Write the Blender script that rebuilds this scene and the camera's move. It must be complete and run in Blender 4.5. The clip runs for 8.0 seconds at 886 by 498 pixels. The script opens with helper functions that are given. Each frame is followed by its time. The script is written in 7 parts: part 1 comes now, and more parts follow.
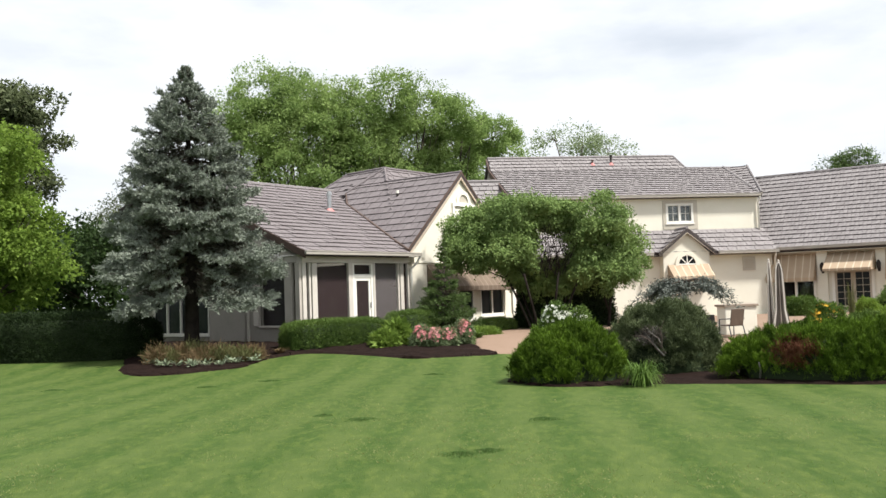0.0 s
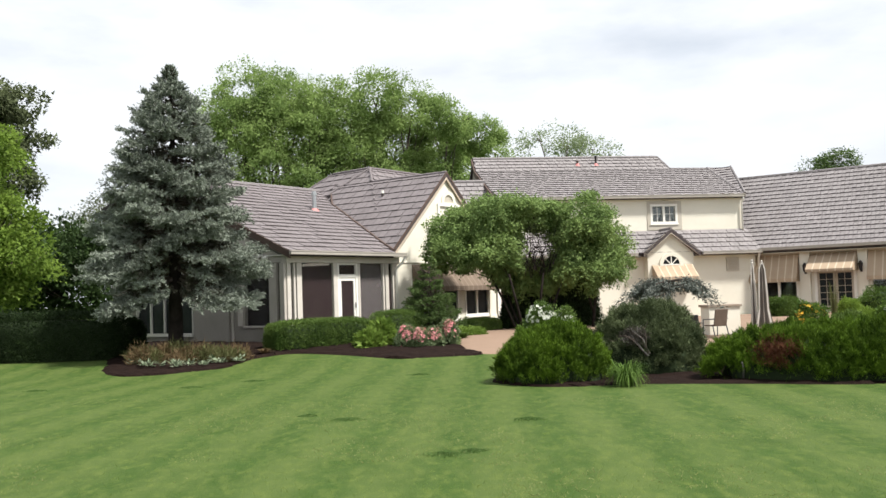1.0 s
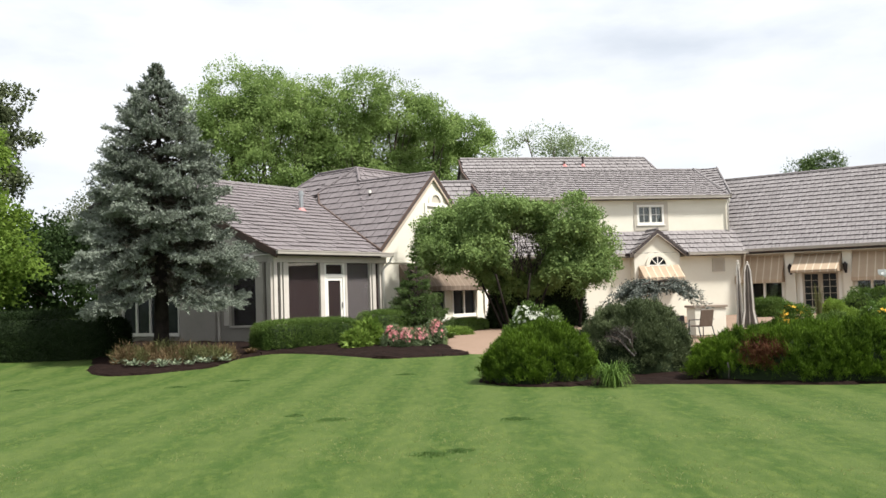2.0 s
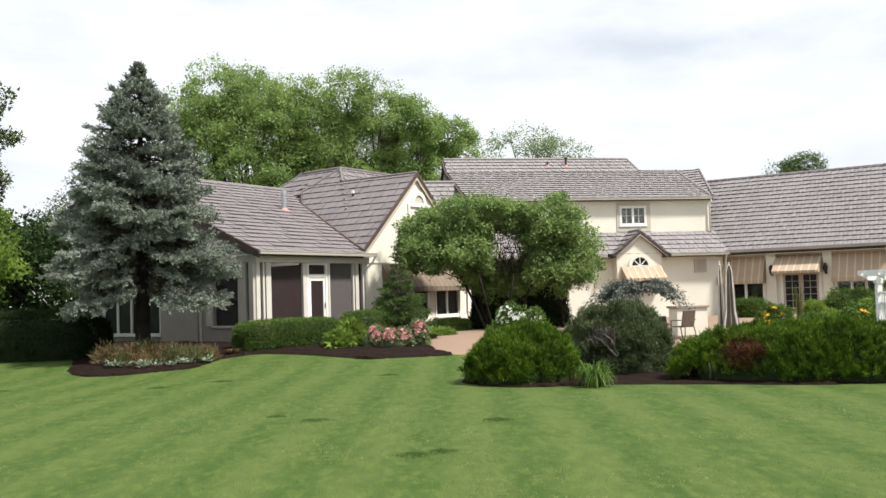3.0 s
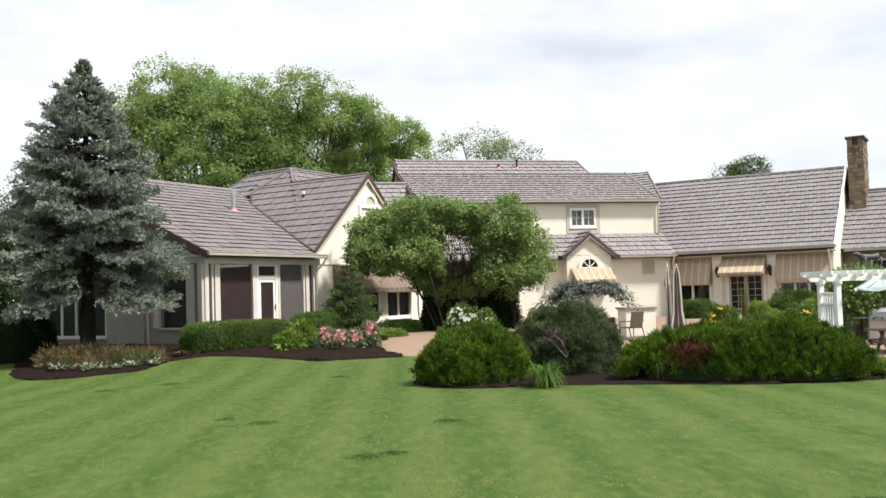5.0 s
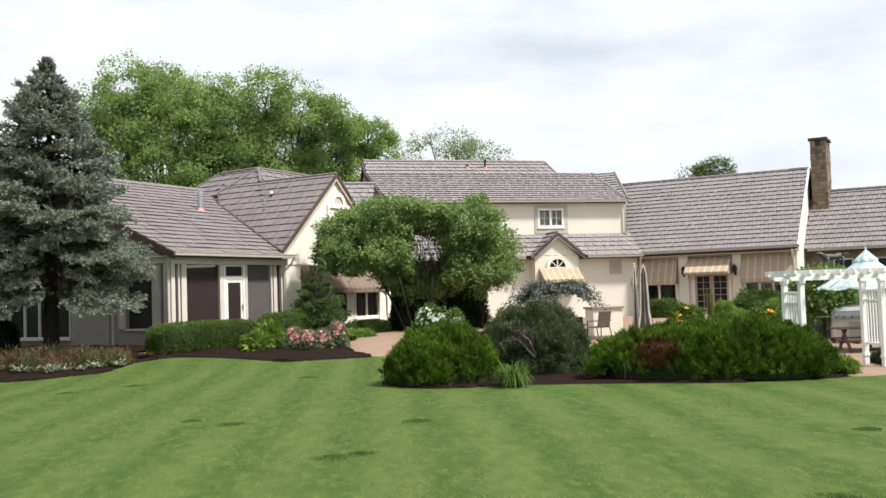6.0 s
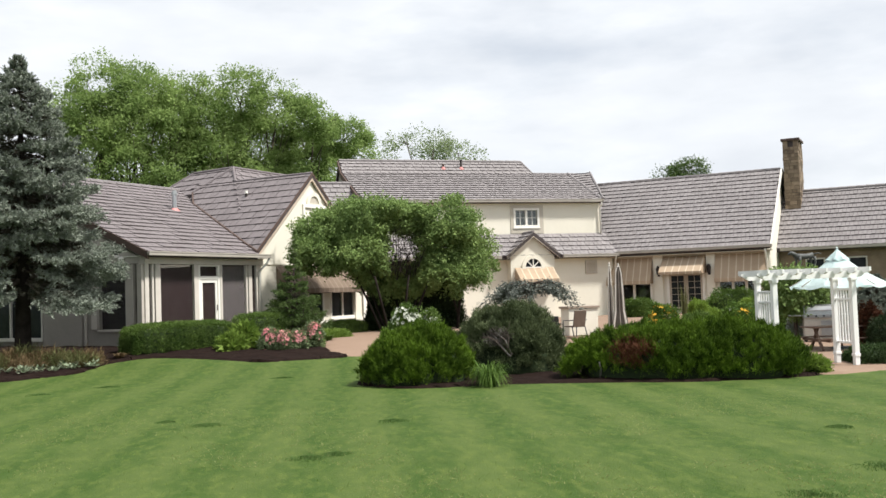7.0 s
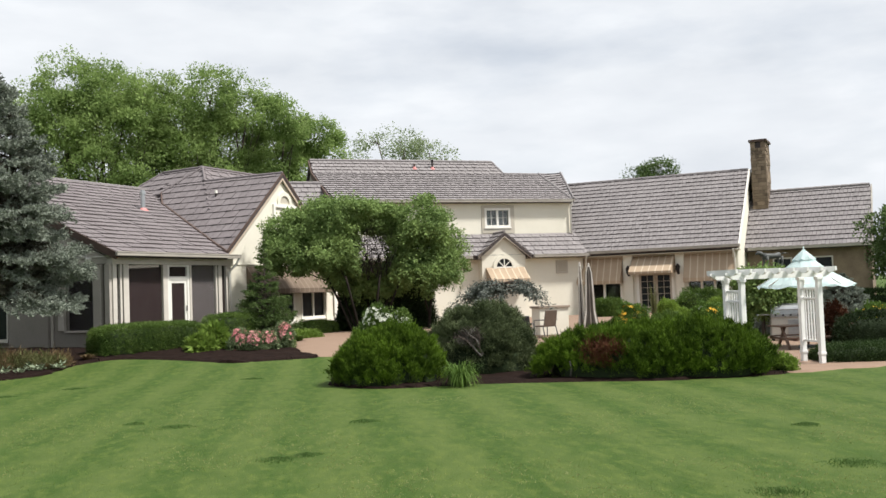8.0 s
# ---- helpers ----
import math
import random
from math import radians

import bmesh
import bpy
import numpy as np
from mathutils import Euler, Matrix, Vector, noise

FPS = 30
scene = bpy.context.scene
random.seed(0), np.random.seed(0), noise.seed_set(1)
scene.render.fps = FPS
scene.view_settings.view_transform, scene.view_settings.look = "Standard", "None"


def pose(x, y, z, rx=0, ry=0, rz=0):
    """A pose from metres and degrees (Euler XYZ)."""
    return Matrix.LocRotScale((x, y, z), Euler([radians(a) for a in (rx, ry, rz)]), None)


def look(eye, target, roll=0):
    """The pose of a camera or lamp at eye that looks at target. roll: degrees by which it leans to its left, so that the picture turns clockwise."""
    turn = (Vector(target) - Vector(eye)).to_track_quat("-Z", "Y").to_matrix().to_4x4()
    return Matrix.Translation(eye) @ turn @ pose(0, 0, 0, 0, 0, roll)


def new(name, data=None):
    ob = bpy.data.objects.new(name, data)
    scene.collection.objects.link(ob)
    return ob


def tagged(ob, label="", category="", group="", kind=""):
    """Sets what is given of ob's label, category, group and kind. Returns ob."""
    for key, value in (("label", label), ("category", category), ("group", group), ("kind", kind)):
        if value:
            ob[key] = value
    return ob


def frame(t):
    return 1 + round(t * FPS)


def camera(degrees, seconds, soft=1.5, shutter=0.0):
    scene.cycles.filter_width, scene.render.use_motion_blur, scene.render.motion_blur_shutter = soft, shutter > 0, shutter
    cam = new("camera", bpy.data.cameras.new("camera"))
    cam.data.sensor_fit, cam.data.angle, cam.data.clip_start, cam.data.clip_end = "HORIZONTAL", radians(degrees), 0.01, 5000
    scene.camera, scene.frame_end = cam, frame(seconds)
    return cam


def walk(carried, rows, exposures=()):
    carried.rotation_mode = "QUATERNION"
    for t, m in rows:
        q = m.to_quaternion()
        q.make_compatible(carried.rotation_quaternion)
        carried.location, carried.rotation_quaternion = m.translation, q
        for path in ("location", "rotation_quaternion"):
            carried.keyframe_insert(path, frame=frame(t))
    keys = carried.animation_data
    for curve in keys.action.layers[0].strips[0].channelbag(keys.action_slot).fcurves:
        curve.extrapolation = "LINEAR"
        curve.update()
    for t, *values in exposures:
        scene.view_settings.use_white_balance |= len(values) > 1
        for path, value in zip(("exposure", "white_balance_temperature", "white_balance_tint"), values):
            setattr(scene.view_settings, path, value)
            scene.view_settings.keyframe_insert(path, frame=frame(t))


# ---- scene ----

# ---------------------------------------------------------------- camera: a pan from one standpoint
EYE = 1.75
cam = camera(50.74, 8.0)
ROWS = [
    (0.0, 0.0, 2.8, 2.0),
    (0.5, -0.513, 2.785, 2.005),
    (1.0, -0.912, 2.778, 1.957),
    (1.5, -1.284, 2.764, 1.883),
    (3.0, -2.73, 2.747, 1.758),
    (3.5, -3.351, 2.759, 1.731),
    (4.0, -4.017, 2.757, 1.694),
    (4.5, -4.787, 2.743, 1.713),
    (5.8, -7.29, 2.71, 1.899),
    (6.0, -7.648, 2.685, 1.905),
    (6.5, -8.45, 2.656, 1.981),
    (7.0, -9.116, 2.624, 1.997),
    (7.5, -9.874, 2.593, 2.042),
    (8.0, -10.88, 2.56, 2.108),
]
walk(cam, [(t, pose(0.0015 * t, 0, EYE, 0, 0, yaw) @ pose(0, 0, 0, 90 + pitch) @ pose(0, 0, 0, 0, 0, -roll)) for t, yaw, pitch, roll in ROWS],
     exposures=[(0.0, 0.62), (5.0, 0.61), (6.0, 0.57), (7.0, 0.50), (8.0, 0.39)])

# ---------------------------------------------------------------- world and sun
SUN_TO = Vector((0.85, -0.53, 1.50)).normalized()       # towards the sun
sun_el = math.asin(SUN_TO.z)
sun_az = math.atan2(SUN_TO.x, SUN_TO.y)
world = bpy.data.worlds.new("sky")
scene.world = world
world.use_nodes = True
wt = world.node_tree
wt.nodes.clear()
w_out = wt.nodes.new("ShaderNodeOutputWorld")
w_bg = wt.nodes.new("ShaderNodeBackground")
w_sky = wt.nodes.new("ShaderNodeTexSky")
w_sky.sky_type = "NISHITA"
w_sky.sun_disc = False
w_sky.sun_elevation = sun_el
w_sky.sun_rotation = sun_az
w_sky.air_density = 1.0
w_sky.dust_density = 2.0
w_co = wt.nodes.new("ShaderNodeTexCoord")
w_map = wt.nodes.new("ShaderNodeMapping")
w_map.inputs["Scale"].default_value = (1.6, 1.6, 5.0)
w_n1 = wt.nodes.new("ShaderNodeTexNoise")
w_n1.inputs["Scale"].default_value = 2.2
w_n1.inputs["Detail"].default_value = 6.0
w_n1.inputs["Roughness"].default_value = 0.55
w_ramp = wt.nodes.new("ShaderNodeValToRGB")
w_ramp.color_ramp.elements[0].position = 0.30
w_ramp.color_ramp.elements[0].color = (0.72, 0.72, 0.72, 1)
w_ramp.color_ramp.elements[1].position = 0.52
w_ramp.color_ramp.elements[1].color = (1, 1, 1, 1)
w_n2 = wt.nodes.new("ShaderNodeTexNoise")
w_n2.inputs["Scale"].default_value = 3.4
w_n2.inputs["Detail"].default_value = 5.0
w_cloud = wt.nodes.new("ShaderNodeMixRGB")
w_cloud.inputs["Color1"].default_value = (5.4, 5.8, 6.4, 1)
w_cloud.inputs["Color2"].default_value = (9.6, 9.8, 10.0, 1)
w_mix = wt.nodes.new("ShaderNodeMixRGB")
wt.links.new(w_co.outputs["Generated"], w_map.inputs["Vector"])
wt.links.new(w_map.outputs["Vector"], w_n1.inputs["Vector"])
wt.links.new(w_map.outputs["Vector"], w_n2.inputs["Vector"])
wt.links.new(w_n1.outputs["Fac"], w_ramp.inputs["Fac"])
wt.links.new(w_n2.outputs["Fac"], w_cloud.inputs["Fac"])
wt.links.new(w_ramp.outputs["Color"], w_mix.inputs["Fac"])
wt.links.new(w_sky.outputs["Color"], w_mix.inputs["Color1"])
wt.links.new(w_cloud.outputs["Color"], w_mix.inputs["Color2"])
wt.links.new(w_mix.outputs["Color"], w_bg.inputs["Color"])
w_bg.inputs["Strength"].default_value = 0.088
wt.links.new(w_bg.outputs["Background"], w_out.inputs["Surface"])
sun_data = bpy.data.lights.new("sun", "SUN")
sun_data.energy = 4.7
sun_data.angle = radians(6)
sun_data.color = (1.0, 0.96, 0.9)
sun = new("sun", sun_data)
sun.matrix_world = look(SUN_TO * 60, (0, 0, 0))

# ---------------------------------------------------------------- materials
def rgb(c):
    return (c[0], c[1], c[2], 1.0)


def material(name, base, other=None, rough=0.8, scale=3.0, bump=0.0, bump_scale=40.0, metal=0.0, island=0.0, per_object=0.0, stretch=(1, 1, 1), fine=0.5, spec=0.3):
    """Two-scale colour variation, optional island or object variation, and fine relief."""
    m = bpy.data.materials.new(name)
    m.use_nodes = True
    nt = m.node_tree
    bs = nt.nodes["Principled BSDF"]
    bs.inputs["Roughness"].default_value = rough
    bs.inputs["Metallic"].default_value = metal
    bs.inputs["Specular IOR Level"].default_value = spec
    co = nt.nodes.new("ShaderNodeTexCoord")
    mp = nt.nodes.new("ShaderNodeMapping")
    mp.inputs["Scale"].default_value = stretch
    nt.links.new(co.outputs["Object"], mp.inputs["Vector"])
    n1 = nt.nodes.new("ShaderNodeTexNoise")
    n1.inputs["Scale"].default_value = scale
    n1.inputs["Detail"].default_value = 5.0
    n2 = nt.nodes.new("ShaderNodeTexNoise")
    n2.inputs["Scale"].default_value = scale * 9
    n2.inputs["Detail"].default_value = 3.0
    nt.links.new(mp.outputs["Vector"], n1.inputs["Vector"])
    nt.links.new(mp.outputs["Vector"], n2.inputs["Vector"])
    add = nt.nodes.new("ShaderNodeMath")
    add.operation = "MULTIPLY_ADD"
    nt.links.new(n2.outputs["Fac"], add.inputs[0])
    add.inputs[1].default_value = fine
    nt.links.new(n1.outputs["Fac"], add.inputs[2])
    val = add.outputs[0]
    if island or per_object:
        if island:
            src = nt.nodes.new("ShaderNodeNewGeometry").outputs["Random Per Island"]
        else:
            src = nt.nodes.new("ShaderNodeObjectInfo").outputs["Random"]
        ad2 = nt.nodes.new("ShaderNodeMath")
        ad2.operation = "MULTIPLY_ADD"
        nt.links.new(src, ad2.inputs[0])
        ad2.inputs[1].default_value = max(island, per_object)
        nt.links.new(val, ad2.inputs[2])
        val = ad2.outputs[0]
    top = 0.72 + 0.72 * fine + max(island, per_object)
    low = 0.28 + 0.28 * fine
    rng_ = nt.nodes.new("ShaderNodeMapRange")
    rng_.inputs["From Min"].default_value = low
    rng_.inputs["From Max"].default_value = top
    nt.links.new(val, rng_.inputs["Value"])
    mix = nt.nodes.new("ShaderNodeMixRGB")
    mix.inputs["Color1"].default_value = rgb(base)
    mix.inputs["Color2"].default_value = rgb(other or base)
    nt.links.new(rng_.outputs["Result"], mix.inputs["Fac"])
    nt.links.new(mix.outputs["Color"], bs.inputs["Base Color"])
    if bump:
        nb = nt.nodes.new("ShaderNodeTexNoise")
        nb.inputs["Scale"].default_value = bump_scale
        nb.inputs["Detail"].default_value = 4.0
        nt.links.new(mp.outputs["Vector"], nb.inputs["Vector"])
        bp = nt.nodes.new("ShaderNodeBump")
        bp.inputs["Strength"].default_value = bump
        bp.inputs["Distance"].default_value = 0.02
        nt.links.new(nb.outputs["Fac"], bp.inputs["Height"])
        nt.links.new(bp.outputs["Normal"], bs.inputs["Normal"])
    return m


def leaf_material(name, dark, light, trans=0.3, big=0.8, rough=0.6, each=0.35, mid=0.6):
    """Leaves: each one its own shade, large patches of tone, some light passing through."""
    m = bpy.data.materials.new(name)
    m.use_nodes = True
    nt = m.node_tree
    bs = nt.nodes["Principled BSDF"]
    out = nt.nodes["Material Output"]
    bs.inputs["Roughness"].default_value = rough
    bs.inputs["Specular IOR Level"].default_value = 0.14
    geo = nt.nodes.new("ShaderNodeNewGeometry")
    co = nt.nodes.new("ShaderNodeTexCoord")
    n1 = nt.nodes.new("ShaderNodeTexNoise")
    n1.inputs["Scale"].default_value = big
    n1.inputs["Detail"].default_value = 3.0
    nt.links.new(co.outputs["Object"], n1.inputs["Vector"])
    add = nt.nodes.new("ShaderNodeMath")
    add.operation = "MULTIPLY_ADD"
    nt.links.new(geo.outputs["Random Per Island"], add.inputs[0])
    add.inputs[1].default_value = each
    nt.links.new(n1.outputs["Fac"], add.inputs[2])
    n2 = nt.nodes.new("ShaderNodeTexNoise")                 # tone that changes from clump to clump
    n2.inputs["Scale"].default_value = big * 6
    n2.inputs["Detail"].default_value = 2.0
    nt.links.new(co.outputs["Object"], n2.inputs["Vector"])
    ad2 = nt.nodes.new("ShaderNodeMath")
    ad2.operation = "MULTIPLY_ADD"
    nt.links.new(n2.outputs["Fac"], ad2.inputs[0])
    ad2.inputs[1].default_value = mid
    nt.links.new(add.outputs[0], ad2.inputs[2])
    rr = nt.nodes.new("ShaderNodeMapRange")
    rr.inputs["From Min"].default_value = 0.35 + 0.3 * mid
    rr.inputs["From Max"].default_value = 0.62 + each + 0.65 * mid
    nt.links.new(ad2.outputs[0], rr.inputs["Value"])
    mix = nt.nodes.new("ShaderNodeMixRGB")
    mix.inputs["Color1"].default_value = rgb(dark)
    mix.inputs["Color2"].default_value = rgb(light)
    nt.links.new(rr.outputs["Result"], mix.inputs["Fac"])
    nt.links.new(mix.outputs["Color"], bs.inputs["Base Color"])
    tl = nt.nodes.new("ShaderNodeBsdfTranslucent")
    nt.links.new(mix.outputs["Color"], tl.inputs["Color"])
    ms = nt.nodes.new("ShaderNodeMixShader")
    ms.inputs["Fac"].default_value = trans
    nt.links.new(bs.outputs["BSDF"], ms.inputs[1])
    nt.links.new(tl.outputs["BSDF"], ms.inputs[2])
    nt.links.new(ms.outputs["Shader"], out.inputs["Surface"])
    return m


def mown_stripes(m, pale, amount):
    """Soft mowing stripes about a metre wide that run away from the camera, worked into a base colour."""
    nt = m.node_tree
    bs = nt.nodes["Principled BSDF"]
    link = bs.inputs["Base Color"].links[0].from_socket
    users = [l.to_socket for l in link.links]
    co = nt.nodes.new("ShaderNodeTexCoord")
    sep = nt.nodes.new("ShaderNodeSeparateXYZ")
    nt.links.new(co.outputs["Object"], sep.inputs[0])
    wob = nt.nodes.new("ShaderNodeTexNoise")
    wob.inputs["Scale"].default_value = 0.2
    wob.inputs["Detail"].default_value = 4.0
    nt.links.new(co.outputs["Object"], wob.inputs["Vector"])
    a = nt.nodes.new("ShaderNodeMath")
    a.operation = "MULTIPLY_ADD"
    nt.links.new(wob.outputs["Fac"], a.inputs[0])
    a.inputs[1].default_value = 0.55
    lean = nt.nodes.new("ShaderNodeMath")
    lean.operation = "MULTIPLY_ADD"
    nt.links.new(sep.outputs["Y"], lean.inputs[0])
    lean.inputs[1].default_value = -0.075
    nt.links.new(sep.outputs["X"], lean.inputs[2])
    nt.links.new(lean.outputs[0], a.inputs[2])
    s = nt.nodes.new("ShaderNodeMath")
    s.operation = "MULTIPLY"
    nt.links.new(a.outputs[0], s.inputs[0])
    s.inputs[1].default_value = 2 * math.pi / 1.12
    sn = nt.nodes.new("ShaderNodeMath")
    sn.operation = "SINE"
    nt.links.new(s.outputs[0], sn.inputs[0])
    drawn = nt.nodes.new("ShaderNodeMapping")               # blotches drawn out along the mower's way
    drawn.inputs["Scale"].default_value = (1.0, 0.42, 1.0)
    drawn.inputs["Rotation"].default_value = (0, 0, 0.075)
    nt.links.new(co.outputs["Object"], drawn.inputs["Vector"])
    patch = nt.nodes.new("ShaderNodeTexNoise")
    patch.inputs["Scale"].default_value = 4.0
    patch.inputs["Detail"].default_value = 5.0
    nt.links.new(drawn.outputs["Vector"], patch.inputs["Vector"])
    mul = nt.nodes.new("ShaderNodeMath")
    mul.operation = "MULTIPLY_ADD"
    nt.links.new(patch.outputs["Fac"], mul.inputs[0])
    mul.inputs[1].default_value = 3.2
    soft = nt.nodes.new("ShaderNodeMath")
    soft.operation = "MULTIPLY_ADD"
    fade = nt.nodes.new("ShaderNodeMath")
    fade.operation = "MULTIPLY"
    nt.links.new(sn.outputs[0], fade.inputs[0])
    nt.links.new(fade.outputs[0], soft.inputs[0])
    soft.inputs[1].default_value = 0.9
    wide = nt.nodes.new("ShaderNodeTexNoise")
    wide.inputs["Scale"].default_value = 0.8
    wide.inputs["Detail"].default_value = 3.0
    nt.links.new(drawn.outputs["Vector"], wide.inputs["Vector"])
    nt.links.new(wide.outputs["Fac"], soft.inputs[2])
    spotty = nt.nodes.new("ShaderNodeMapRange")
    spotty.inputs["From Min"].default_value = 0.25
    spotty.inputs["From Max"].default_value = 0.6
    nt.links.new(wide.outputs["Fac"], spotty.inputs["Value"])
    nt.links.new(spotty.outputs["Result"], fade.inputs[1])
    nt.links.new(soft.outputs[0], mul.inputs[2])
    rr = nt.nodes.new("ShaderNodeMapRange")
    rr.inputs["From Min"].default_value = 1.2
    rr.inputs["From Max"].default_value = 3.0
    rr.inputs["To Min"].default_value = 0.0
    rr.inputs["To Max"].default_value = amount
    nt.links.new(mul.outputs[0], rr.inputs["Value"])
    mix = nt.nodes.new("ShaderNodeMixRGB")
    nt.links.new(rr.outputs["Result"], mix.inputs["Fac"])
    nt.links.new(link, mix.inputs["Color1"])
    mix.inputs["Color2"].default_value = rgb(pale)
    fleck = nt.nodes.new("ShaderNodeTexNoise")              # fine straw-coloured flecks among the green
    fleck.inputs["Scale"].default_value = 7.0
    fleck.inputs["Detail"].default_value = 8.0
    fleck.inputs["Roughness"].default_value = 0.7
    nt.links.new(drawn.outputs["Vector"], fleck.inputs["Vector"])
    fr = nt.nodes.new("ShaderNodeMapRange")
    fr.inputs["From Min"].default_value = 0.48
    fr.inputs["From Max"].default_value = 0.74
    fr.inputs["To Max"].default_value = 1.0
    nt.links.new(fleck.outputs["Fac"], fr.inputs["Value"])
    straw = nt.nodes.new("ShaderNodeMixRGB")
    nt.links.new(fr.outputs["Result"], straw.inputs["Fac"])
    nt.links.new(mix.outputs["Color"], straw.inputs["Color1"])
    straw.inputs["Color2"].default_value = rgb((pale[0] * 1.3, pale[1] * 1.22, pale[2] * 1.1))
    for u in users:
        nt.links.new(straw.outputs["Color"], u)
    return m


M_LAWN = mown_stripes(material("mown_grass", (0.031, 0.060, 0.009), (0.040, 0.080, 0.013), rough=0.9, scale=1.1, bump=0.5, bump_scale=60.0, fine=0.8, spec=0.15), (0.074, 0.106, 0.026), 0.8)
M_BLADE = mown_stripes(leaf_material("grass_blade", (0.082, 0.140, 0.026), (0.138, 0.210, 0.052), trans=0.55, big=1.1, each=0.4), (0.184, 0.240, 0.064), 0.7)
M_STRAW = leaf_material("dry_straw", (0.170, 0.195, 0.075), (0.300, 0.310, 0.125), trans=0.3, big=2.0)
M_TUFT = leaf_material("lush_grass", (0.070, 0.134, 0.034), (0.124, 0.200, 0.058), trans=0.35, big=2.0)
M_MULCH = material("bark_mulch", (0.007, 0.0045, 0.004), (0.024, 0.015, 0.012), spec=0.05, rough=0.95, scale=6.0, bump=1.0, bump_scale=45.0, fine=0.8)
M_STUCCO = material("cream_stucco", (0.650, 0.620, 0.526), (0.732, 0.700, 0.604), rough=0.9, scale=0.7, bump=0.25, bump_scale=120.0, fine=0.25, spec=0.2)
M_TRIM = material("white_trim_paint", (0.72, 0.70, 0.64), (0.80, 0.78, 0.72), rough=0.5, scale=2.0, bump=0.05, fine=0.3)
M_TAUPE = material("taupe_trim_paint", (0.40, 0.35, 0.28), (0.47, 0.42, 0.34), rough=0.6, scale=2.0, bump=0.05, fine=0.3)
M_GUTTER = material("painted_gutter", (0.33, 0.305, 0.27), (0.42, 0.39, 0.345), rough=0.4, scale=2.0, fine=0.3)
M_BARGE = material("tan_barge_paint", (0.46, 0.37, 0.29), (0.54, 0.44, 0.35), rough=0.6, scale=2.0, bump=0.05, fine=0.3)
# Copy of the cream post paint, darkened for the shaded porch end.
M_ENDPOST = material("shaded_post_paint", (0.40, 0.365, 0.325), (0.48, 0.445, 0.395), rough=0.6, scale=2.0, fine=0.4)
# Grey siding whose tone also carries the shade under the spruce.
M_GREYWALL = material("shaded_grey_siding", (0.225, 0.208, 0.182), (0.285, 0.262, 0.230), rough=0.8, scale=1.2, bump=0.15, fine=0.4)
M_BROWN = material("brown_fascia", (0.062, 0.040, 0.032), (0.105, 0.068, 0.055), rough=0.6, scale=2.0, fine=0.4)
M_SHINGLE = material("roof_shingle", (0.178, 0.163, 0.163), (0.272, 0.252, 0.251), rough=0.85, scale=1.2, bump=0.5, bump_scale=70.0, island=0.4, fine=0.4)
# Both left-wing shingle tones are darkened to stand for thin shade there.
M_TILE = material("roof_shingle_single", (0.135, 0.118, 0.120), (0.215, 0.190, 0.193), rough=0.85, scale=1.2, bump=0.5, bump_scale=70.0, per_object=0.22, fine=0.4)
M_SHINGLE_SHADED = material("shaded_roof_shingle", (0.135, 0.118, 0.120), (0.215, 0.190, 0.193), rough=0.85, scale=1.2, bump=0.5, bump_scale=70.0, island=0.22, fine=0.4)
M_FLASH = material("red_flashing", (0.46, 0.17, 0.16), (0.58, 0.25, 0.24), rough=0.6)
M_EDGE = material("shingle_edge", (0.075, 0.064, 0.066), (0.110, 0.095, 0.097), rough=0.9)
M_SURROUND = material("raised_stucco_band", (0.43, 0.395, 0.33), (0.50, 0.46, 0.39), rough=0.9, scale=1.0, bump=0.2, bump_scale=120.0, fine=0.3, spec=0.2)
M_BLIND = material("grey_window_blind", (0.20, 0.21, 0.215), (0.28, 0.29, 0.295), rough=0.8, scale=2.0, stretch=(1, 1, 12))
M_UNDER = material("roof_underlay", (0.05, 0.042, 0.042), (0.08, 0.066, 0.066), rough=0.9)
M_BLACK = material("dark_interior", (0.020, 0.016, 0.015), (0.04, 0.032, 0.03), rough=0.8)
M_STONE = material("chimney_stone", (0.085, 0.062, 0.045), (0.33, 0.255, 0.180), rough=0.9, scale=2.0, bump=0.6, bump_scale=30.0, island=0.8)
M_WOOD = material("weathered_wood", (0.16, 0.11, 0.075), (0.27, 0.20, 0.14), rough=0.8, scale=3.0, bump=0.3, stretch=(1, 1, 6))
M_BARK = material("tree_bark", (0.045, 0.034, 0.027), (0.11, 0.088, 0.072), rough=0.95, scale=5.0, bump=0.9, bump_scale=25.0, stretch=(1, 1, 0.3))
M_DARKBARK = material("dark_bark", (0.011, 0.009, 0.008), (0.034, 0.028, 0.024), rough=0.95, spec=0.05, scale=5.0, bump=0.8, bump_scale=25.0)
M_PALEBARK = material("grey_bark", (0.10, 0.092, 0.084), (0.22, 0.205, 0.19), rough=0.95, scale=5.0, bump=0.5, bump_scale=25.0)
M_PAVER = material("tan_paving", (0.18, 0.118, 0.082), (0.255, 0.178, 0.128), rough=0.9, scale=1.5, bump=0.3, bump_scale=60.0, per_object=0.5)
M_BRICK = material("red_brick", (0.14, 0.060, 0.040), (0.26, 0.12, 0.08), rough=0.9, scale=2.0, bump=0.4, per_object=0.5)
M_METAL = material("galvanised_metal", (0.42, 0.43, 0.44), (0.55, 0.56, 0.57), rough=0.35, scale=3.0, metal=0.8, fine=0.3)
# Near-black, so the shade inside shrubs and hedges is in the colour.
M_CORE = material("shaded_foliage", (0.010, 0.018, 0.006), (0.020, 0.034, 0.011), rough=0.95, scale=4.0)
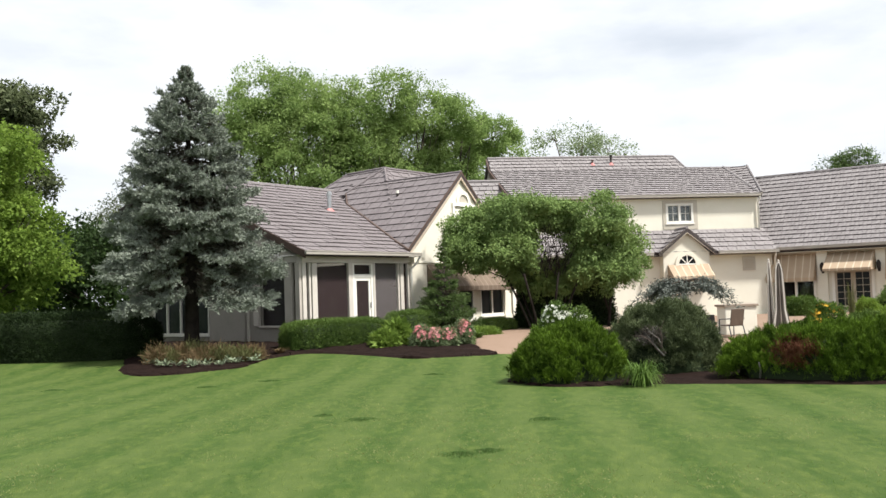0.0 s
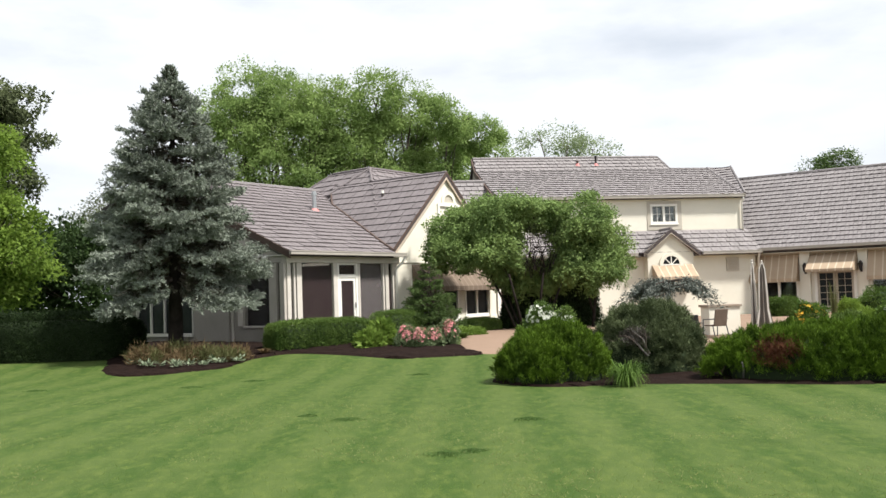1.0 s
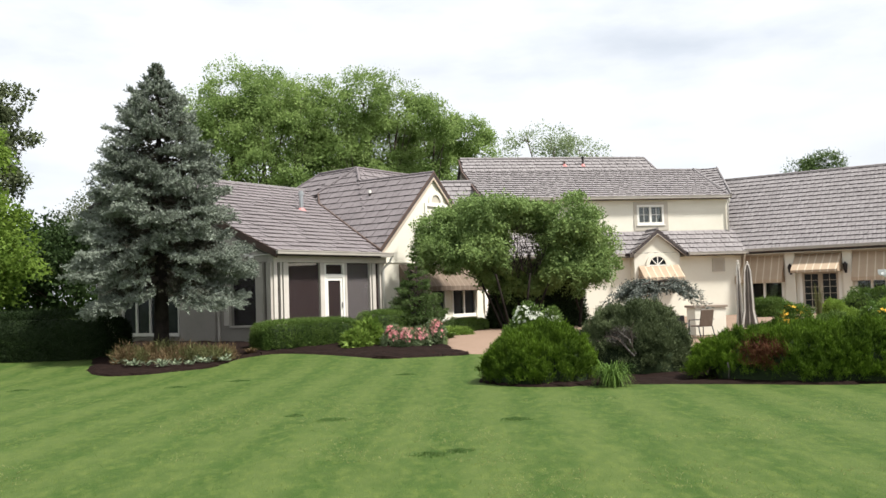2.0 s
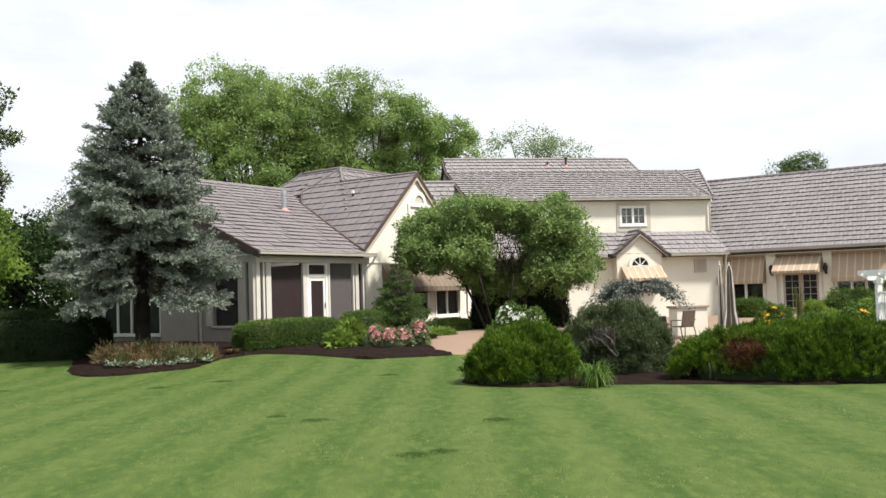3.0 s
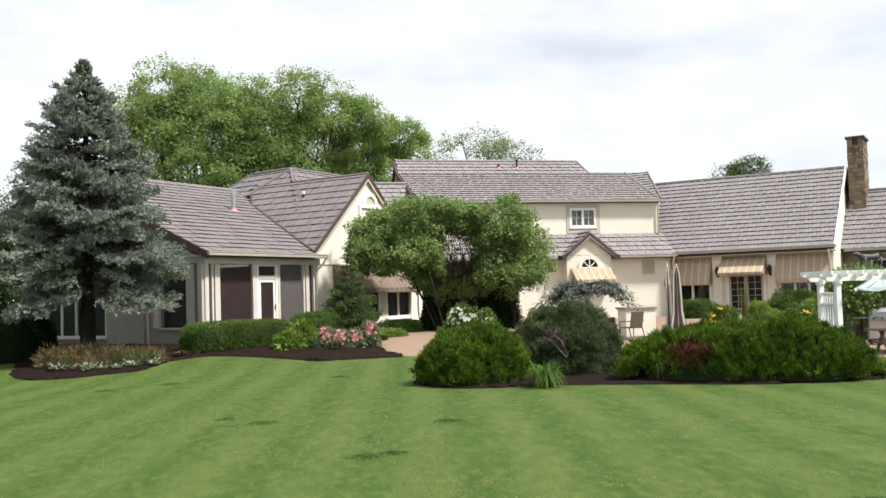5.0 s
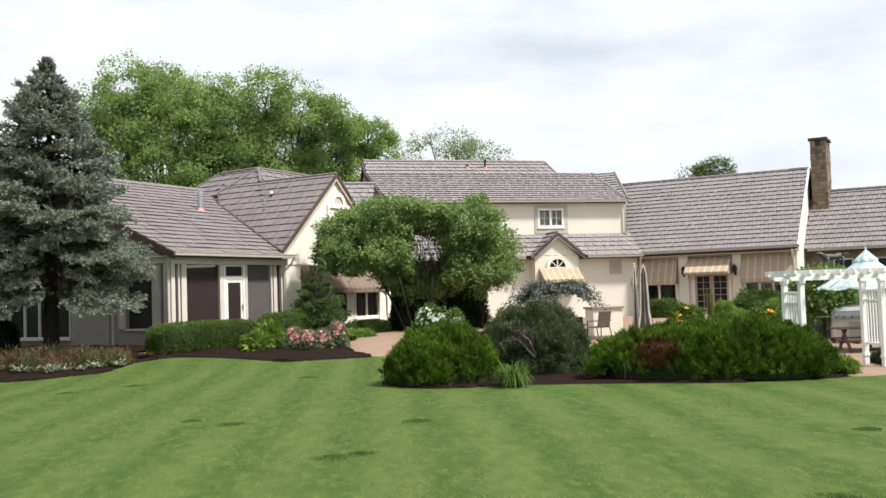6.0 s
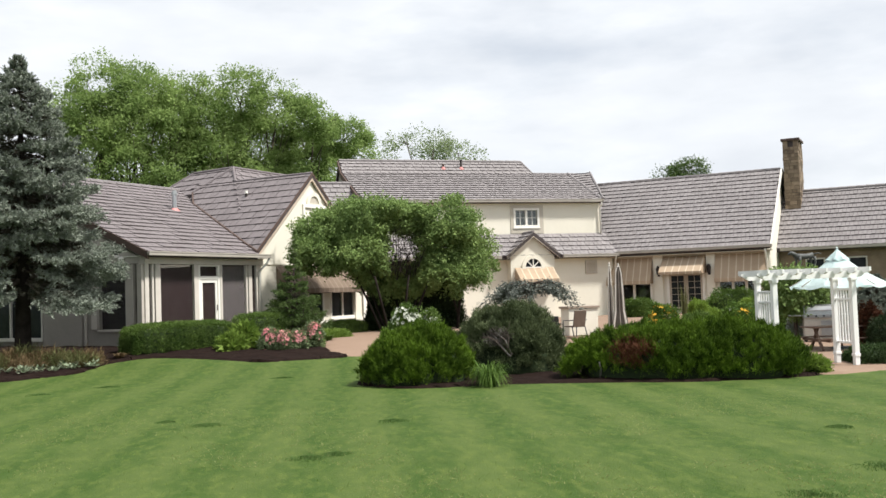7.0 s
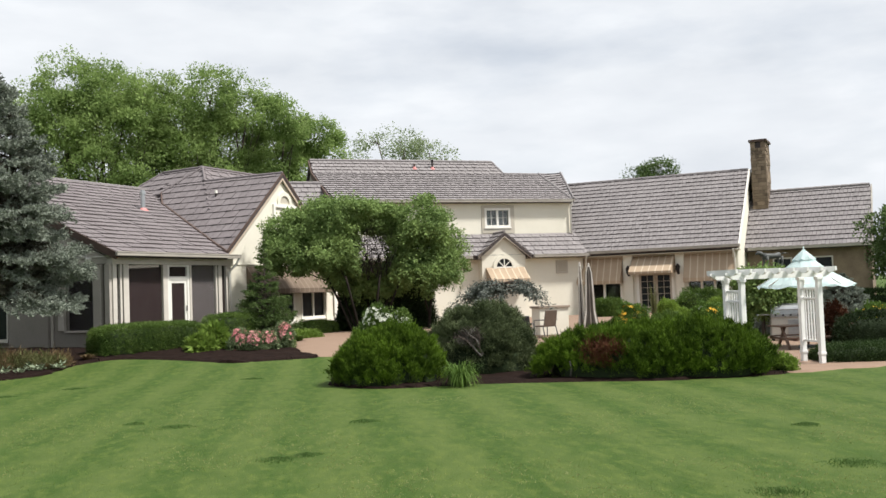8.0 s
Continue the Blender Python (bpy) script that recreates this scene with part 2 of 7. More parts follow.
L_YEW = leaf_material("yew_needles", (0.007, 0.022, 0.002), (0.120, 0.205, 0.017), trans=0.12, big=1.6, rough=0.8)
L_DARKSHRUB = leaf_material("juniper_needles", (0.026, 0.042, 0.017), (0.140, 0.172, 0.080), trans=0.25, big=1.5)
L_RED = leaf_material("browned_needles", (0.060, 0.022, 0.012), (0.135, 0.055, 0.030), trans=0.1, big=2.0)
L_SPRUCE = leaf_material("blue_spruce_needles", (0.080, 0.095, 0.073), (0.322, 0.360, 0.300), trans=0.06, big=1.2, each=0.3)
L_WEEP = leaf_material("weeping_conifer_needles", (0.040, 0.048, 0.042), (0.175, 0.195, 0.170), trans=0.06, big=1.5)
# Needles near the trunk: the crown's inner shade is put into this tone.
L_INNER = leaf_material("shaded_inner_needles", (0.034, 0.034, 0.025), (0.092, 0.088, 0.065), trans=0.02, big=1.2)
L_TREE = leaf_material("broad_leaves", (0.090, 0.158, 0.042), (0.330, 0.435, 0.145), trans=0.50, big=0.3, each=0.15, mid=0.7)
L_LIME = leaf_material("bright_leaves", (0.076, 0.142, 0.020), (0.235, 0.335, 0.060), trans=0.45, big=0.5)
L_ORN = leaf_material("small_tree_leaves", (0.074, 0.132, 0.038), (0.245, 0.338, 0.110), trans=0.33, big=0.7, each=0.2, mid=0.7)
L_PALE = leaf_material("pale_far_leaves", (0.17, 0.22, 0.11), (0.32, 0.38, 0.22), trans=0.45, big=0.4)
L_DARK = leaf_material("dark_leaves", (0.014, 0.030, 0.009), (0.050, 0.085, 0.024), trans=0.2, big=0.5)
M_POST = material("cream_post_paint", (0.50, 0.465, 0.415), (0.60, 0.56, 0.50), rough=0.55, scale=2.0, fine=0.4)
L_GREYLEAF = leaf_material("greyish_leaves", (0.052, 0.068, 0.032), (0.155, 0.182, 0.090), trans=0.3, big=0.6)
# Dark yew leaves; the shade on hedges and shrub is in this colour.
L_SHADE = leaf_material("shaded_yew_hedge", (0.006, 0.013, 0.004), (0.022, 0.040, 0.010), trans=0.05, big=0.8)
L_FIR = leaf_material("fir_needles", (0.036, 0.070, 0.020), (0.135, 0.195, 0.062), trans=0.2, big=1.5)
L_BUSH = leaf_material("lime_bush_leaves", (0.070, 0.135, 0.020), (0.220, 0.310, 0.060), trans=0.35, big=1.5)
L_DEAD = leaf_material("grey_dead_twigs", (0.060, 0.052, 0.044), (0.170, 0.150, 0.130), trans=0.05, big=2.0)
L_HEDGE = leaf_material("box_hedge_leaves", (0.042, 0.085, 0.016), (0.130, 0.195, 0.045), trans=0.2, big=1.2)

# ---------------------------------------------------------------- mesh helpers
def thing(name, at=(0, 0, 0), label="", category="", group="", kind=""):
    ob = new(name)
    ob.location = at
    ob.empty_display_size = 0.2
    return tagged(ob, label, category, group, kind)


def finish(name, me, mat, parent=None, label="", smooth=False, placed=True):
    """Link a mesh under its parent. placed: the vertices are in world places."""
    if mat is not None:
        me.materials.append(mat)
    if smooth:
        me.polygons.foreach_set("use_smooth", [True] * len(me.polygons))
    ob = new(name, me)
    if parent is not None:
        ob.parent = parent
        if placed:
            m = Matrix.Identity(4)
            p = parent
            while p is not None:
                m = Matrix.Translation(-p.location) @ m if p.type == "EMPTY" else m
                p = p.parent
            if parent.type == "EMPTY":
                ob.matrix_parent_inverse = m
    if label:
        ob["label"] = label
    return ob


def part(name, bm, mat, parent=None, label="", smooth=False, placed=True):
    me = bpy.data.meshes.new(name)
    bm.normal_update()
    bm.to_mesh(me)
    bm.free()
    return finish(name, me, mat, parent, label, smooth, placed)


def box(bm, lo, hi, m=None, bevel=0.0):
    """An upright box between two corners, placed by m."""
    vs = [Vector((x, y, z)) for x in (lo[0], hi[0]) for y in (lo[1], hi[1]) for z in (lo[2], hi[2])]
    vs = [bm.verts.new(m @ v if m is not None else v) for v in vs]
    fs = [bm.faces.new([vs[i] for i in q]) for q in ((0, 1, 3, 2), (4, 6, 7, 5), (0, 4, 5, 1), (2, 3, 7, 6), (0, 2, 6, 4), (1, 5, 7, 3))]
    if bevel:
        es = list({e for f in fs for e in f.edges})
        bmesh.ops.bevel(bm, geom=es, offset=bevel, segments=2, affect="EDGES", profile=0.6)
    return bm


def slab(bm, pts, thick, m=None):
    """A flat polygon given thickness downwards along z (in its frame)."""
    top = [Vector(p) for p in pts]
    low = [p - Vector((0, 0, thick)) for p in top]
    tr = (lambda v: m @ v) if m is not None else (lambda v: v)
    a = [bm.verts.new(tr(v)) for v in top]
    b = [bm.verts.new(tr(v)) for v in low]
    bm.faces.new(a)
    bm.faces.new(b[::-1])
    n = len(a)
    for i in range(n):
        bm.faces.new((a[i], b[i], b[(i + 1) % n], a[(i + 1) % n]))
    return bm


def plate(bm, pts, depth, m=None):
    """A polygon in the frame's x-z plane (y given), with thickness towards +y."""
    tr = (lambda v: m @ v) if m is not None else (lambda v: v)
    a = [bm.verts.new(tr(Vector(p))) for p in pts]
    b = [bm.verts.new(tr(Vector((p[0], p[1] + depth, p[2])))) for p in pts]
    bm.faces.new(a)
    bm.faces.new(b[::-1])
    n = len(a)
    for i in range(n):
        bm.faces.new((a[i], b[i], b[(i + 1) % n], a[(i + 1) % n]))
    return bm


def tube(bm, pts, radii, sides=8):
    """A tapered round tube along points."""
    rings = []
    for i, p in enumerate(pts):
        p = Vector(p)
        d = (Vector(pts[min(i + 1, len(pts) - 1)]) - Vector(pts[max(i - 1, 0)])).normalized()
        a = d.orthogonal().normalized()
        b = d.cross(a)
        rings.append([bm.verts.new(p + radii[i] * (math.cos(k * 2 * math.pi / sides) * a + math.sin(k * 2 * math.pi / sides) * b)) for k in range(sides)])
    for r0, r1 in zip(rings, rings[1:]):
        # match the nearest start to avoid twist
        best = min(range(sides), key=lambda o: sum((r0[k].co - r1[(k + o) % sides].co).length for k in range(sides)))
        for k in range(sides):
            bm.faces.new((r0[k], r0[(k + 1) % sides], r1[(k + 1 + best) % sides], r1[(k + best) % sides]))
    bm.faces.new(rings[0][::-1])
    bm.faces.new(rings[-1])
    return bm


def wall_with(bm, x0, x1, z0, z1, y0, y1, holes, m):
    """A wall slab with rectangular holes (xa, xb, za, zb) that go through it."""
    xs = sorted({x0, x1, *[h[0] for h in holes], *[h[1] for h in holes]})
    zs = sorted({z0, z1, *[h[2] for h in holes], *[h[3] for h in holes]})
    for xa, xb in zip(xs, xs[1:]):
        for za, zb in zip(zs, zs[1:]):
            cx, cz = (xa + xb) / 2, (za + zb) / 2
            if not any(h[0] < cx < h[1] and h[2] < cz < h[3] for h in holes):
                box(bm, (xa, y0, za), (xb, y1, zb), m)
    bmesh.ops.remove_doubles(bm, verts=bm.verts[:], dist=0.0005)
    return bm


def cards(name, P, D, N, L, Wd, mat, parent=None, label="", placed=True):
    """Many small pointed leaves: at P, along D, facing N, of lengths L and widths Wd."""
    P, D, N = (np.asarray(a, float) for a in (P, D, N))
    n = len(P)
    L = np.broadcast_to(np.asarray(L, float), (n,))[:, None]
    Wd = np.broadcast_to(np.asarray(Wd, float), (n,))[:, None]
    D = D / (np.linalg.norm(D, axis=1, keepdims=True) + 1e-9)
    S = np.cross(D, N)
    S /= np.linalg.norm(S, axis=1, keepdims=True) + 1e-9
    low = P + D * L * 0.2
    V = np.stack([low - S * Wd * 0.5, low + S * Wd * 0.5, P + D * L], 1).reshape(-1, 3)
    me = bpy.data.meshes.new(name)
    me.vertices.add(3 * n)
    me.vertices.foreach_set("co", V.astype(np.float32).ravel())
    me.loops.add(3 * n)
    me.loops.foreach_set("vertex_index", np.arange(3 * n, dtype=np.int32))
    me.polygons.add(n)
    me.polygons.foreach_set("loop_start", np.arange(0, 3 * n, 3, dtype=np.int32))
    me.update(calc_edges=True)
    return finish(name, me, mat, parent, label, placed=placed)


def unit(rng, n):
    v = rng.normal(size=(n, 3))
    return v / np.linalg.norm(v, axis=1, keepdims=True)


def smooth_step(a, b, x):
    t = np.clip((x - a) / (b - a), 0, 1)
    return t * t * (3 - 2 * t)


def ground_z(x, y):
    """The lawn is level and rises softly to the house."""
    d = y - 0.35 * np.maximum(x, 0)
    return 0.40 * smooth_step(21.0, 29.5, d)

# ---------------------------------------------------------------- ground
def grid_ground():
    fine_x = list(np.arange(-30, 45.01, 0.75))
    fine_y = list(np.arange(-6, 60.01, 0.75))
    xs = [-1500, -700, -300, -140, -80, -50] + fine_x + [60, 90, 150, 300, 700, 1500]
    ys = [-300, -120, -50, -20] + fine_y + [75, 100, 160, 300, 700, 2000]
    X, Y = np.meshgrid(xs, ys)
    Zg = ground_z(X, Y)
    vs = np.stack([X.ravel(), Y.ravel(), Zg.ravel()], 1)
    nx, ny = len(xs), len(ys)
    fs = [(j * nx + i, j * nx + i + 1, (j + 1) * nx + i + 1, (j + 1) * nx + i) for j in range(ny - 1) for i in range(nx - 1)]
    me = bpy.data.meshes.new("ground")
    me.from_pydata(vs.tolist(), [], fs)
    ob = finish("ground", me, M_LAWN, smooth=True)
    return tagged(ob, "wide green mown lawn with pale mowing stripes", "lawn", kind="structure")


grid_ground()


def spline(pts, per=8, closed=True):
    """A smooth closed outline through a few plan points."""
    out = []
    n = len(pts)
    for i in range(n if closed else n - 1):
        p0, p1, p2, p3 = (np.array(pts[(i + k) % n] if closed else pts[min(max(i + k, 0), n - 1)], float) for k in (-1, 0, 1, 2))
        for k in range(per):
            t = k / per
            out.append(0.5 * (2 * p1 + (p2 - p0) * t + (2 * p0 - 5 * p1 + 4 * p2 - p3) * t * t + (3 * p1 - p0 - 3 * p2 + p3) * t ** 3))
    return out


def sheet(name, outline, lift, mat, label, category, rough=0.0, step=0.35):
    """A thin layer that lies on the ground inside an outline, with a rolled edge and an uneven top."""
    bm = bmesh.new()
    vs = [bm.verts.new((p[0], p[1], 0)) for p in outline]
    face = bm.faces.new(vs)
    if face.normal.z < 0:
        face.normal_flip()
    bmesh.ops.inset_region(bm, faces=[face], thickness=0.10)
    bmesh.ops.triangulate(bm, faces=bm.faces[:])
    for _ in range(5):
        long_edges = [e for e in bm.edges if e.calc_length() > step]
        if not long_edges:
            break
        bmesh.ops.subdivide_edges(bm, edges=long_edges, cuts=1)
        bmesh.ops.triangulate(bm, faces=bm.faces[:])
    rim = {v for e in bm.edges if e.is_boundary for v in e.verts}
    for v in bm.verts:
        z = float(ground_z(v.co.x, v.co.y))
        up = -0.03 if v in rim else lift + rough * noise.noise(v.co * 1.7) + 0.4 * rough * noise.noise(v.co * 6.0)
        v.co.z = z + up
    ob = part(name, bm, mat, smooth=rough == 0)
    return tagged(ob, label, category, kind="structure")


# ---------------------------------------------------------------- the house: two wings at right angles, a centre block at 45 degrees between them
def frame_of(ox, oy, deg):
    return Matrix.LocRotScale((ox, oy, 0), Euler((0, 0, radians(deg))), None)


FU = frame_of(-4.43, 29.06, 53)      # screened porch and gable wing: x along the front, y into the house
FR = frame_of(14.14, 41.99, -37)     # patio wing
# the low wing lies further back and a little higher than the patio wing
FL = Matrix.Translation((0, 0, 1.75)) @ Matrix.Diagonal((1, 1, 1.018, 1)) @ Matrix.Translation((0, 0, -1.75)) @ FR @ Matrix.Translation((-0.18, 1.25, 0))
FC = frame_of(14.14, 41.99, 8)       # centre block, x from -11 to 0
M_GLASS = bpy.data.materials.new("window_glass")
M_GLASS.use_nodes = True
_g = M_GLASS.node_tree.nodes["Principled BSDF"]
_g.inputs["Base Color"].default_value = (0.9, 0.95, 0.95, 1)
_g.inputs["Roughness"].default_value = 0.03
_g.inputs["Transmission Weight"].default_value = 1.0
_g.inputs["IOR"].default_value = 1.45


def screen_material(name, tone, clear):
    m = bpy.data.materials.new(name)
    m.use_nodes = True
    nt = m.node_tree
    bs = nt.nodes["Principled BSDF"]
    bs.inputs["Base Color"].default_value = rgb(tone)
    bs.inputs["Roughness"].default_value = 0.6
    tr = nt.nodes.new("ShaderNodeBsdfTransparent")
    ms = nt.nodes.new("ShaderNodeMixShader")
    co = nt.nodes.new("ShaderNodeTexCoord")
    n1 = nt.nodes.new("ShaderNodeTexNoise")
    n1.inputs["Scale"].default_value = 1.2
    rr = nt.nodes.new("ShaderNodeMapRange")
    rr.inputs["To Min"].default_value = clear - 0.12
    rr.inputs["To Max"].default_value = clear + 0.12
    nt.links.new(co.outputs["Object"], n1.inputs["Vector"])
    nt.links.new(n1.outputs["Fac"], rr.inputs["Value"])
    nt.links.new(rr.outputs["Result"], ms.inputs["Fac"])
    nt.links.new(bs.outputs["BSDF"], ms.inputs[1])
    nt.links.new(tr.outputs["BSDF"], ms.inputs[2])
    nt.links.new(ms.outputs["Shader"], nt.nodes["Material Output"].inputs["Surface"])
    return m


M_DARKGLASS = material("dark_window_glass", (0.012, 0.014, 0.016), (0.03, 0.034, 0.036), rough=0.06, spec=0.08)
M_TAUPE2 = material("dull_white_paint", (0.44, 0.42, 0.38), (0.56, 0.54, 0.49), rough=0.6, scale=2.0, fine=0.4)
M_SCREEN = screen_material("insect_screen", (0.036, 0.021, 0.021), 0.42)
# Darker copy of the screen: the end wall's shade is in its tone.
M_SCREEN_DARK = screen_material("shaded_screen", (0.012, 0.008, 0.009), 0.25)
M_SCREEN_PALE = screen_material("pale_screen", (0.13, 0.115, 0.115), 0.35)

house = thing("house", (8.0, 38.0, 0.4), "rambling cream stucco house with grey-brown shingled roofs", "house")
SINGLES = []                                   # shingles that become objects of their own, added last


def tiled_roof(M, name, ye, ze, k, yr, x0, x1, width=0.31, expo=0.34, seed=1, singles=0, label="", in_shade=False, joint=0.018, step=None):
    """A roof slope over (x0[0]..x1[0]) at the eave and (x0[1]..x1[1]) at the top, with overlapping shingles."""
    rng = np.random.default_rng(seed)
    al = math.atan(k)
    ca, sa = math.cos(al), math.sin(al)
    zr = ze + k * (yr - ye)
    bm = bmesh.new()
    slab(bm, [(x0[0], ye, ze), (x1[0], ye, ze), (x1[1], yr, zr), (x0[1], yr, zr)], 0.16, M)
    roof = part(name, bm, M_UNDER, house, label)
    length = (yr - ye) / ca
    rows = int(math.ceil(length / expo))
    vs, fs, slots = [], [], []
    made = 0
    for i in range(rows):
        d0 = i * expo
        d1 = min(d0 + expo + 0.05, length)
        f = min((d0 + expo * 0.5) / length, 1)
        xa, xb = x0[0] + (x0[1] - x0[0]) * f, x1[0] + (x1[1] - x1[0]) * f
        x = xa - ((i * step) % width if step else (width * 0.5 if i % 2 else 0.0) + rng.uniform(0, 0.06))
        made_here = 0
        while x < xb:
            w = width
            a, b = max(x, xa), min(x + w - joint, xb)
            x += w
            if b - a < 0.05:
                continue
            lift = (0.052, 0.066)[(made_here + i) % 2] + rng.uniform(-0.006, 0.006)
            lift *= 0.8 if in_shade else 1.0
            made_here += 1
            if made < singles and b - a > width - joint - 0.02 and d1 - d0 > expo:
                SINGLES.append((roof, M @ Matrix.Translation((a, ye + d0 * ca, ze + d0 * sa)) @ Matrix.Rotation(al, 4, "X"), width - joint, expo + 0.05))
                made += 1
                continue
            base = len(vs)
            for xx, dd, hh in ((a, d0 - 0.02, 0.004), (b, d0 - 0.02, 0.004), (a, d0 - 0.02, lift), (b, d0 - 0.02, lift), (a, d1, 0.012), (b, d1, 0.012)):
                vs.append(M @ Vector((xx, ye + dd * ca - hh * sa, ze + dd * sa + hh * ca)))
            fs += [(base, base + 1, base + 3, base + 2), (base + 2, base + 3, base + 5, base + 4), (base, base + 2, base + 4), (base + 1, base + 5, base + 3)]
            slots += [1, 0, 1, 1]
    me = bpy.data.meshes.new("shingles")
    me.from_pydata([tuple(v) for v in vs], [], fs)
    ob = finish("shingles", me, M_SHINGLE_SHADED if in_shade else M_SHINGLE, roof)
    me.materials.append(M_EDGE)
    me.polygons.foreach_set("material_index", slots)
    tagged(ob, kind="stuff")
    return roof


def ridge_cap(M, a, b, r=0.09, in_shade=False):
    bm = bmesh.new()
    a, b = M @ Vector(a), M @ Vector(b)
    n = max(int((b - a).length / 0.4), 1)
    pts, rad = [], []
    for i in range(n):
        pts += [a.lerp(b, i / n), a.lerp(b, (i + 0.96) / n)]
        rad += [r, r * 0.82]
    tube(bm, pts, rad, 6)
    return part("ridge_cap", bm, M_SHINGLE_SHADED if in_shade else M_SHINGLE, house)


def bar(name, M, lo, hi, mat, parent=None, label="", bevel=0.012):
    bm = bmesh.new()
    box(bm, lo, hi, M, bevel)
    return part(name, bm, mat, parent or house, label)


def frame_ring(bm, x0, x1, z0, z1, c, ya, yb, M):
    """A rectangular frame as one closed ring with a square section."""
    loops = []
    for g, yy in ((c, ya), (0, ya), (0, yb), (c, yb)):
        loops.append([bm.verts.new(M @ Vector(p)) for p in ((x0 - g, yy, z0 - g), (x1 + g, yy, z0 - g), (x1 + g, yy, z1 + g), (x0 - g, yy, z1 + g))])
    for a, b in zip(loops, loops[1:] + loops[:1]):
        for k in range(4):
            bm.faces.new((a[k], a[(k + 1) % 4], b[(k + 1) % 4], b[k]))


def window(M, x0, x1, z0, z1, y, cols=2, mull=0.05, casing=0.09, mat=None, label="", grid=(0, 0), glass=None, back_mat=None):
    """A framed window in a wall front at y; each light is a pane of glass, with thin bars."""
    mat = mat or M_TRIM
    bm = bmesh.new()
    frame_ring(bm, x0, x1, z0, z1, casing, y - 0.05, y + 0.10, M)
    w = (x1 - x0) / cols
    win = part("window", bm, mat, house, label)
    bm = bmesh.new()
    box(bm, (x0 - casing - 0.03, y - 0.09, z0 - casing - 0.05), (x1 + casing + 0.03, y - 0.053, z0 - casing), M)
    part("sill", bm, mat, win)
    for i in range(1, cols):
        bm = bmesh.new()
        box(bm, (x0 + i * w - mull, y - 0.035, z0), (x0 + i * w + mull, y + 0.09, z1), M)
        part("mullion", bm, mat, win)
    for i in range(cols):
        a, b = x0 + i * w + (mull if i else 0), x0 + (i + 1) * w - (mull if i < cols - 1 else 0)
        pane = bmesh.new()
        box(pane, (a, y + 0.03, z0), (b, y + 0.04, z1), M)
        ob = part("pane", pane, glass or M_GLASS, win)
        ob.visible_shadow = False
        if grid != (0, 0):
            bars = bmesh.new()
            for c in range(1, grid[0]):
                xx = a + (b - a) * c / grid[0]
                box(bars, (xx - 0.012, y + 0.005, z0), (xx + 0.012, y + 0.026, z1), M)
            for r in range(1, grid[1]):
                zz = z0 + (z1 - z0) * r / grid[1]
                box(bars, (a, y + 0.008, zz - 0.012), (b, y + 0.029, zz + 0.012), M)
            part("glazing_bars", bars, mat, win)
    back = bmesh.new()
    box(back, (x0 - 0.02, y + 0.16, z0 - 0.02), (x1 + 0.02, y + 0.2, z1 + 0.02), M)
    part("dark_room", back, back_mat or M_BLACK, win)
    return win


def gutter(M, x0, x1, y, z, mat=None):
    bm = bmesh.new()
    box(bm, (x0, y - 0.12, z - 0.13), (x1, y, z - 0.01), M, 0.02)
    box(bm, (x0, y - 0.135, z - 0.03), (x1, y - 0.12, z), M)
    return part("gutter", bm, mat or M_GUTTER, house)


def downpipe(M, pts, r=0.045):
    bm = bmesh.new()
    tube(bm, [M @ Vector(p) for p in pts], [r] * len(pts), 8)
    return part("downpipe", bm, M_TRIM, house, smooth=True)


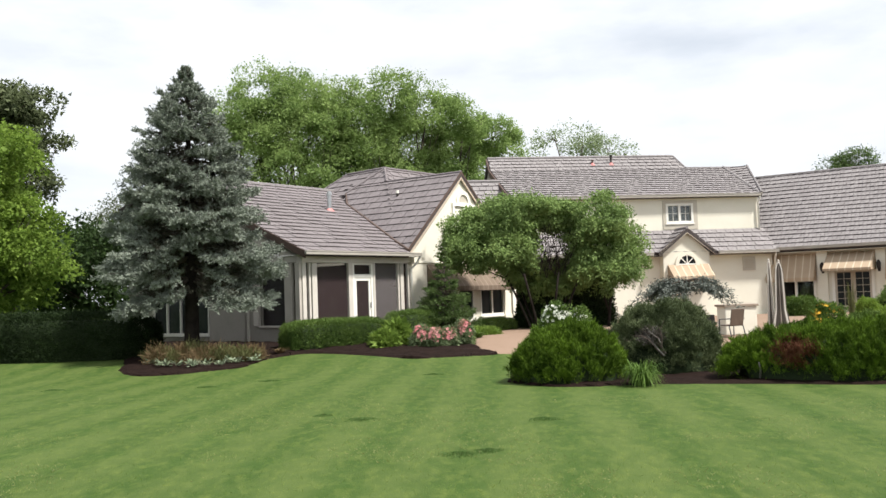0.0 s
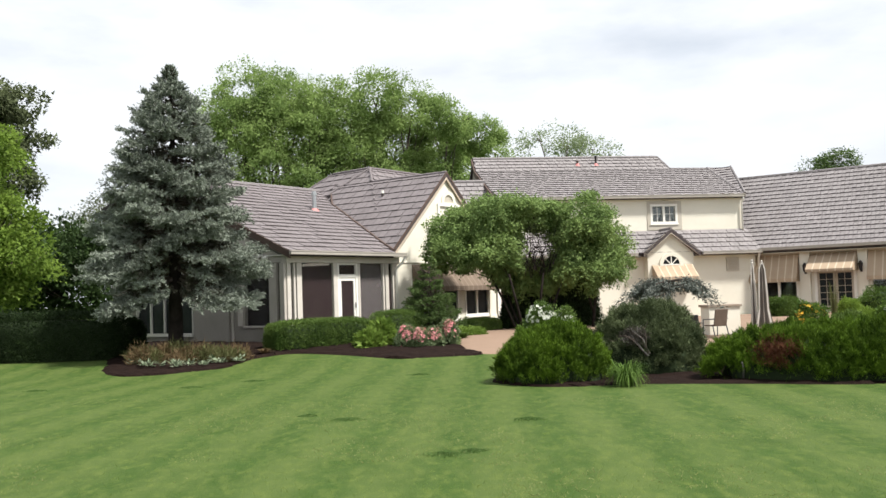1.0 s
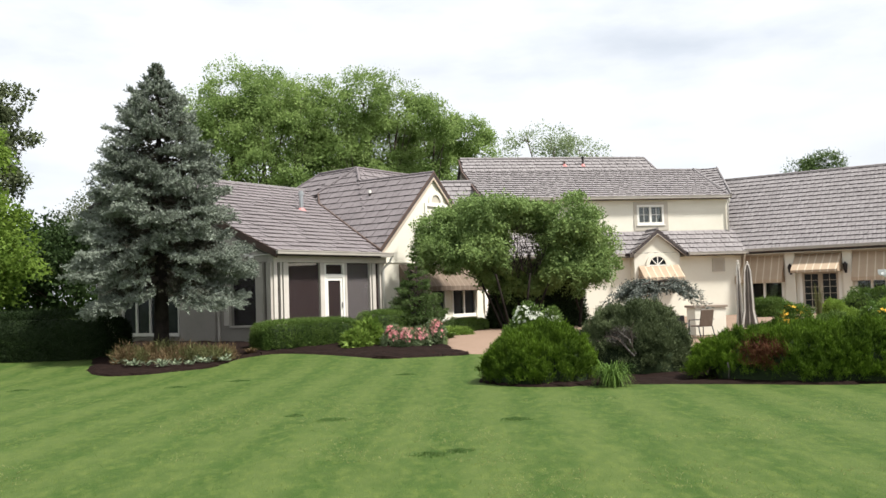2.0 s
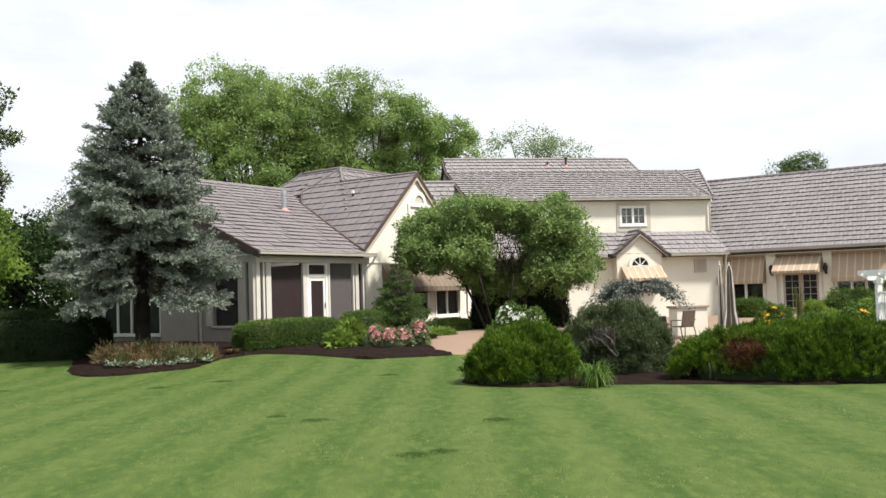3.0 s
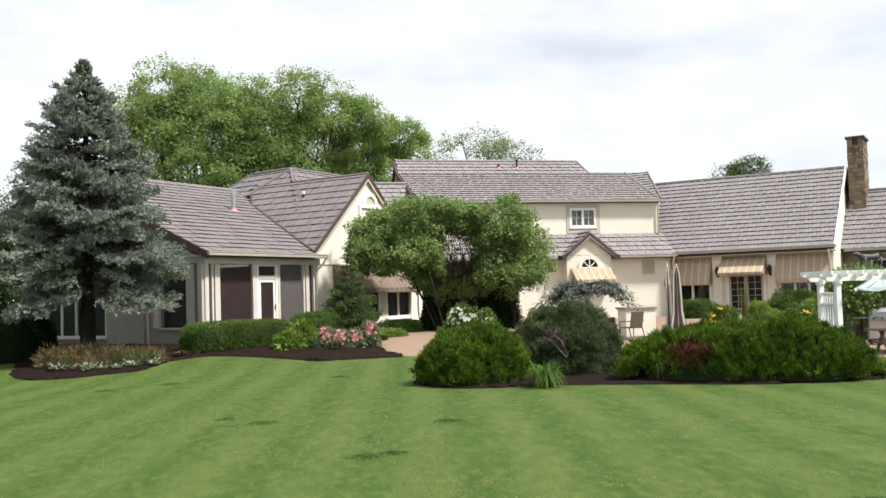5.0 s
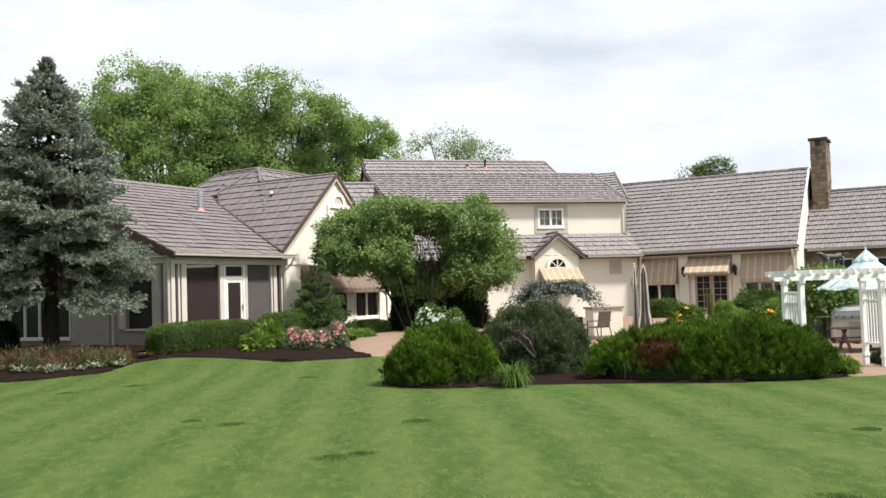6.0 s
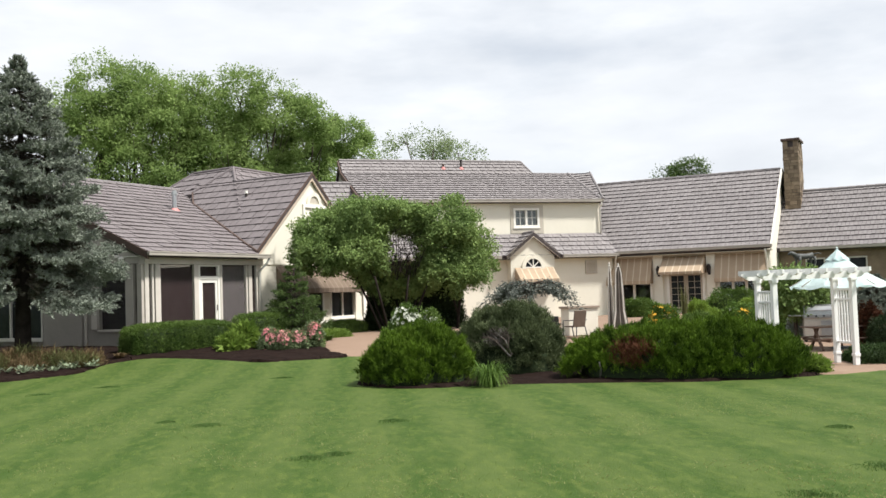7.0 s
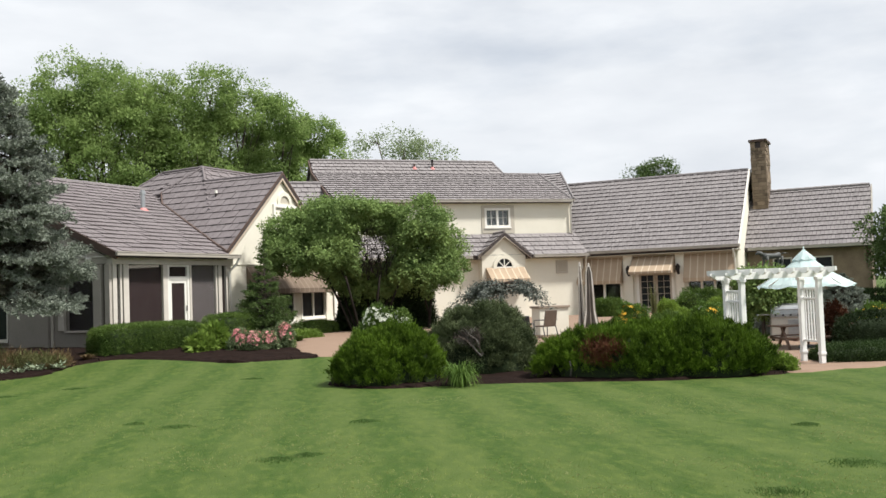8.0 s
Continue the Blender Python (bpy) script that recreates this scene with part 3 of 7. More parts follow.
# ---- porch
def build_porch():
    # end wall, facing the lawn, with a screen, a solid panel and a row of windows; x = 0 plane
    E_ = FU @ Matrix.Rotation(radians(90), 4, "Z")        # x runs into the house, y is -x of the porch
    bm = bmesh.new()
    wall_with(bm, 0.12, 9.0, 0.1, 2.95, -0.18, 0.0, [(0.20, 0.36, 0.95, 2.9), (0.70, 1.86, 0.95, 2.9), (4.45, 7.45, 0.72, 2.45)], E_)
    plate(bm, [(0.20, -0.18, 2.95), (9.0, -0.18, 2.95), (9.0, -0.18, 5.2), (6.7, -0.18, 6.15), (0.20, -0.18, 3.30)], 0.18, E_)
    part("end_wall", bm, M_GREYWALL, house, "grey stucco end wall with spruce shade in its colour")
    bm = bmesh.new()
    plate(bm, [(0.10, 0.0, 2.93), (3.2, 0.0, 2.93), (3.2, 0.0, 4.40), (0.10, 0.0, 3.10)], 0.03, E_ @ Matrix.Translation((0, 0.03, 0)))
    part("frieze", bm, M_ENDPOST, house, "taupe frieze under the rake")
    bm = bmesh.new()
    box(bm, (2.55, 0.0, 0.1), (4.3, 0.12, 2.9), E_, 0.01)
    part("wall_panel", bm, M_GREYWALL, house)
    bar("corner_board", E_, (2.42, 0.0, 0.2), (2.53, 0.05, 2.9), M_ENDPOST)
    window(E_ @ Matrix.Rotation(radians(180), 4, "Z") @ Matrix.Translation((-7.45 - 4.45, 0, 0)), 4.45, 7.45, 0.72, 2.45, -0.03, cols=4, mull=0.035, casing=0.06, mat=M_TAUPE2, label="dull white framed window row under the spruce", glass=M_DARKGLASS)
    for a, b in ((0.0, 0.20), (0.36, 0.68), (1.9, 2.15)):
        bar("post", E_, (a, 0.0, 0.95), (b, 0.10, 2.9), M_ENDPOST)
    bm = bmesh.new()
    box(bm, (0.70, -0.09, 0.95), (1.86, -0.08, 2.9), E_)
    part("screen", bm, M_SCREEN_DARK, house)
    bm = bmesh.new()
    box(bm, (0.20, -0.09, 0.95), (0.36, -0.08, 2.9), E_)
    part("screen", bm, M_SCREEN_DARK, house)
    bar("sill", E_, (0.55, 0.0, 0.88), (1.95, 0.06, 0.95), M_ENDPOST)
    # front
    for a, b in ((0.0, 0.16), (0.28, 0.36), (0.42, 0.64), (2.10, 2.30), (3.32, 3.42), (4.62, 4.70), (4.76, 4.94), (5.16, 5.40)):
        bar("post", FU, (a, -0.05, 0.2), (b, 0.14, 2.93), M_POST)
    bar("beam", FU, (-0.06, -0.10, 2.90), (5.5, 0.16, 3.12), M_POST)
    bar("knee_wall", FU, (0.15, 0.02, 0.1), (2.3, 0.13, 0.86), M_POST)
    bar("knee_wall", FU, (3.42, 0.02, 0.1), (5.4, 0.13, 0.86), M_POST)
    for a, b, mt in ((0.64, 2.10, M_SCREEN), (3.42, 4.62, M_SCREEN_PALE), (0.16, 0.42, M_SCREEN), (4.94, 5.16, M_SCREEN)):
        bm = bmesh.new()
        box(bm, (a, 0.04, 0.86), (b, 0.05, 2.90), FU)
        part("screen", bm, mt, house)
    # door with transom
    bm = bmesh.new()
    for lo, hi in (((2.30, -0.03, 0.45), (2.40, 0.12, 2.92)), ((3.22, -0.03, 0.45), (3.32, 0.12, 2.92)), ((2.40, -0.03, 2.84), (3.22, 0.12, 2.92)), ((2.40, -0.03, 2.42), (3.22, 0.12, 2.53))):
        box(bm, lo, hi, FU, 0.008)
    door = part("door", bm, M_TRIM, house, "white framed screen door with a transom light")
    bm = bmesh.new()
    for lo, hi in (((2.41, -0.01, 0.47), (2.51, 0.05, 2.42)), ((3.11, -0.01, 0.47), (3.21, 0.05, 2.42)), ((2.51, -0.01, 2.31), (3.11, 0.05, 2.42)), ((2.51, -0.01, 0.47), (3.11, 0.05, 0.80))):
        box(bm, lo, hi, FU, 0.008)
    leaf = part("door_leaf", bm, M_TRIM, door)
    for lo, hi in (((2.51, 0.02, 0.80), (3.11, 0.03, 2.31)), ((2.40, 0.04, 2.53), (3.22, 0.05, 2.84))):
        bm = bmesh.new()
        box(bm, lo, hi, FU)
        part("screen", bm, M_SCREEN, door)
    bm = bmesh.new()
    tube(bm, [FU @ Vector((3.16, -0.05, 1.40)), FU @ Vector((3.16, -0.05, 1.58))], [0.018, 0.018], 6)
    part("handle", bm, M_BLACK, door, "black pull handle")
    # inside
    bar("porch_floor", FU, (0.05, 0.14, 0.30), (5.4, 6.0, 0.46), M_WOOD)
    bar("back_wall", FU, (0.05, 5.6, 0.3), (5.6, 5.75, 3.0), M_BROWN)
    bar("side_wall", FU, (5.45, 0.2, 0.3), (5.55, 5.6, 3.0), M_STUCCO)
    bar("soffit", FU, (-0.1, -0.30, 3.12), (5.5, 5.6, 3.16), M_TRIM)
    # roof
    tiled_roof(FU, "roof", -0.38, 3.24, 0.435, 6.75, (-0.22, -0.22), (4.85, 8.85), seed=3, singles=300, in_shade=True, expo=0.40)
    tiled_roof(FU @ Matrix.Translation((0, 13.5, 0)) @ Matrix.Rotation(math.pi, 4, "Z"), "roof", 4.3, 5.27, 0.435, 6.75, (-10, -10), (0.22, 0.22), width=0.6, seed=4)
    ridge_cap(FU, (-0.2, 6.75, 6.36), (9.4, 6.75, 6.36))
    gutter(FU, -0.25, 5.46, -0.38, 3.26)
    bm = bmesh.new()
    plate(bm, [(-0.42, 0, 3.02), (6.75, 0, 6.14), (6.75, 0, 6.36), (-0.42, 0, 3.24)], 0.05, E_ @ Matrix.Translation((0, 0.20, 0)))
    part("rake_board", bm, M_BROWN, house)
    downpipe(FU, [(5.42, -0.44, 3.14), (5.40, -0.34, 2.95), (5.28, -0.12, 2.7), (5.28, -0.12, 0.5)])
    # twin floodlight on the gable end
    bm = bmesh.new()
    for dy in (0.0, 0.22):
        c = E_ @ Vector((0.75 + dy, 0.06, 3.10 + dy * 0.4))
        tube(bm, [c, c + E_.to_3x3() @ Vector((0.05, 0.16, -0.05))], [0.04, 0.07], 8)
    box(bm, (0.80, 0.0, 3.06), (0.92, 0.06, 3.18), E_)
    part("floodlight", bm, M_TRIM, house, "white twin floodlight")
    # plumbing vent through the roof
    bm = bmesh.new()
    base = FU @ Vector((5.47, 3.97, 5.09))
    tube(bm, [base, base + Vector((0, 0, 0.78))], [0.085, 0.085], 10)
    tube(bm, [base + Vector((0, 0, 0.62)), base + Vector((0, 0, 0.70))], [0.12, 0.12], 10)
    vent = part("roof_vent", bm, M_METAL, house, "galvanised flue with a red base", smooth=False)
    bm = bmesh.new()
    tube(bm, [base + Vector((0, 0, 0.0)), base + Vector((0, 0, 0.12))], [0.21, 0.09], 8)
    part("flashing", bm, M_FLASH, vent)


build_porch()


# ---- gable wing
def arch_points(cx, cz, r, n=14):
    return [(cx + r * math.cos(a), cz + r * math.sin(a)) for a in [math.pi * i / n for i in range(n + 1)]]


def arch_window(M, cx, z0, zs, r, y, label, fill=None):
    """A round-headed window with a raised surround and a fan of bars."""
    bm = bmesh.new()
    outer = [(cx + r + 0.16, z0 - 0.1)] + arch_points(cx, zs, r + 0.16) + [(cx - r - 0.16, z0 - 0.1)]
    inner = [(cx + r, z0)] + arch_points(cx, zs, r) + [(cx - r, z0)]
    tr = lambda p, yy: bm.verts.new(M @ Vector((p[0], yy, p[1])))
    fo, fi = [tr(p, y - 0.06) for p in outer], [tr(p, y - 0.06) for p in inner]
    bo, bi = [tr(p, y + 0.05) for p in outer], [tr(p, y + 0.05) for p in inner]
    n = len(outer)
    for i in range(n):
        j = (i + 1) % n
        bm.faces.new((fo[i], fo[j], fi[j], fi[i]))
        bm.faces.new((fo[j], fo[i], bo[i], bo[j]))
        bm.faces.new((fi[i], fi[j], bi[j], bi[i]))
    win = part("window", bm, M_STUCCO, house, label)
    bm = bmesh.new()
    plate(bm, [(p[0], y - 0.012, p[1]) for p in inner], 0.01, M)
    part("pane", bm, fill or M_DARKGLASS, win)
    if fill:
        return win
    bm = bmesh.new()
    for a in ([45, 90, 135] if r < 0.7 else [30, 60, 90, 120, 150]):
        c, s = math.cos(radians(a)), math.sin(radians(a))
        px_, pz_ = -s * 0.018, c * 0.018
        plate(bm, [(cx + px_, y - 0.04, zs + pz_), (cx + c * r + px_, y - 0.04, zs + s * r + pz_), (cx + c * r - px_, y - 0.04, zs + s * r - pz_), (cx - px_, y - 0.04, zs - pz_)], 0.025, M)
    box(bm, (cx - r, y - 0.045, zs - 0.025), (cx + r, y - 0.015, zs + 0.025), M)
    if zs - z0 > 0.3:
        box(bm, (cx - 0.02, y - 0.04, z0), (cx + 0.02, y - 0.015, zs), M)
        box(bm, (cx - r, y - 0.038, z0 + (zs - z0) * 0.5), (cx + r, y - 0.014, z0 + (zs - z0) * 0.5 + 0.03), M)
    part("glazing_bars", bm, M_TRIM, win)
    return win




def awning(M, x0, x1, zt, zb, out, valance=0.16, label="", mat=None):
    """A striped canvas awning on its frame: sloped cloth of separate strips, side wings and a scalloped valance."""
    n = max(int(round((x1 - x0) / 0.052)), 6)
    bm_a, bm_b = bmesh.new(), bmesh.new()
    w = (x1 - x0) / n
    for i in range(n):
        bm = bm_b if i % 6 == 5 else bm_a
        a, b = x0 + i * w, x0 + (i + 1) * w
        p = [(a, -0.02, zt), (b, -0.02, zt), (b, -out * 0.5, zt - (zt - zb) * 0.5 - 0.015), (b, -out, zb), (b, -out, zb - valance), ((a + b) / 2, -out, zb - valance - 0.03), (a, -out, zb - valance), (a, -out, zb), (a, -out * 0.5, zt - (zt - zb) * 0.5 - 0.015)]
        v = [bm.verts.new(M @ Vector(q)) for q in p]
        u = [bm.verts.new(M @ (Vector(q) + Vector((0, 0.012, -0.012)))) for q in p]
        for idx in ((0, 8, 2, 1), (8, 7, 3, 2), (7, 6, 5, 4, 3)):
            bm.faces.new([v[k] for k in idx])
            bm.faces.new([u[k] for k in idx][::-1])
    for xx in (x0, x1):
        v = [bm_a.verts.new(M @ Vector(q)) for q in ((xx, -0.02, zt), (xx, -out, zb), (xx, -out, zb - valance), (xx, -0.02, zb - valance))]
        bm_a.faces.new(v)
    cloth = part("awning", bm_a, mat or M_CANVAS, house, label or "tan striped canvas awning")
    part("stripe", bm_b, M_CANVAS_DULL if mat else M_CANVAS_PALE, cloth)
    fr = bmesh.new()
    for xx in (x0 + 0.03, x1 - 0.03):
        tube(fr, [M @ Vector((xx, -0.0, zb)), M @ Vector((xx, -out + 0.02, zb - 0.01))], [0.015, 0.015], 6)
    tube(fr, [M @ Vector((x0, -out + 0.02, zb - 0.02)), M @ Vector((x1, -out + 0.02, zb - 0.02))], [0.015, 0.015], 6)
    part("awning_frame", fr, M_TRIM, cloth)
    return cloth


M_CANVAS = material("tan_canvas", (0.33, 0.25, 0.175), (0.40, 0.31, 0.22), rough=0.9, scale=2.0, bump=0.1, bump_scale=200.0)
# Brown canvas and its stripe, both darkened to carry the garden tree's shade.
M_CANVAS_BROWN = material("shaded_brown_canvas", (0.135, 0.100, 0.074), (0.18, 0.138, 0.104), rough=0.9, scale=2.0, bump=0.1, bump_scale=200.0)
M_CANVAS_DULL = material("shaded_brown_stripe", (0.19, 0.145, 0.108), (0.24, 0.19, 0.145), rough=0.9, scale=2.0)
M_CANVAS_PALE = material("pale_canvas_stripe", (0.47, 0.39, 0.29), (0.53, 0.45, 0.34), rough=0.9, scale=2.0)


def build_gable():
    x0, xp, x1, ze, zp = 5.30, 8.54, 11.80, 3.42, 6.32
    bm = bmesh.new()
    wall_with(bm, x0, x1, 0.1, ze, 0.0, 0.25, [(6.40, 9.15, 0.86, 2.3), (9.75, 11.28, 0.95, 2.05)], FU)
    plate(bm, [(x0, 0.0, ze), (x1, 0.0, ze), (xp, 0.0, zp)], 0.25, FU)
    box(bm, (x1 - 0.25, 0.25, 0.1), (x1, 7.0, ze), FU)
    part("gable_wall", bm, M_STUCCO, house, "cream stucco gable wall")
    window(FU, 6.40, 9.15, 0.86, 2.3, 0.03, cols=3, glass=M_DARKGLASS)
    window(FU, 9.75, 11.28, 0.95, 2.05, 0.03, cols=2, glass=M_DARKGLASS)
    window(FU, 8.10, 9.34, 3.95, 5.12, -0.02, cols=2, casing=0.11, label="white gable window under a blind arch", glass=M_DARKGLASS)
    arch_window(FU, 8.72, 5.28, 5.28, 0.30, 0.0, "blind arch over the gable window", fill=M_SURROUND)
    awning(FU, 6.32, 11.40, 2.88, 2.05, 0.60, label="wide brown awning on the gable wall, tree shade in its colour", mat=M_CANVAS_BROWN)
    bar("stucco_band", FU, (x0, -0.03, 2.92), (x1, 0.0, 2.99), M_STUCCO)
    # pilasters with flared feet beside the entrance, and its brown jamb
    for a, b, y0, y1, mt in ((11.32, 11.80, -0.07, -0.003, M_STUCCO), (12.05, 12.30, 0.0, 0.25, M_TRIM), (12.46, 12.80, 0.25, 0.50, M_BROWN)):
        bm = bmesh.new()
        box(bm, (a, y0, 0.86), (b, y1, 2.75), FU, 0.01)
        if mt is not M_BROWN:
            for q, (z0, z1) in enumerate(((0.30, 0.55), (0.552, 0.70), (0.702, 0.858))):
                g = 0.10 - 0.035 * q
                box(bm, (a - g * 0.6, y0 - g, z0), (b + g * 0.6, y1, z1), FU, 0.012)
        part("pilaster" if mt is not M_BROWN else "door_jamb", bm, mt, house)
    # slopes run along the frame's y: turn the frame so that its y points across the gable
    L_ = FU @ Matrix.Translation((xp, 0, 0)) @ Matrix.Rotation(radians(-90), 4, "Z")    # x = -y of the wing, y = +x
    k, over, zt = 0.90, 0.12, zp + 0.11
    tiled_roof(L_, "roof", -3.40, zt - k * 3.40, k, 0.0, (-3.2, -5.85), (over, over), seed=5, in_shade=True, expo=0.40)
    R_ = FU @ Matrix.Translation((xp, 0, 0)) @ Matrix.Rotation(radians(90), 4, "Z")
    tiled_roof(R_, "roof", -3.40, zt - k * 3.40, k, 0.0, (-over, -over), (4.4, 4.4), seed=6, in_shade=True)
    ridge_cap(FU, (xp, -over, zt + 0.02), (xp, 3.66, zt + 0.02), r=0.06, in_shade=True)
    for sx in (-1, 1):
        bm = bmesh.new()
        plate(bm, [(xp, -over + 0.01, zt - 0.26), (xp + sx * 3.4, -over + 0.01, zt - 0.26 - k * 3.4), (xp + sx * 3.4, -over + 0.01, zt - k * 3.4), (xp, -over + 0.01, zt)][::sx], 0.05, FU)
        part("rake_board", bm, M_BARGE, house, "tan painted barge board")
        bm = bmesh.new()
        plate(bm, [(xp, -over - 0.012, zt - 0.05), (xp + sx * 3.42, -over - 0.012, zt - 0.05 - k * 3.42), (xp + sx * 3.42, -over - 0.012, zt + 0.05 - k * 3.42), (xp, -over - 0.012, zt + 0.05)][::sx], 0.02, FU)
        part("drip_edge", bm, M_BROWN, house)
    bm = bmesh.new()
    tube(bm, [FU @ Vector(p) for p in ((4.95, -0.3, 3.36), (5.37, 0.58, 3.70), (7.44, 4.88, 5.56), (8.14, 5.56, 6.12))], [0.055, 0.055, 0.055, 0.03], 5)
    part("valley_flashing", bm, M_BROWN, house)
    # small pipe on the slope
    bm = bmesh.new()
    p = FU @ Vector((7.68, 2.39, 5.64))
    tube(bm, [p, p + Vector((0, 0, 0.18))], [0.05, 0.05], 8)
    vent = part("roof_vent", bm, M_BLACK, house)
    bm = bmesh.new()
    tube(bm, [p + Vector((0, 0, 0.16)), p + Vector((0, 0, 0.27))], [0.06, 0.055], 8)
    part("vent_cap", bm, M_TRIM, vent)
    # taller hipped block behind: its slopes meet in a point over the wing
    px_, py_, pz_ = 9.30, 4.39, 7.12
    dz = pz_ - zt
    tiled_roof(L_, "roof", 0.0, zt, k, dz / k, (-5.85, -py_ - 0.02), (-3.62, -py_ + 0.02), seed=7, in_shade=True, expo=0.40)
    tiled_roof(FU, "roof", py_ - 2.4, pz_ - 2.4 * k, k, py_, (px_ - 2.4, px_), (14.0, 14.0), seed=9, in_shade=True)
    T_ = FU @ Matrix.Translation((px_, py_, 0)) @ Matrix.Rotation(radians(-96.7), 4, "Z")
    tiled_roof(T_, "roof", -3.2, pz_ - 0.82 * 3.2, 0.82, 0.0, (-5.3, -2.40), (-2.49, 0.0), seed=8, in_shade=True, expo=0.40)
    ridge_cap(FU, (px_, py_, pz_ + 0.04), (px_ + 0.27, py_ + 2.37, pz_ + 0.04), r=0.06, in_shade=True)
    ridge_cap(FU, (px_, py_, pz_ + 0.04), (14.0, py_, pz_ + 0.04), r=0.06, in_shade=True)
    ridge_cap(FU, (px_, py_, pz_ + 0.03), (xp - 0.05, 3.60, zt + 0.02), r=0.06, in_shade=True)
    ridge_cap(FU, (px_, py_, pz_ + 0.03), (8.14, 5.55, 6.12), r=0.055, in_shade=True)
    ridge_cap(T_, (-2.42, 0.0, pz_ + 0.03), (-5.3, -3.2, pz_ + 0.03 - 0.82 * 3.2), r=0.055, in_shade=True)
    bm = bmesh.new()
    plate(bm, [(px_ - 3.0, 9.2, 0.2), (13.8, 9.2, 0.2), (13.8, 9.2, 3.9), (px_ - 3.0, 9.2, 3.9)], 0.2, FU)
    part("back_wall", bm, M_STUCCO, house)


build_gable()


# ---- centre block
def build_centre():
    xl, xr = -11.0, 0.14
    bm = bmesh.new()
    wall_with(bm, xl, xr, 3.6, 5.68, 0.0, 0.25, [(-4.13, -3.06, 4.66, 5.34)], FC)
    box(bm, (xl, 0.0, 0.1), (xl + 0.25, 8.0, 5.62), FC)
    part("upper_wall", bm, M_STUCCO, house, "cream stucco upper storey")
    bm = bmesh.new()
    wall_with(bm, xl, 0.35, 0.1, 3.2, -0.62, -0.40, [(-10.6, -9.6, 0.45, 2.6), (-4.35, -3.2, 2.32, 3.1)], FC)
    part("lower_wall", bm, M_STUCCO, house, "cream stucco ground-floor wall")
    window(FC, -4.13, -3.06, 4.66, 5.34, 0.02, cols=2, casing=0.10, grid=(2, 2), back_mat=M_BLIND, label="white double casement window with glazing bars")
    bm = bmesh.new()
    for lo, hi in (((-4.38, -0.03, 4.29), (-4.235, -0.0, 5.57)), ((-2.955, -0.03, 4.29), (-2.77, -0.0, 5.57)), ((-4.235, -0.03, 5.445), (-2.955, 0.0, 5.57)), ((-4.235, -0.03, 4.29), (-2.955, 0.0, 4.505))):
        box(bm, lo, hi, FC)
    part("window_surround", bm, M_SURROUND, house)
    # entrance in the shade at the inner corner
    bm = bmesh.new()
    for lo, hi in (((-10.72, -0.66, 0.45), (-10.6, -0.52, 2.7)), ((-9.6, -0.66, 0.45), (-9.48, -0.52, 2.7)), ((-10.6, -0.66, 2.6), (-9.6, -0.52, 2.7))):
        box(bm, lo, hi, FC)
    d = part("door", bm, M_TRIM, house, "dark door in a white surround")
    bm = bmesh.new()
    box(bm, (-10.6, -0.5, 0.45), (-9.6, -0.45, 2.6), FC)
    part("door_leaf", bm, M_BROWN, d)
    # roofs
    tiled_roof(FC, "roof", -0.22, 5.80, 0.401, 4.15, (-11.25, -11.25), (0.12, 0.48), seed=11, expo=0.34, width=0.21, step=0.075, joint=0.012)
    tiled_roof(FR, "roof", -0.148, 5.80, 0.505, 3.30, (0.31, -2.62), (0.36, -1.42), seed=18)
    ridge_cap(FR, (0.36, -0.15, 5.86), (-1.42, 3.30, 7.58), r=0.05)
    tiled_roof(FC, "roof", 4.15, 7.55, 0.93, 4.92, (-11.25, -11.25), (-1.48, -1.80), seed=12, expo=0.27, width=0.21, step=0.075, joint=0.012)
    tiled_roof(FC @ Matrix.Translation((0, 9.84, 0)) @ Matrix.Rotation(math.pi, 4, "Z"), "roof", 0.0, 3.66, 0.95, 4.92, (2.05, 2.05), (11.25, 11.25), width=0.6, seed=13)
    ridge_cap(FC, (-11.25, 4.92, 8.28), (-1.80, 4.92, 8.28))
    ridge_cap(FC, (-1.80, 4.92, 8.28), (-1.48, 4.15, 7.58), r=0.07)
    ridge_cap(FC, (-1.48, 4.15, 7.58), (1.35, 4.15, 7.56), r=0.06)
    ridge_cap(FC, (0.48, 4.15, 7.60), (0.12, -0.20, 5.86), r=0.06)
    bm = bmesh.new()
    plate(bm, [(0.0, 0, 5.5), (4.15, 0, 7.35), (4.92, 0, 8.1), (9.6, 0, 3.7), (9.6, 0, 0.2), (0.0, 0, 0.2)], 0.2, FC @ Matrix.Translation((-10.95, 0, 0)) @ Matrix.Rotation(radians(90), 4, "Z"))
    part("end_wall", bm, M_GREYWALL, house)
    bm = bmesh.new()
    plate(bm, [(-0.22, 0, 5.56), (4.15, 0, 7.31), (4.92, 0, 8.04), (4.92, 0, 8.28), (4.15, 0, 7.57), (-0.22, 0, 5.82)], 0.06, FC @ Matrix.Translation((-11.28, 0, 0)) @ Matrix.Rotation(radians(90), 4, "Z"))
    part("rake_board", bm, M_BROWN, house)
    tiled_roof(FC, "roof", 0.2, 5.0, 0.9, 2.2, (-14.4, -14.4), (-11.2, -11.2), seed=17)
    ridge_cap(FC, (-14.4, 2.2, 6.84), (-11.2, 2.2, 6.84))
    gutter(FC, -11.1, 0.20, -0.22, 5.82)
    bar("soffit", FC, (-11.0, -0.22, 5.66), (0.14, 0.0, 5.69), M_STUCCO)
    downpipe(FC, [(0.10, -0.28, 5.68), (0.10, -0.26, 5.58), (0.08, -0.10, 5.42), (0.08, -0.10, 4.2)])
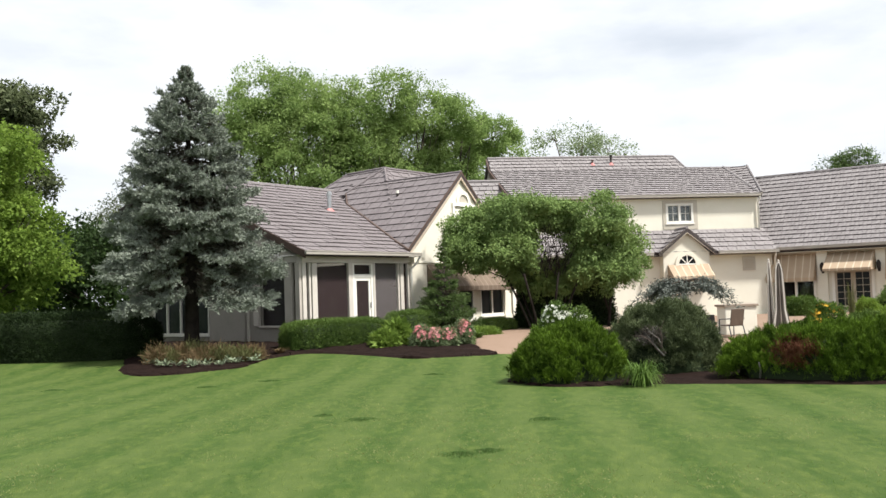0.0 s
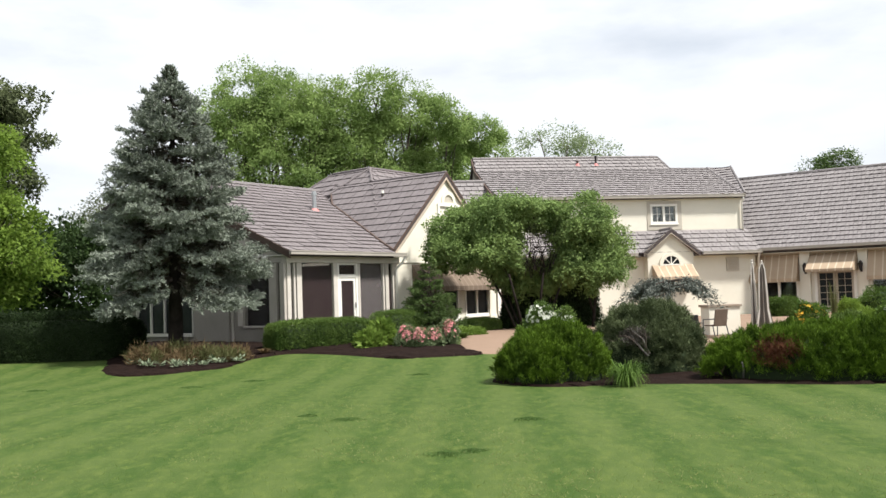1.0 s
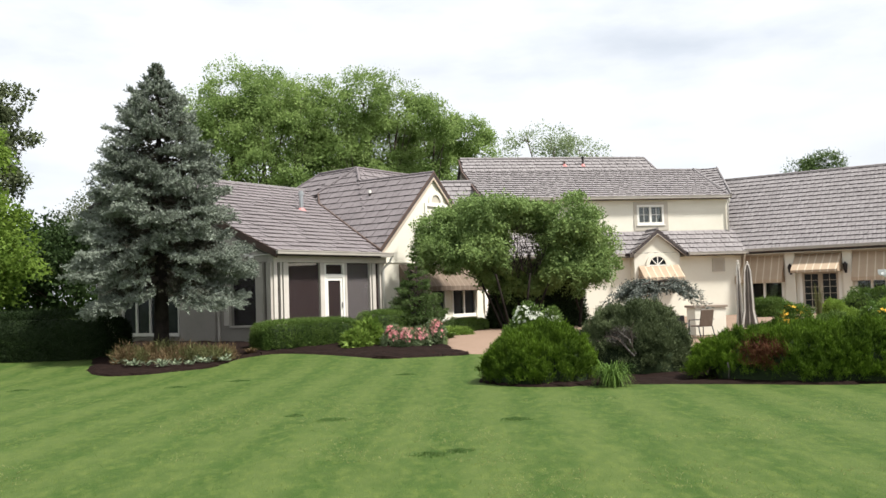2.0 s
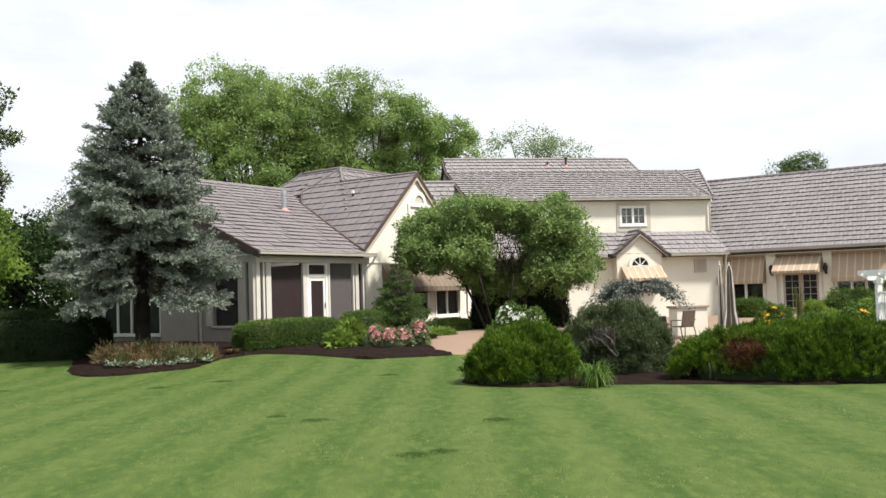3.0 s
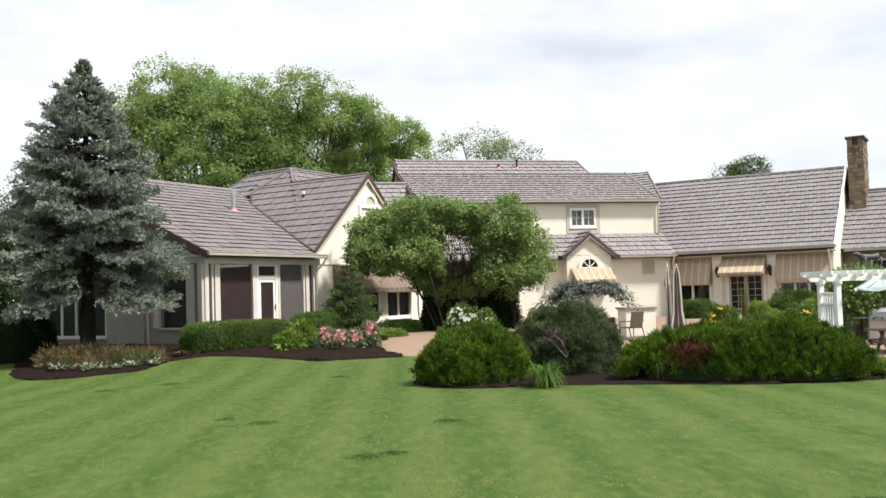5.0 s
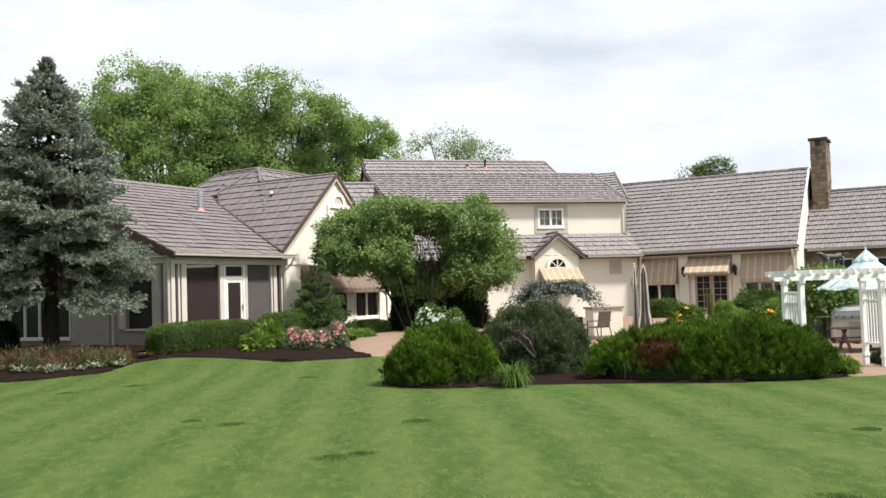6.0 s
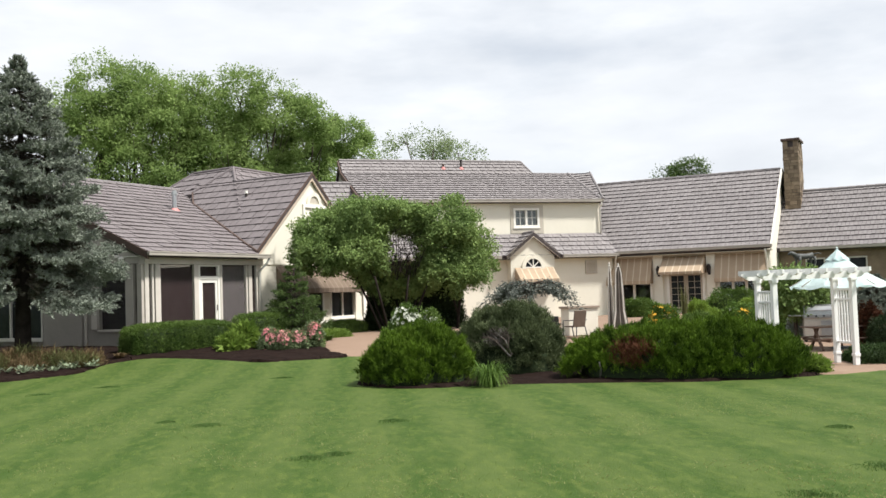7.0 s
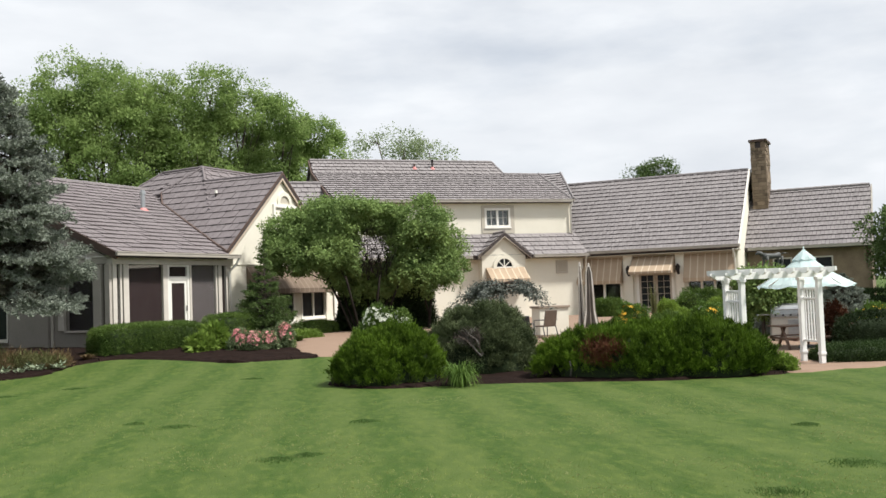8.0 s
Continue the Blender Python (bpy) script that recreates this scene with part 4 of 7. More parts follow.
    # skirt roof over the ground floor
    tiled_roof(FC, "roof", -1.05, 3.22, 0.97, 0.02, (-10.9, -10.9), (0.42, 0.30), seed=14, expo=0.30, width=0.21, step=0.075, joint=0.012)
    gutter(FC, -10.8, -5.3, -1.05, 3.24)
    gutter(FC, -2.35, 0.45, -1.05, 3.24)
    bar("soffit", FC, (-10.8, -1.05, 3.08), (0.35, -0.6, 3.12), M_STUCCO)
    # small gabled bay with a fanlight
    xm, hw, zb, zt = -3.82, 1.23, 3.20, 4.18
    bm = bmesh.new()
    plate(bm, [(xm - hw + 0.18, -1.1, 0.2), (xm + hw - 0.18, -1.1, 0.2), (xm + hw - 0.18, -1.1, zb), (xm, -1.1, zt - 0.06), (xm - hw + 0.18, -1.1, zb)], 0.5, FC)
    part("bay_wall", bm, M_STUCCO, house)
    arch_window(FC, xm, 2.62, 2.70, 0.38, -1.12, "half-round fanlight over an awning")
    kb = (zt - zb) / hw
    for sx in (-1, 1):
        S_ = FC @ Matrix.Translation((xm, 0, 0)) @ Matrix.Rotation(radians(90 * sx), 4, "Z")
        xr_ = (-1.30, -1.30), (0.10, 0.10)
        if sx < 0:
            tiled_roof(S_, "roof", -hw - 0.05, zb + 0.02, kb, 0.0, (-0.10, -0.10), (1.30, 1.30), seed=15)
        else:
            tiled_roof(S_, "roof", -hw - 0.05, zb + 0.02, kb, 0.0, *xr_, seed=16)
        bm = bmesh.new()
        plate(bm, [(xm, -1.30, zt - 0.14), (xm + sx * (hw + 0.05), -1.30, zb - 0.14), (xm + sx * (hw + 0.05), -1.30, zb + 0.03), (xm, -1.30, zt + 0.06)][::sx], 0.05, FC)
        part("rake_board", bm, M_TAUPE, house)
    ridge_cap(FC, (xm, -1.3, zt + 0.10), (xm, 0.0, zt + 0.10), r=0.06)
    awning(FC @ Matrix.Translation((0, -1.1, 0)), xm - 0.87, xm + 0.98, 2.70, 2.17, 0.65, label="sunlit tan striped awning below the fanlight")
    # louvred vent
    bm = bmesh.new()
    box(bm, (-1.05, -0.68, 2.36), (-0.47, -0.62, 2.96), FC)
    v = part("wall_vent", bm, M_SURROUND, house)
    for i in range(6):
        bm = bmesh.new()
        box(bm, (-0.95, -0.70, 2.46 + 0.07 * i), (-0.57, -0.68, 2.50 + 0.07 * i), FC)
        part("slat", bm, M_TAUPE, v)


build_centre()


# ---- patio wing and the lower wing beyond the chimney
def build_patio_wing():
    bm = bmesh.new()
    holes = [(0.85, 2.35, 0.95, 2.35), (3.12, 4.82, 0.46, 2.30), (5.45, 7.15, 0.95, 2.35)]
    wall_with(bm, 0.2, 7.62, 0.1, 3.05, 0.0, 0.25, holes, FR)
    part("wall", bm, M_STUCCO, house, "shaded cream stucco wall under a deep eave")
    Y_ = FR @ Matrix.Translation((7.62, 0, 0)) @ Matrix.Rotation(radians(90), 4, "Z")
    bm = bmesh.new()
    plate(bm, [(0, 0, 0.1), (7.8, 0, 0.1), (7.8, 0, 3.1), (3.9, 0, 6.62), (0, 0, 3.1)], 0.22, Y_)
    part("end_wall", bm, M_STUCCO, house, "sunlit cream gable end")
    for a, b in ((0.2, 0.42), (2.56, 2.98), (4.92, 5.30), (7.40, 7.62)):
        bar("pilaster", FR, (a, -0.12, 0.2), (b, 0.0, 3.04), M_STUCCO)
    bar("frieze", FR, (0.2, -0.05, 2.97), (7.62, 0.0, 3.04), M_TAUPE)
    window(FR, 0.85, 2.35, 0.95, 2.35, 0.03, cols=2)
    window(FR, 5.45, 7.15, 0.95, 2.35, 0.03, cols=3)
    bm = bmesh.new()
    for lo, hi in (((3.12, -0.03, 0.46), (3.23, 0.12, 2.30)), ((4.71, -0.03, 0.46), (4.82, 0.12, 2.30)), ((3.23, -0.03, 2.2), (4.71, 0.12, 2.30))):
        box(bm, lo, hi, FR)
    d = part("door", bm, M_TRIM, house, "glazed french door with white bars")
    for a, b in ((3.23, 3.97), (3.98, 4.71)):
        bm = bmesh.new()
        for lo, hi in (((a, 0.0, 0.47), (a + 0.09, 0.05, 2.2)), ((b - 0.09, 0.0, 0.47), (b, 0.05, 2.2)), ((a + 0.09, 0.0, 2.1), (b - 0.09, 0.05, 2.2)), ((a + 0.09, 0.0, 0.47), (b - 0.09, 0.05, 0.70))):
            box(bm, lo, hi, FR)
        for i in range(1, 5):
            box(bm, (a + 0.09, 0.012, 0.70 + 0.28 * i), (b - 0.09, 0.035, 0.72 + 0.28 * i), FR)
        box(bm, ((a + b) / 2 - 0.01, 0.01, 0.70), ((a + b) / 2 + 0.01, 0.037, 2.1), FR)
        part("door_leaf", bm, M_TAUPE, d)
    bm = bmesh.new()
    box(bm, (3.23, 0.04, 0.6), (4.71, 0.05, 2.2), FR)
    part("pane", bm, M_DARKGLASS, d)
    awning(FR, 0.46, 2.50, 2.97, 1.94, 0.52, valance=0.14, label="lowered tan striped window awning in shade")
    awning(FR, 3.00, 4.90, 2.97, 2.28, 0.98, valance=0.09, label="sunlit tan striped door awning")
    awning(FR, 5.32, 7.46, 2.97, 1.92, 0.52, valance=0.14, label="lowered tan striped window awning in shade")
    for x in (2.80, 5.05):
        bm = bmesh.new()
        p = FR @ Vector((x, -0.24, 2.16))
        tube(bm, [p, p + Vector((0, 0, 0.06)), p + Vector((0, 0, 0.30)), p + Vector((0, 0, 0.42))], [0.03, 0.07, 0.10, 0.02], 6)
        box(bm, (x - 0.05, -0.15, 2.1), (x + 0.05, -0.12, 2.5), FR)
        tube(bm, [FR @ Vector((x, -0.13, 2.52)), FR @ Vector((x, -0.24, 2.56))], [0.015, 0.015], 6)
        part("wall_lantern", bm, M_BLACK, house, "black iron carriage lantern")
    k = 0.852
    tiled_roof(FR, "roof", -0.42, 3.27, k, 3.90, (0.10, -1.6), (7.70, 7.70), width=0.17, expo=0.31, seed=20, joint=0.012, step=0.105)
    tiled_roof(FR @ Matrix.Translation((0, 7.8, 0)) @ Matrix.Rotation(math.pi, 4, "Z"), "roof", -0.42, 3.27, k, 3.90, (-7.8, -7.8), (1.6, 1.6), width=0.6, seed=21)
    ridge_cap(FR, (-1.6, 3.90, 6.96), (7.7, 3.90, 6.96), r=0.07)
    gutter(FR, 0.35, 7.80, -0.42, 3.31)
    bar("soffit", FR, (0.2, -0.42, 3.04), (7.75, 0.0, 3.08), M_TAUPE)
    bm = bmesh.new()
    plate(bm, [(-0.42, 0, 3.07), (3.9, 0, 6.75), (3.9, 0, 6.98), (-0.42, 0, 3.29)], 0.06, FR @ Matrix.Translation((7.76, 0, 0)) @ Matrix.Rotation(radians(90), 4, "Z"))
    part("rake_board", bm, M_TRIM, house)
    downpipe(FR, [(7.5, -0.48, 3.1), (7.5, -0.2, 2.85), (7.5, -0.16, 0.4)])
    downpipe(FC, [(0.30, -1.1, 3.1), (0.42, -0.78, 2.9), (0.42, -0.70, 0.4)])
    # lower wing
    bm = bmesh.new()
    wall_with(bm, 7.84, 13.0, 0.1, 3.0, 1.12, 1.37, [(9.0, 9.7, 2.08, 2.6), (10.65, 11.4, 2.08, 2.6)], FL)
    part("wall", bm, M_STONE, house, "brown stone wall of the low wing")
    bm = bmesh.new()
    plate(bm, [(1.12, 0, 0.1), (6.3, 0, 0.1), (6.3, 0, 3.1), (3.7, 0, 5.55), (1.12, 0, 3.1)], 0.22, FL @ Matrix.Translation((13.0, 0, 0)) @ Matrix.Rotation(radians(90), 4, "Z"))
    part("end_wall", bm, M_STONE, house)
    window(FL, 9.0, 9.7, 2.08, 2.6, 1.15, cols=1, casing=0.06, mat=M_TAUPE2, glass=M_DARKGLASS)
    window(FL, 10.65, 11.4, 2.08, 2.6, 1.15, cols=1, casing=0.06, mat=M_TAUPE2, glass=M_DARKGLASS)
    tiled_roof(FL, "roof", 0.72, 3.13, 0.9, 3.70, (7.81, 7.81), (13.05, 13.05), width=0.17, expo=0.32, seed=22, joint=0.012, step=0.105)
    tiled_roof(FL @ Matrix.Translation((0, 7.4, 0)) @ Matrix.Rotation(math.pi, 4, "Z"), "roof", 0.72, 3.13, 0.9, 3.70, (-13.05, -13.05), (-7.81, -7.81), width=0.6, seed=23)
    ridge_cap(FL, (7.81, 3.70, 5.84), (13.05, 3.70, 5.84))
    gutter(FL, 7.95, 13.1, 0.72, 3.15)
    bm = bmesh.new()
    plate(bm, [(0.72, 0, 2.93), (3.7, 0, 5.6), (3.7, 0, 5.84), (0.72, 0, 3.15)], 0.06, FL @ Matrix.Translation((13.12, 0, 0)) @ Matrix.Rotation(radians(90), 4, "Z"))
    part("rake_board", bm, M_GUTTER, house)


build_patio_wing()


def build_chimney():
    """Rubble stone chimney: rough stones set in courses round a core, with a slab cap and flue holes."""
    x0, x1, y0, y1, z0, z1 = 8.00, 8.68, 2.72, 4.20, 2.0, 8.20
    rng = np.random.default_rng(31)
    bm = bmesh.new()
    box(bm, (x0 + 0.05, y0 + 0.05, z0), (x1 - 0.05, y1 - 0.05, z1), FL)
    ch = part("chimney", bm, M_UNDER, house, "tall rubble stone chimney with a slab cap")
    bm = bmesh.new()
    z = z0 + 2.2
    while z < z1 - 0.42:
        h = rng.uniform(0.10, 0.2)
        for face in range(4):
            a0, a1 = (x0, x1) if face % 2 == 0 else (y0, y1)
            a = a0
            while a < a1 - 0.02:
                w = min(rng.uniform(0.14, 0.36), a1 - a)
                if a1 - a - w < 0.1:
                    w = a1 - a
                o = rng.uniform(-0.015, 0.02)
                if face == 0:
                    lo, hi = (a, y0 - o, z), (a + w - 0.014, y0 + 0.1, z + h - 0.014)
                elif face == 2:
                    lo, hi = (a, y1 - 0.1, z), (a + w - 0.014, y1 + o, z + h - 0.014)
                elif face == 1:
                    lo, hi = (x1 - 0.1, a, z), (x1 + o, a + w - 0.014, z + h - 0.014)
                else:
                    lo, hi = (x0 - o, a, z), (x0 + 0.1, a + w - 0.014, z + h - 0.014)
                box(bm, lo, hi, FL)
                a += w
        z += h
    tagged(part("stonework", bm, M_STONE, ch), kind="stuff")
    bm = bmesh.new()
    for a, b in ((x0, x0 + 0.22), (x1 - 0.22, x1)):
        for c, d in ((y0, y0 + 0.25), ((y0 + y1) / 2 - 0.14, (y0 + y1) / 2 + 0.14), (y1 - 0.25, y1)):
            box(bm, (a, c, z1 - 0.45), (b, d, z1 - 0.08), FL, 0.01)
    part("pier", bm, M_STONE, ch)
    bm = bmesh.new()
    box(bm, (x0 - 0.07, y0 - 0.07, z1 - 0.08), (x1 + 0.07, y1 + 0.07, z1 + 0.03), FL, 0.015)
    part("cap", bm, M_BROWN, ch)


build_chimney()
# pipes on the centre roof
for px_, h in ((-6.11, 0.24), (-5.17, 0.46)):
    bm = bmesh.new()
    p = FC @ Vector((px_, 4.45, 7.85))
    tube(bm, [p, p + Vector((0, 0, h))], [0.05, 0.05], 8)
    tube(bm, [p + Vector((0, 0, h - 0.06)), p + Vector((0, 0, h))], [0.07, 0.07], 8)
    pipe = part("roof_vent", bm, M_BROWN if h < 0.4 else M_BLACK, house)
    bm = bmesh.new()
    tube(bm, [p - Vector((0, 0, 0.05)), p + Vector((0, 0, 0.09))], [0.15, 0.06], 8)
    part("flashing", bm, M_FLASH, pipe)


# ---------------------------------------------------------------- planting
def crown_cards(rng, lobes, n, size, up=0.3, puff=0.5, clump=18):
    """Leaves on the outer side of many small puffs at the branch ends of several lobes (x, y, z, rx, ry, rz)."""
    lobes = np.array(lobes, float)
    area = lobes[:, 3] * lobes[:, 4] + lobes[:, 4] * lobes[:, 5] + lobes[:, 3] * lobes[:, 5]
    m = max(n // clump, 8)
    pick = rng.choice(len(lobes), m, p=area / area.sum())
    d = unit(rng, m)
    r = rng.uniform(0.35, 1.0, m) ** 0.45 * rng.uniform(0.9, 1.12, m)
    C = lobes[pick, :3] + d * lobes[pick, 3:] * r[:, None]
    size_p = puff * rng.uniform(0.5, 1.4, m)
    which = rng.integers(0, m, n)
    out = d[which]
    e = unit(rng, n) + out * 0.35 + np.array([0, 0, 0.35])
    e /= np.linalg.norm(e, axis=1, keepdims=True)
    e *= rng.uniform(0.55, 1.05, n)[:, None] * np.array([1.0, 1.0, 0.66])
    P = C[which] + e * size_p[which][:, None]
    D = out * 0.3 + e * 0.6 + unit(rng, n) * 0.7 + np.array([0, 0, -0.25])
    N = unit(rng, n) * 0.5 + np.array([0, 0, up]) + e * 1.2
    L = size * rng.uniform(0.6, 1.4, n)
    return P, D, N, L


def twig_clusters(rng, P, D, N, L, per, spread):
    """Each leaf becomes a loose cluster."""
    n = len(P)
    P2 = np.repeat(P, per, 0) + rng.normal(size=(n * per, 3)) * spread
    D2 = np.repeat(D, per, 0) + rng.normal(size=(n * per, 3)) * 0.6
    N2 = np.repeat(N, per, 0) + rng.normal(size=(n * per, 3)) * 0.5
    return P2, D2, N2, np.repeat(L, per) * rng.uniform(0.7, 1.3, n * per)


def limb_path(rng, a, b, sag=0.15, n=5):
    a, b = np.array(a, float), np.array(b, float)
    k = (b - a)
    out = []
    side = unit(rng, 1)[0] * np.linalg.norm(k) * 0.07
    for i in range(n):
        t = i / (n - 1)
        out.append(a + k * t + side * math.sin(t * math.pi) + np.array([0, 0, -sag * np.linalg.norm(k) * math.sin(t * math.pi) * 0.3]))
    return out


def broad_tree(name, at, lobes, n, size, leaf, label, trunk_r=0.25, fork=0.35, bark=None, per=5, spread=0.25, seed=0, stems=1, category="tree", aspect=0.6, group="", crown_label="", puff=0.5, clump=18, apart=0.22):
    """A tapered trunk (or several stems), limbs into every lobe, and a crown of many leaves."""
    rng = np.random.default_rng(seed)
    x, y = at
    z0 = float(ground_z(x, y))
    root = thing(name, (x, y, z0), label, category, group)
    lobes = [(x + l[0], y + l[1], z0 + l[2], l[3], l[4], l[5]) for l in lobes]
    zmin = min(l[2] for l in lobes)
    top = z0 + (zmin - z0) * fork
    bm = bmesh.new()
    forks = []
    for s in range(stems):
        a = s * 2 * math.pi / stems + 0.5
        off = 0.0 if stems == 1 else apart
        base = np.array([x + off * math.cos(a), y + off * math.sin(a), z0 - 0.15])
        end = np.array([x + off * 3.2 * math.cos(a), y + off * 3.2 * math.sin(a), top + 0.6 * (stems > 1)])
        tube(bm, [base, base + (end - base) * 0.12, base + (end - base) * 0.5 + unit(rng, 1)[0] * 0.04, end], [trunk_r * 1.35, trunk_r, trunk_r * 0.85, trunk_r * 0.72], 9)
        forks.append(end)
    part("trunk", bm, bark or M_BARK, root, smooth=True)
    bm = bmesh.new()
    for i, l in enumerate(lobes):
        f = forks[int(np.argmin([np.linalg.norm(q[:2] - np.array(l[:2])) for q in forks]))]
        r0 = trunk_r * (0.5 if len(lobes) > 3 else 0.6)
        path = limb_path(rng, f - np.array([0, 0, 0.1]), l[:3], n=5)
        tube(bm, path, [r0, r0 * 0.8, r0 * 0.6, r0 * 0.42, r0 * 0.25], 6)
        for _ in range(6):
            d = unit(rng, 1)[0]
            d[2] = abs(d[2]) * 0.8
            q = path[rng.integers(2, 5)]
            tip = np.array(l[:3]) + d * np.array(l[3:]) * 0.88
            tube(bm, limb_path(rng, q, tip, n=4), [r0 * 0.28, r0 * 0.2, r0 * 0.13, r0 * 0.05], 5)
    part("branchwork", bm, bark or M_BARK, root, smooth=True)
    P, D, N, L = crown_cards(rng, lobes, n, size, puff=puff, clump=clump)
    P, D, N, L = twig_clusters(rng, P, D, N, L, per, spread)
    ob = cards("crown", P, D, N, L, L * aspect, leaf, root, crown_label)
    return root


def lobes_of(rng, n, w, d, z0, z1, r):
    """n lobes spread through a rounded mass w by d, from z0 to z1."""
    out = []
    for i in range(n):
        a = i * 2.39996 + rng.uniform(-0.3, 0.3)
        q = math.sqrt((i + 0.5) / n)
        h = rng.uniform(0, 1)
        zz = z0 + r * 0.7 + (z1 - z0 - r * 1.4) * (h * (1 - 0.45 * q) + 0.15 * q)
        rr = r * rng.uniform(0.75, 1.2)
        out.append((math.cos(a) * q * (w / 2 - rr * 0.6), math.sin(a) * q * (d / 2 - rr * 0.6), zz, rr, rr, rr * 0.85))
    return out


def conifer(name, at, height, radius, n_tiers, leaf, label, clear=1.0, seed=0, twig=0.18, droop=0.35, trunk_r=0.2, profile=0.85, category="spruce tree", density=1.0, group="", inner=0.30, needle=0.075, dark=None, per=18, bare=None, bark=None, skirt=()):
    """A spruce: straight trunk, tiers of drooping boughs, each bough clothed in brushy shoots, the inner ones coloured
    darker as shade.
    """
    rng = np.random.default_rng(seed)
    x, y = at
    z0 = float(ground_z(x, y))
    root = thing(name, (x, y, z0), label, category, group)
    bm = bmesh.new()
    tube(bm, [(x, y, z0 - 0.2), (x, y, z0 + 0.4), (x + 0.03, y, z0 + height * 0.5), (x, y, z0 + height - 0.05)], [trunk_r * 1.3, trunk_r, trunk_r * 0.6, 0.015], 10)
    part("trunk", bm, bark or M_BARK, root, smooth=True)
    bm = bmesh.new()
    Ps, Ds, Ls, Ins = [], [], [], []
    low = list(skirt)                                        # long hanging boughs below the lowest tier
    for i in range(-1 if low else 0, n_tiers):
        f = max(i, 0) / (n_tiers - 1)
        z = z0 + clear + (height - clear) * f ** 0.92
        R = radius * ((1 - f) ** profile) * (0.92 if f < 0.06 else 1.0) * (1 - 0.42 * f ** 3) * min(1.0, 0.25 + 0.75 * (1 - f) / 0.15) + 0.02
        nb = len(low) if i < 0 else max(int(7 + 4.5 * (1 - f)), 7)
        for b in range(nb):
            a = 2 * math.pi * (b + rng.uniform(-0.35, 0.35)) / nb + i * 1.1
            Rb = R * rng.uniform(0.70, 1.05)
            dr = droop * (1 - f * 1.2) * Rb * rng.uniform(0.6, 1.3)
            zb = z + rng.uniform(-0.30 if f > 0.12 else 0.0, 0.32) * (1 - 0.7 * f) * min(radius / 2.0, 1)
            if i < 0:
                a, Rb, zb, dr = low[b][0], low[b][1], z + low[b][2], low[b][3]
            off = abs((a - bare + math.pi) % (2 * math.pi) - math.pi) if bare is not None else 9.0
            if i >= 0 and off < 0.52 and f < 0.15:
                continue
            if i >= 0 and off < 0.85 and f < 0.28:
                Rb *= 0.70
            c, s = math.cos(a), math.sin(a)
            m = 5
            path = [np.array([x + c * Rb * t, y + s * Rb * t, zb - dr * t ** 1.6 + 0.22 * Rb * max(t - 0.75, 0) * 2]) for t in np.linspace(0, 1, m)]
            if Rb > 0.3:
                tube(bm, path, [0.035 * (1 - f) + 0.012, 0.026 * (1 - f) + 0.01, 0.016, 0.010, 0.005], 4)
            k = max(int(density * (3 + 11 * (1 - f) + 40 * Rb / max(radius, 0.1))), 8)      # shoots on this bough
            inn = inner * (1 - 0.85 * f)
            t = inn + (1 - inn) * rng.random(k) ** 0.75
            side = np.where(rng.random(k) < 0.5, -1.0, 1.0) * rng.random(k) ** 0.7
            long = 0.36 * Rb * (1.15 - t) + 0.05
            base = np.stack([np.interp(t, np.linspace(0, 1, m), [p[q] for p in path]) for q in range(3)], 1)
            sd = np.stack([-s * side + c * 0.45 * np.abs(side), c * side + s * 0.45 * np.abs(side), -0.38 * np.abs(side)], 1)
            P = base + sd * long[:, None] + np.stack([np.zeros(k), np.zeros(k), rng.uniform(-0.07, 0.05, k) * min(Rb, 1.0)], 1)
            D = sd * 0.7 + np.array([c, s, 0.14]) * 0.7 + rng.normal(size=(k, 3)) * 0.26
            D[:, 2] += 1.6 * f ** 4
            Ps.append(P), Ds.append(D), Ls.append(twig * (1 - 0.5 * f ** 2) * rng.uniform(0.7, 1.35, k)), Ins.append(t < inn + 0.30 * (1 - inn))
    part("branchwork", bm, M_BARK, root, smooth=True)
    P, D, L, I = (np.concatenate(v) for v in (Ps, Ds, Ls, Ins))
    D /= np.linalg.norm(D, axis=1, keepdims=True)
    k = len(P) * per
    u = rng.random(k)
    axis = np.repeat(D, per, 0)
    Pn = np.repeat(P, per, 0) + axis * (np.repeat(L, per) * u)[:, None]
    Dn = axis * 0.75 + unit(rng, k) * 0.75 + np.array([0, 0, 0.18])
    Nn = unit(rng, k) + np.array([0, 0, 0.7])
    Ln = needle * rng.uniform(0.7, 1.3, k) * (1.15 - 0.35 * u)
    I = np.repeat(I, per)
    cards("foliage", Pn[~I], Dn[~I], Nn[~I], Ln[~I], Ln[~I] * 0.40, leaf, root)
    # inner shoots take the darker leaf colour that paints shade inside the crown
    cards("inner_foliage", Pn[I], Dn[I], Nn[I], Ln[I], Ln[I] * 0.34, dark or L_INNER, root, "inner needles coloured dark for crown shade")
    return root


def lumps(P, k, seed, n=7):
    """Soft irregular lumps: a sum of waves in random directions."""
    r2 = np.random.default_rng(seed + 900)
    total = np.zeros(len(P))
    for _ in range(n):
        w = unit(r2, 1)[0] * k * r2.uniform(0.6, 1.5)
        total += np.sin(P @ w + r2.uniform(0, 6.28))
    return total / n


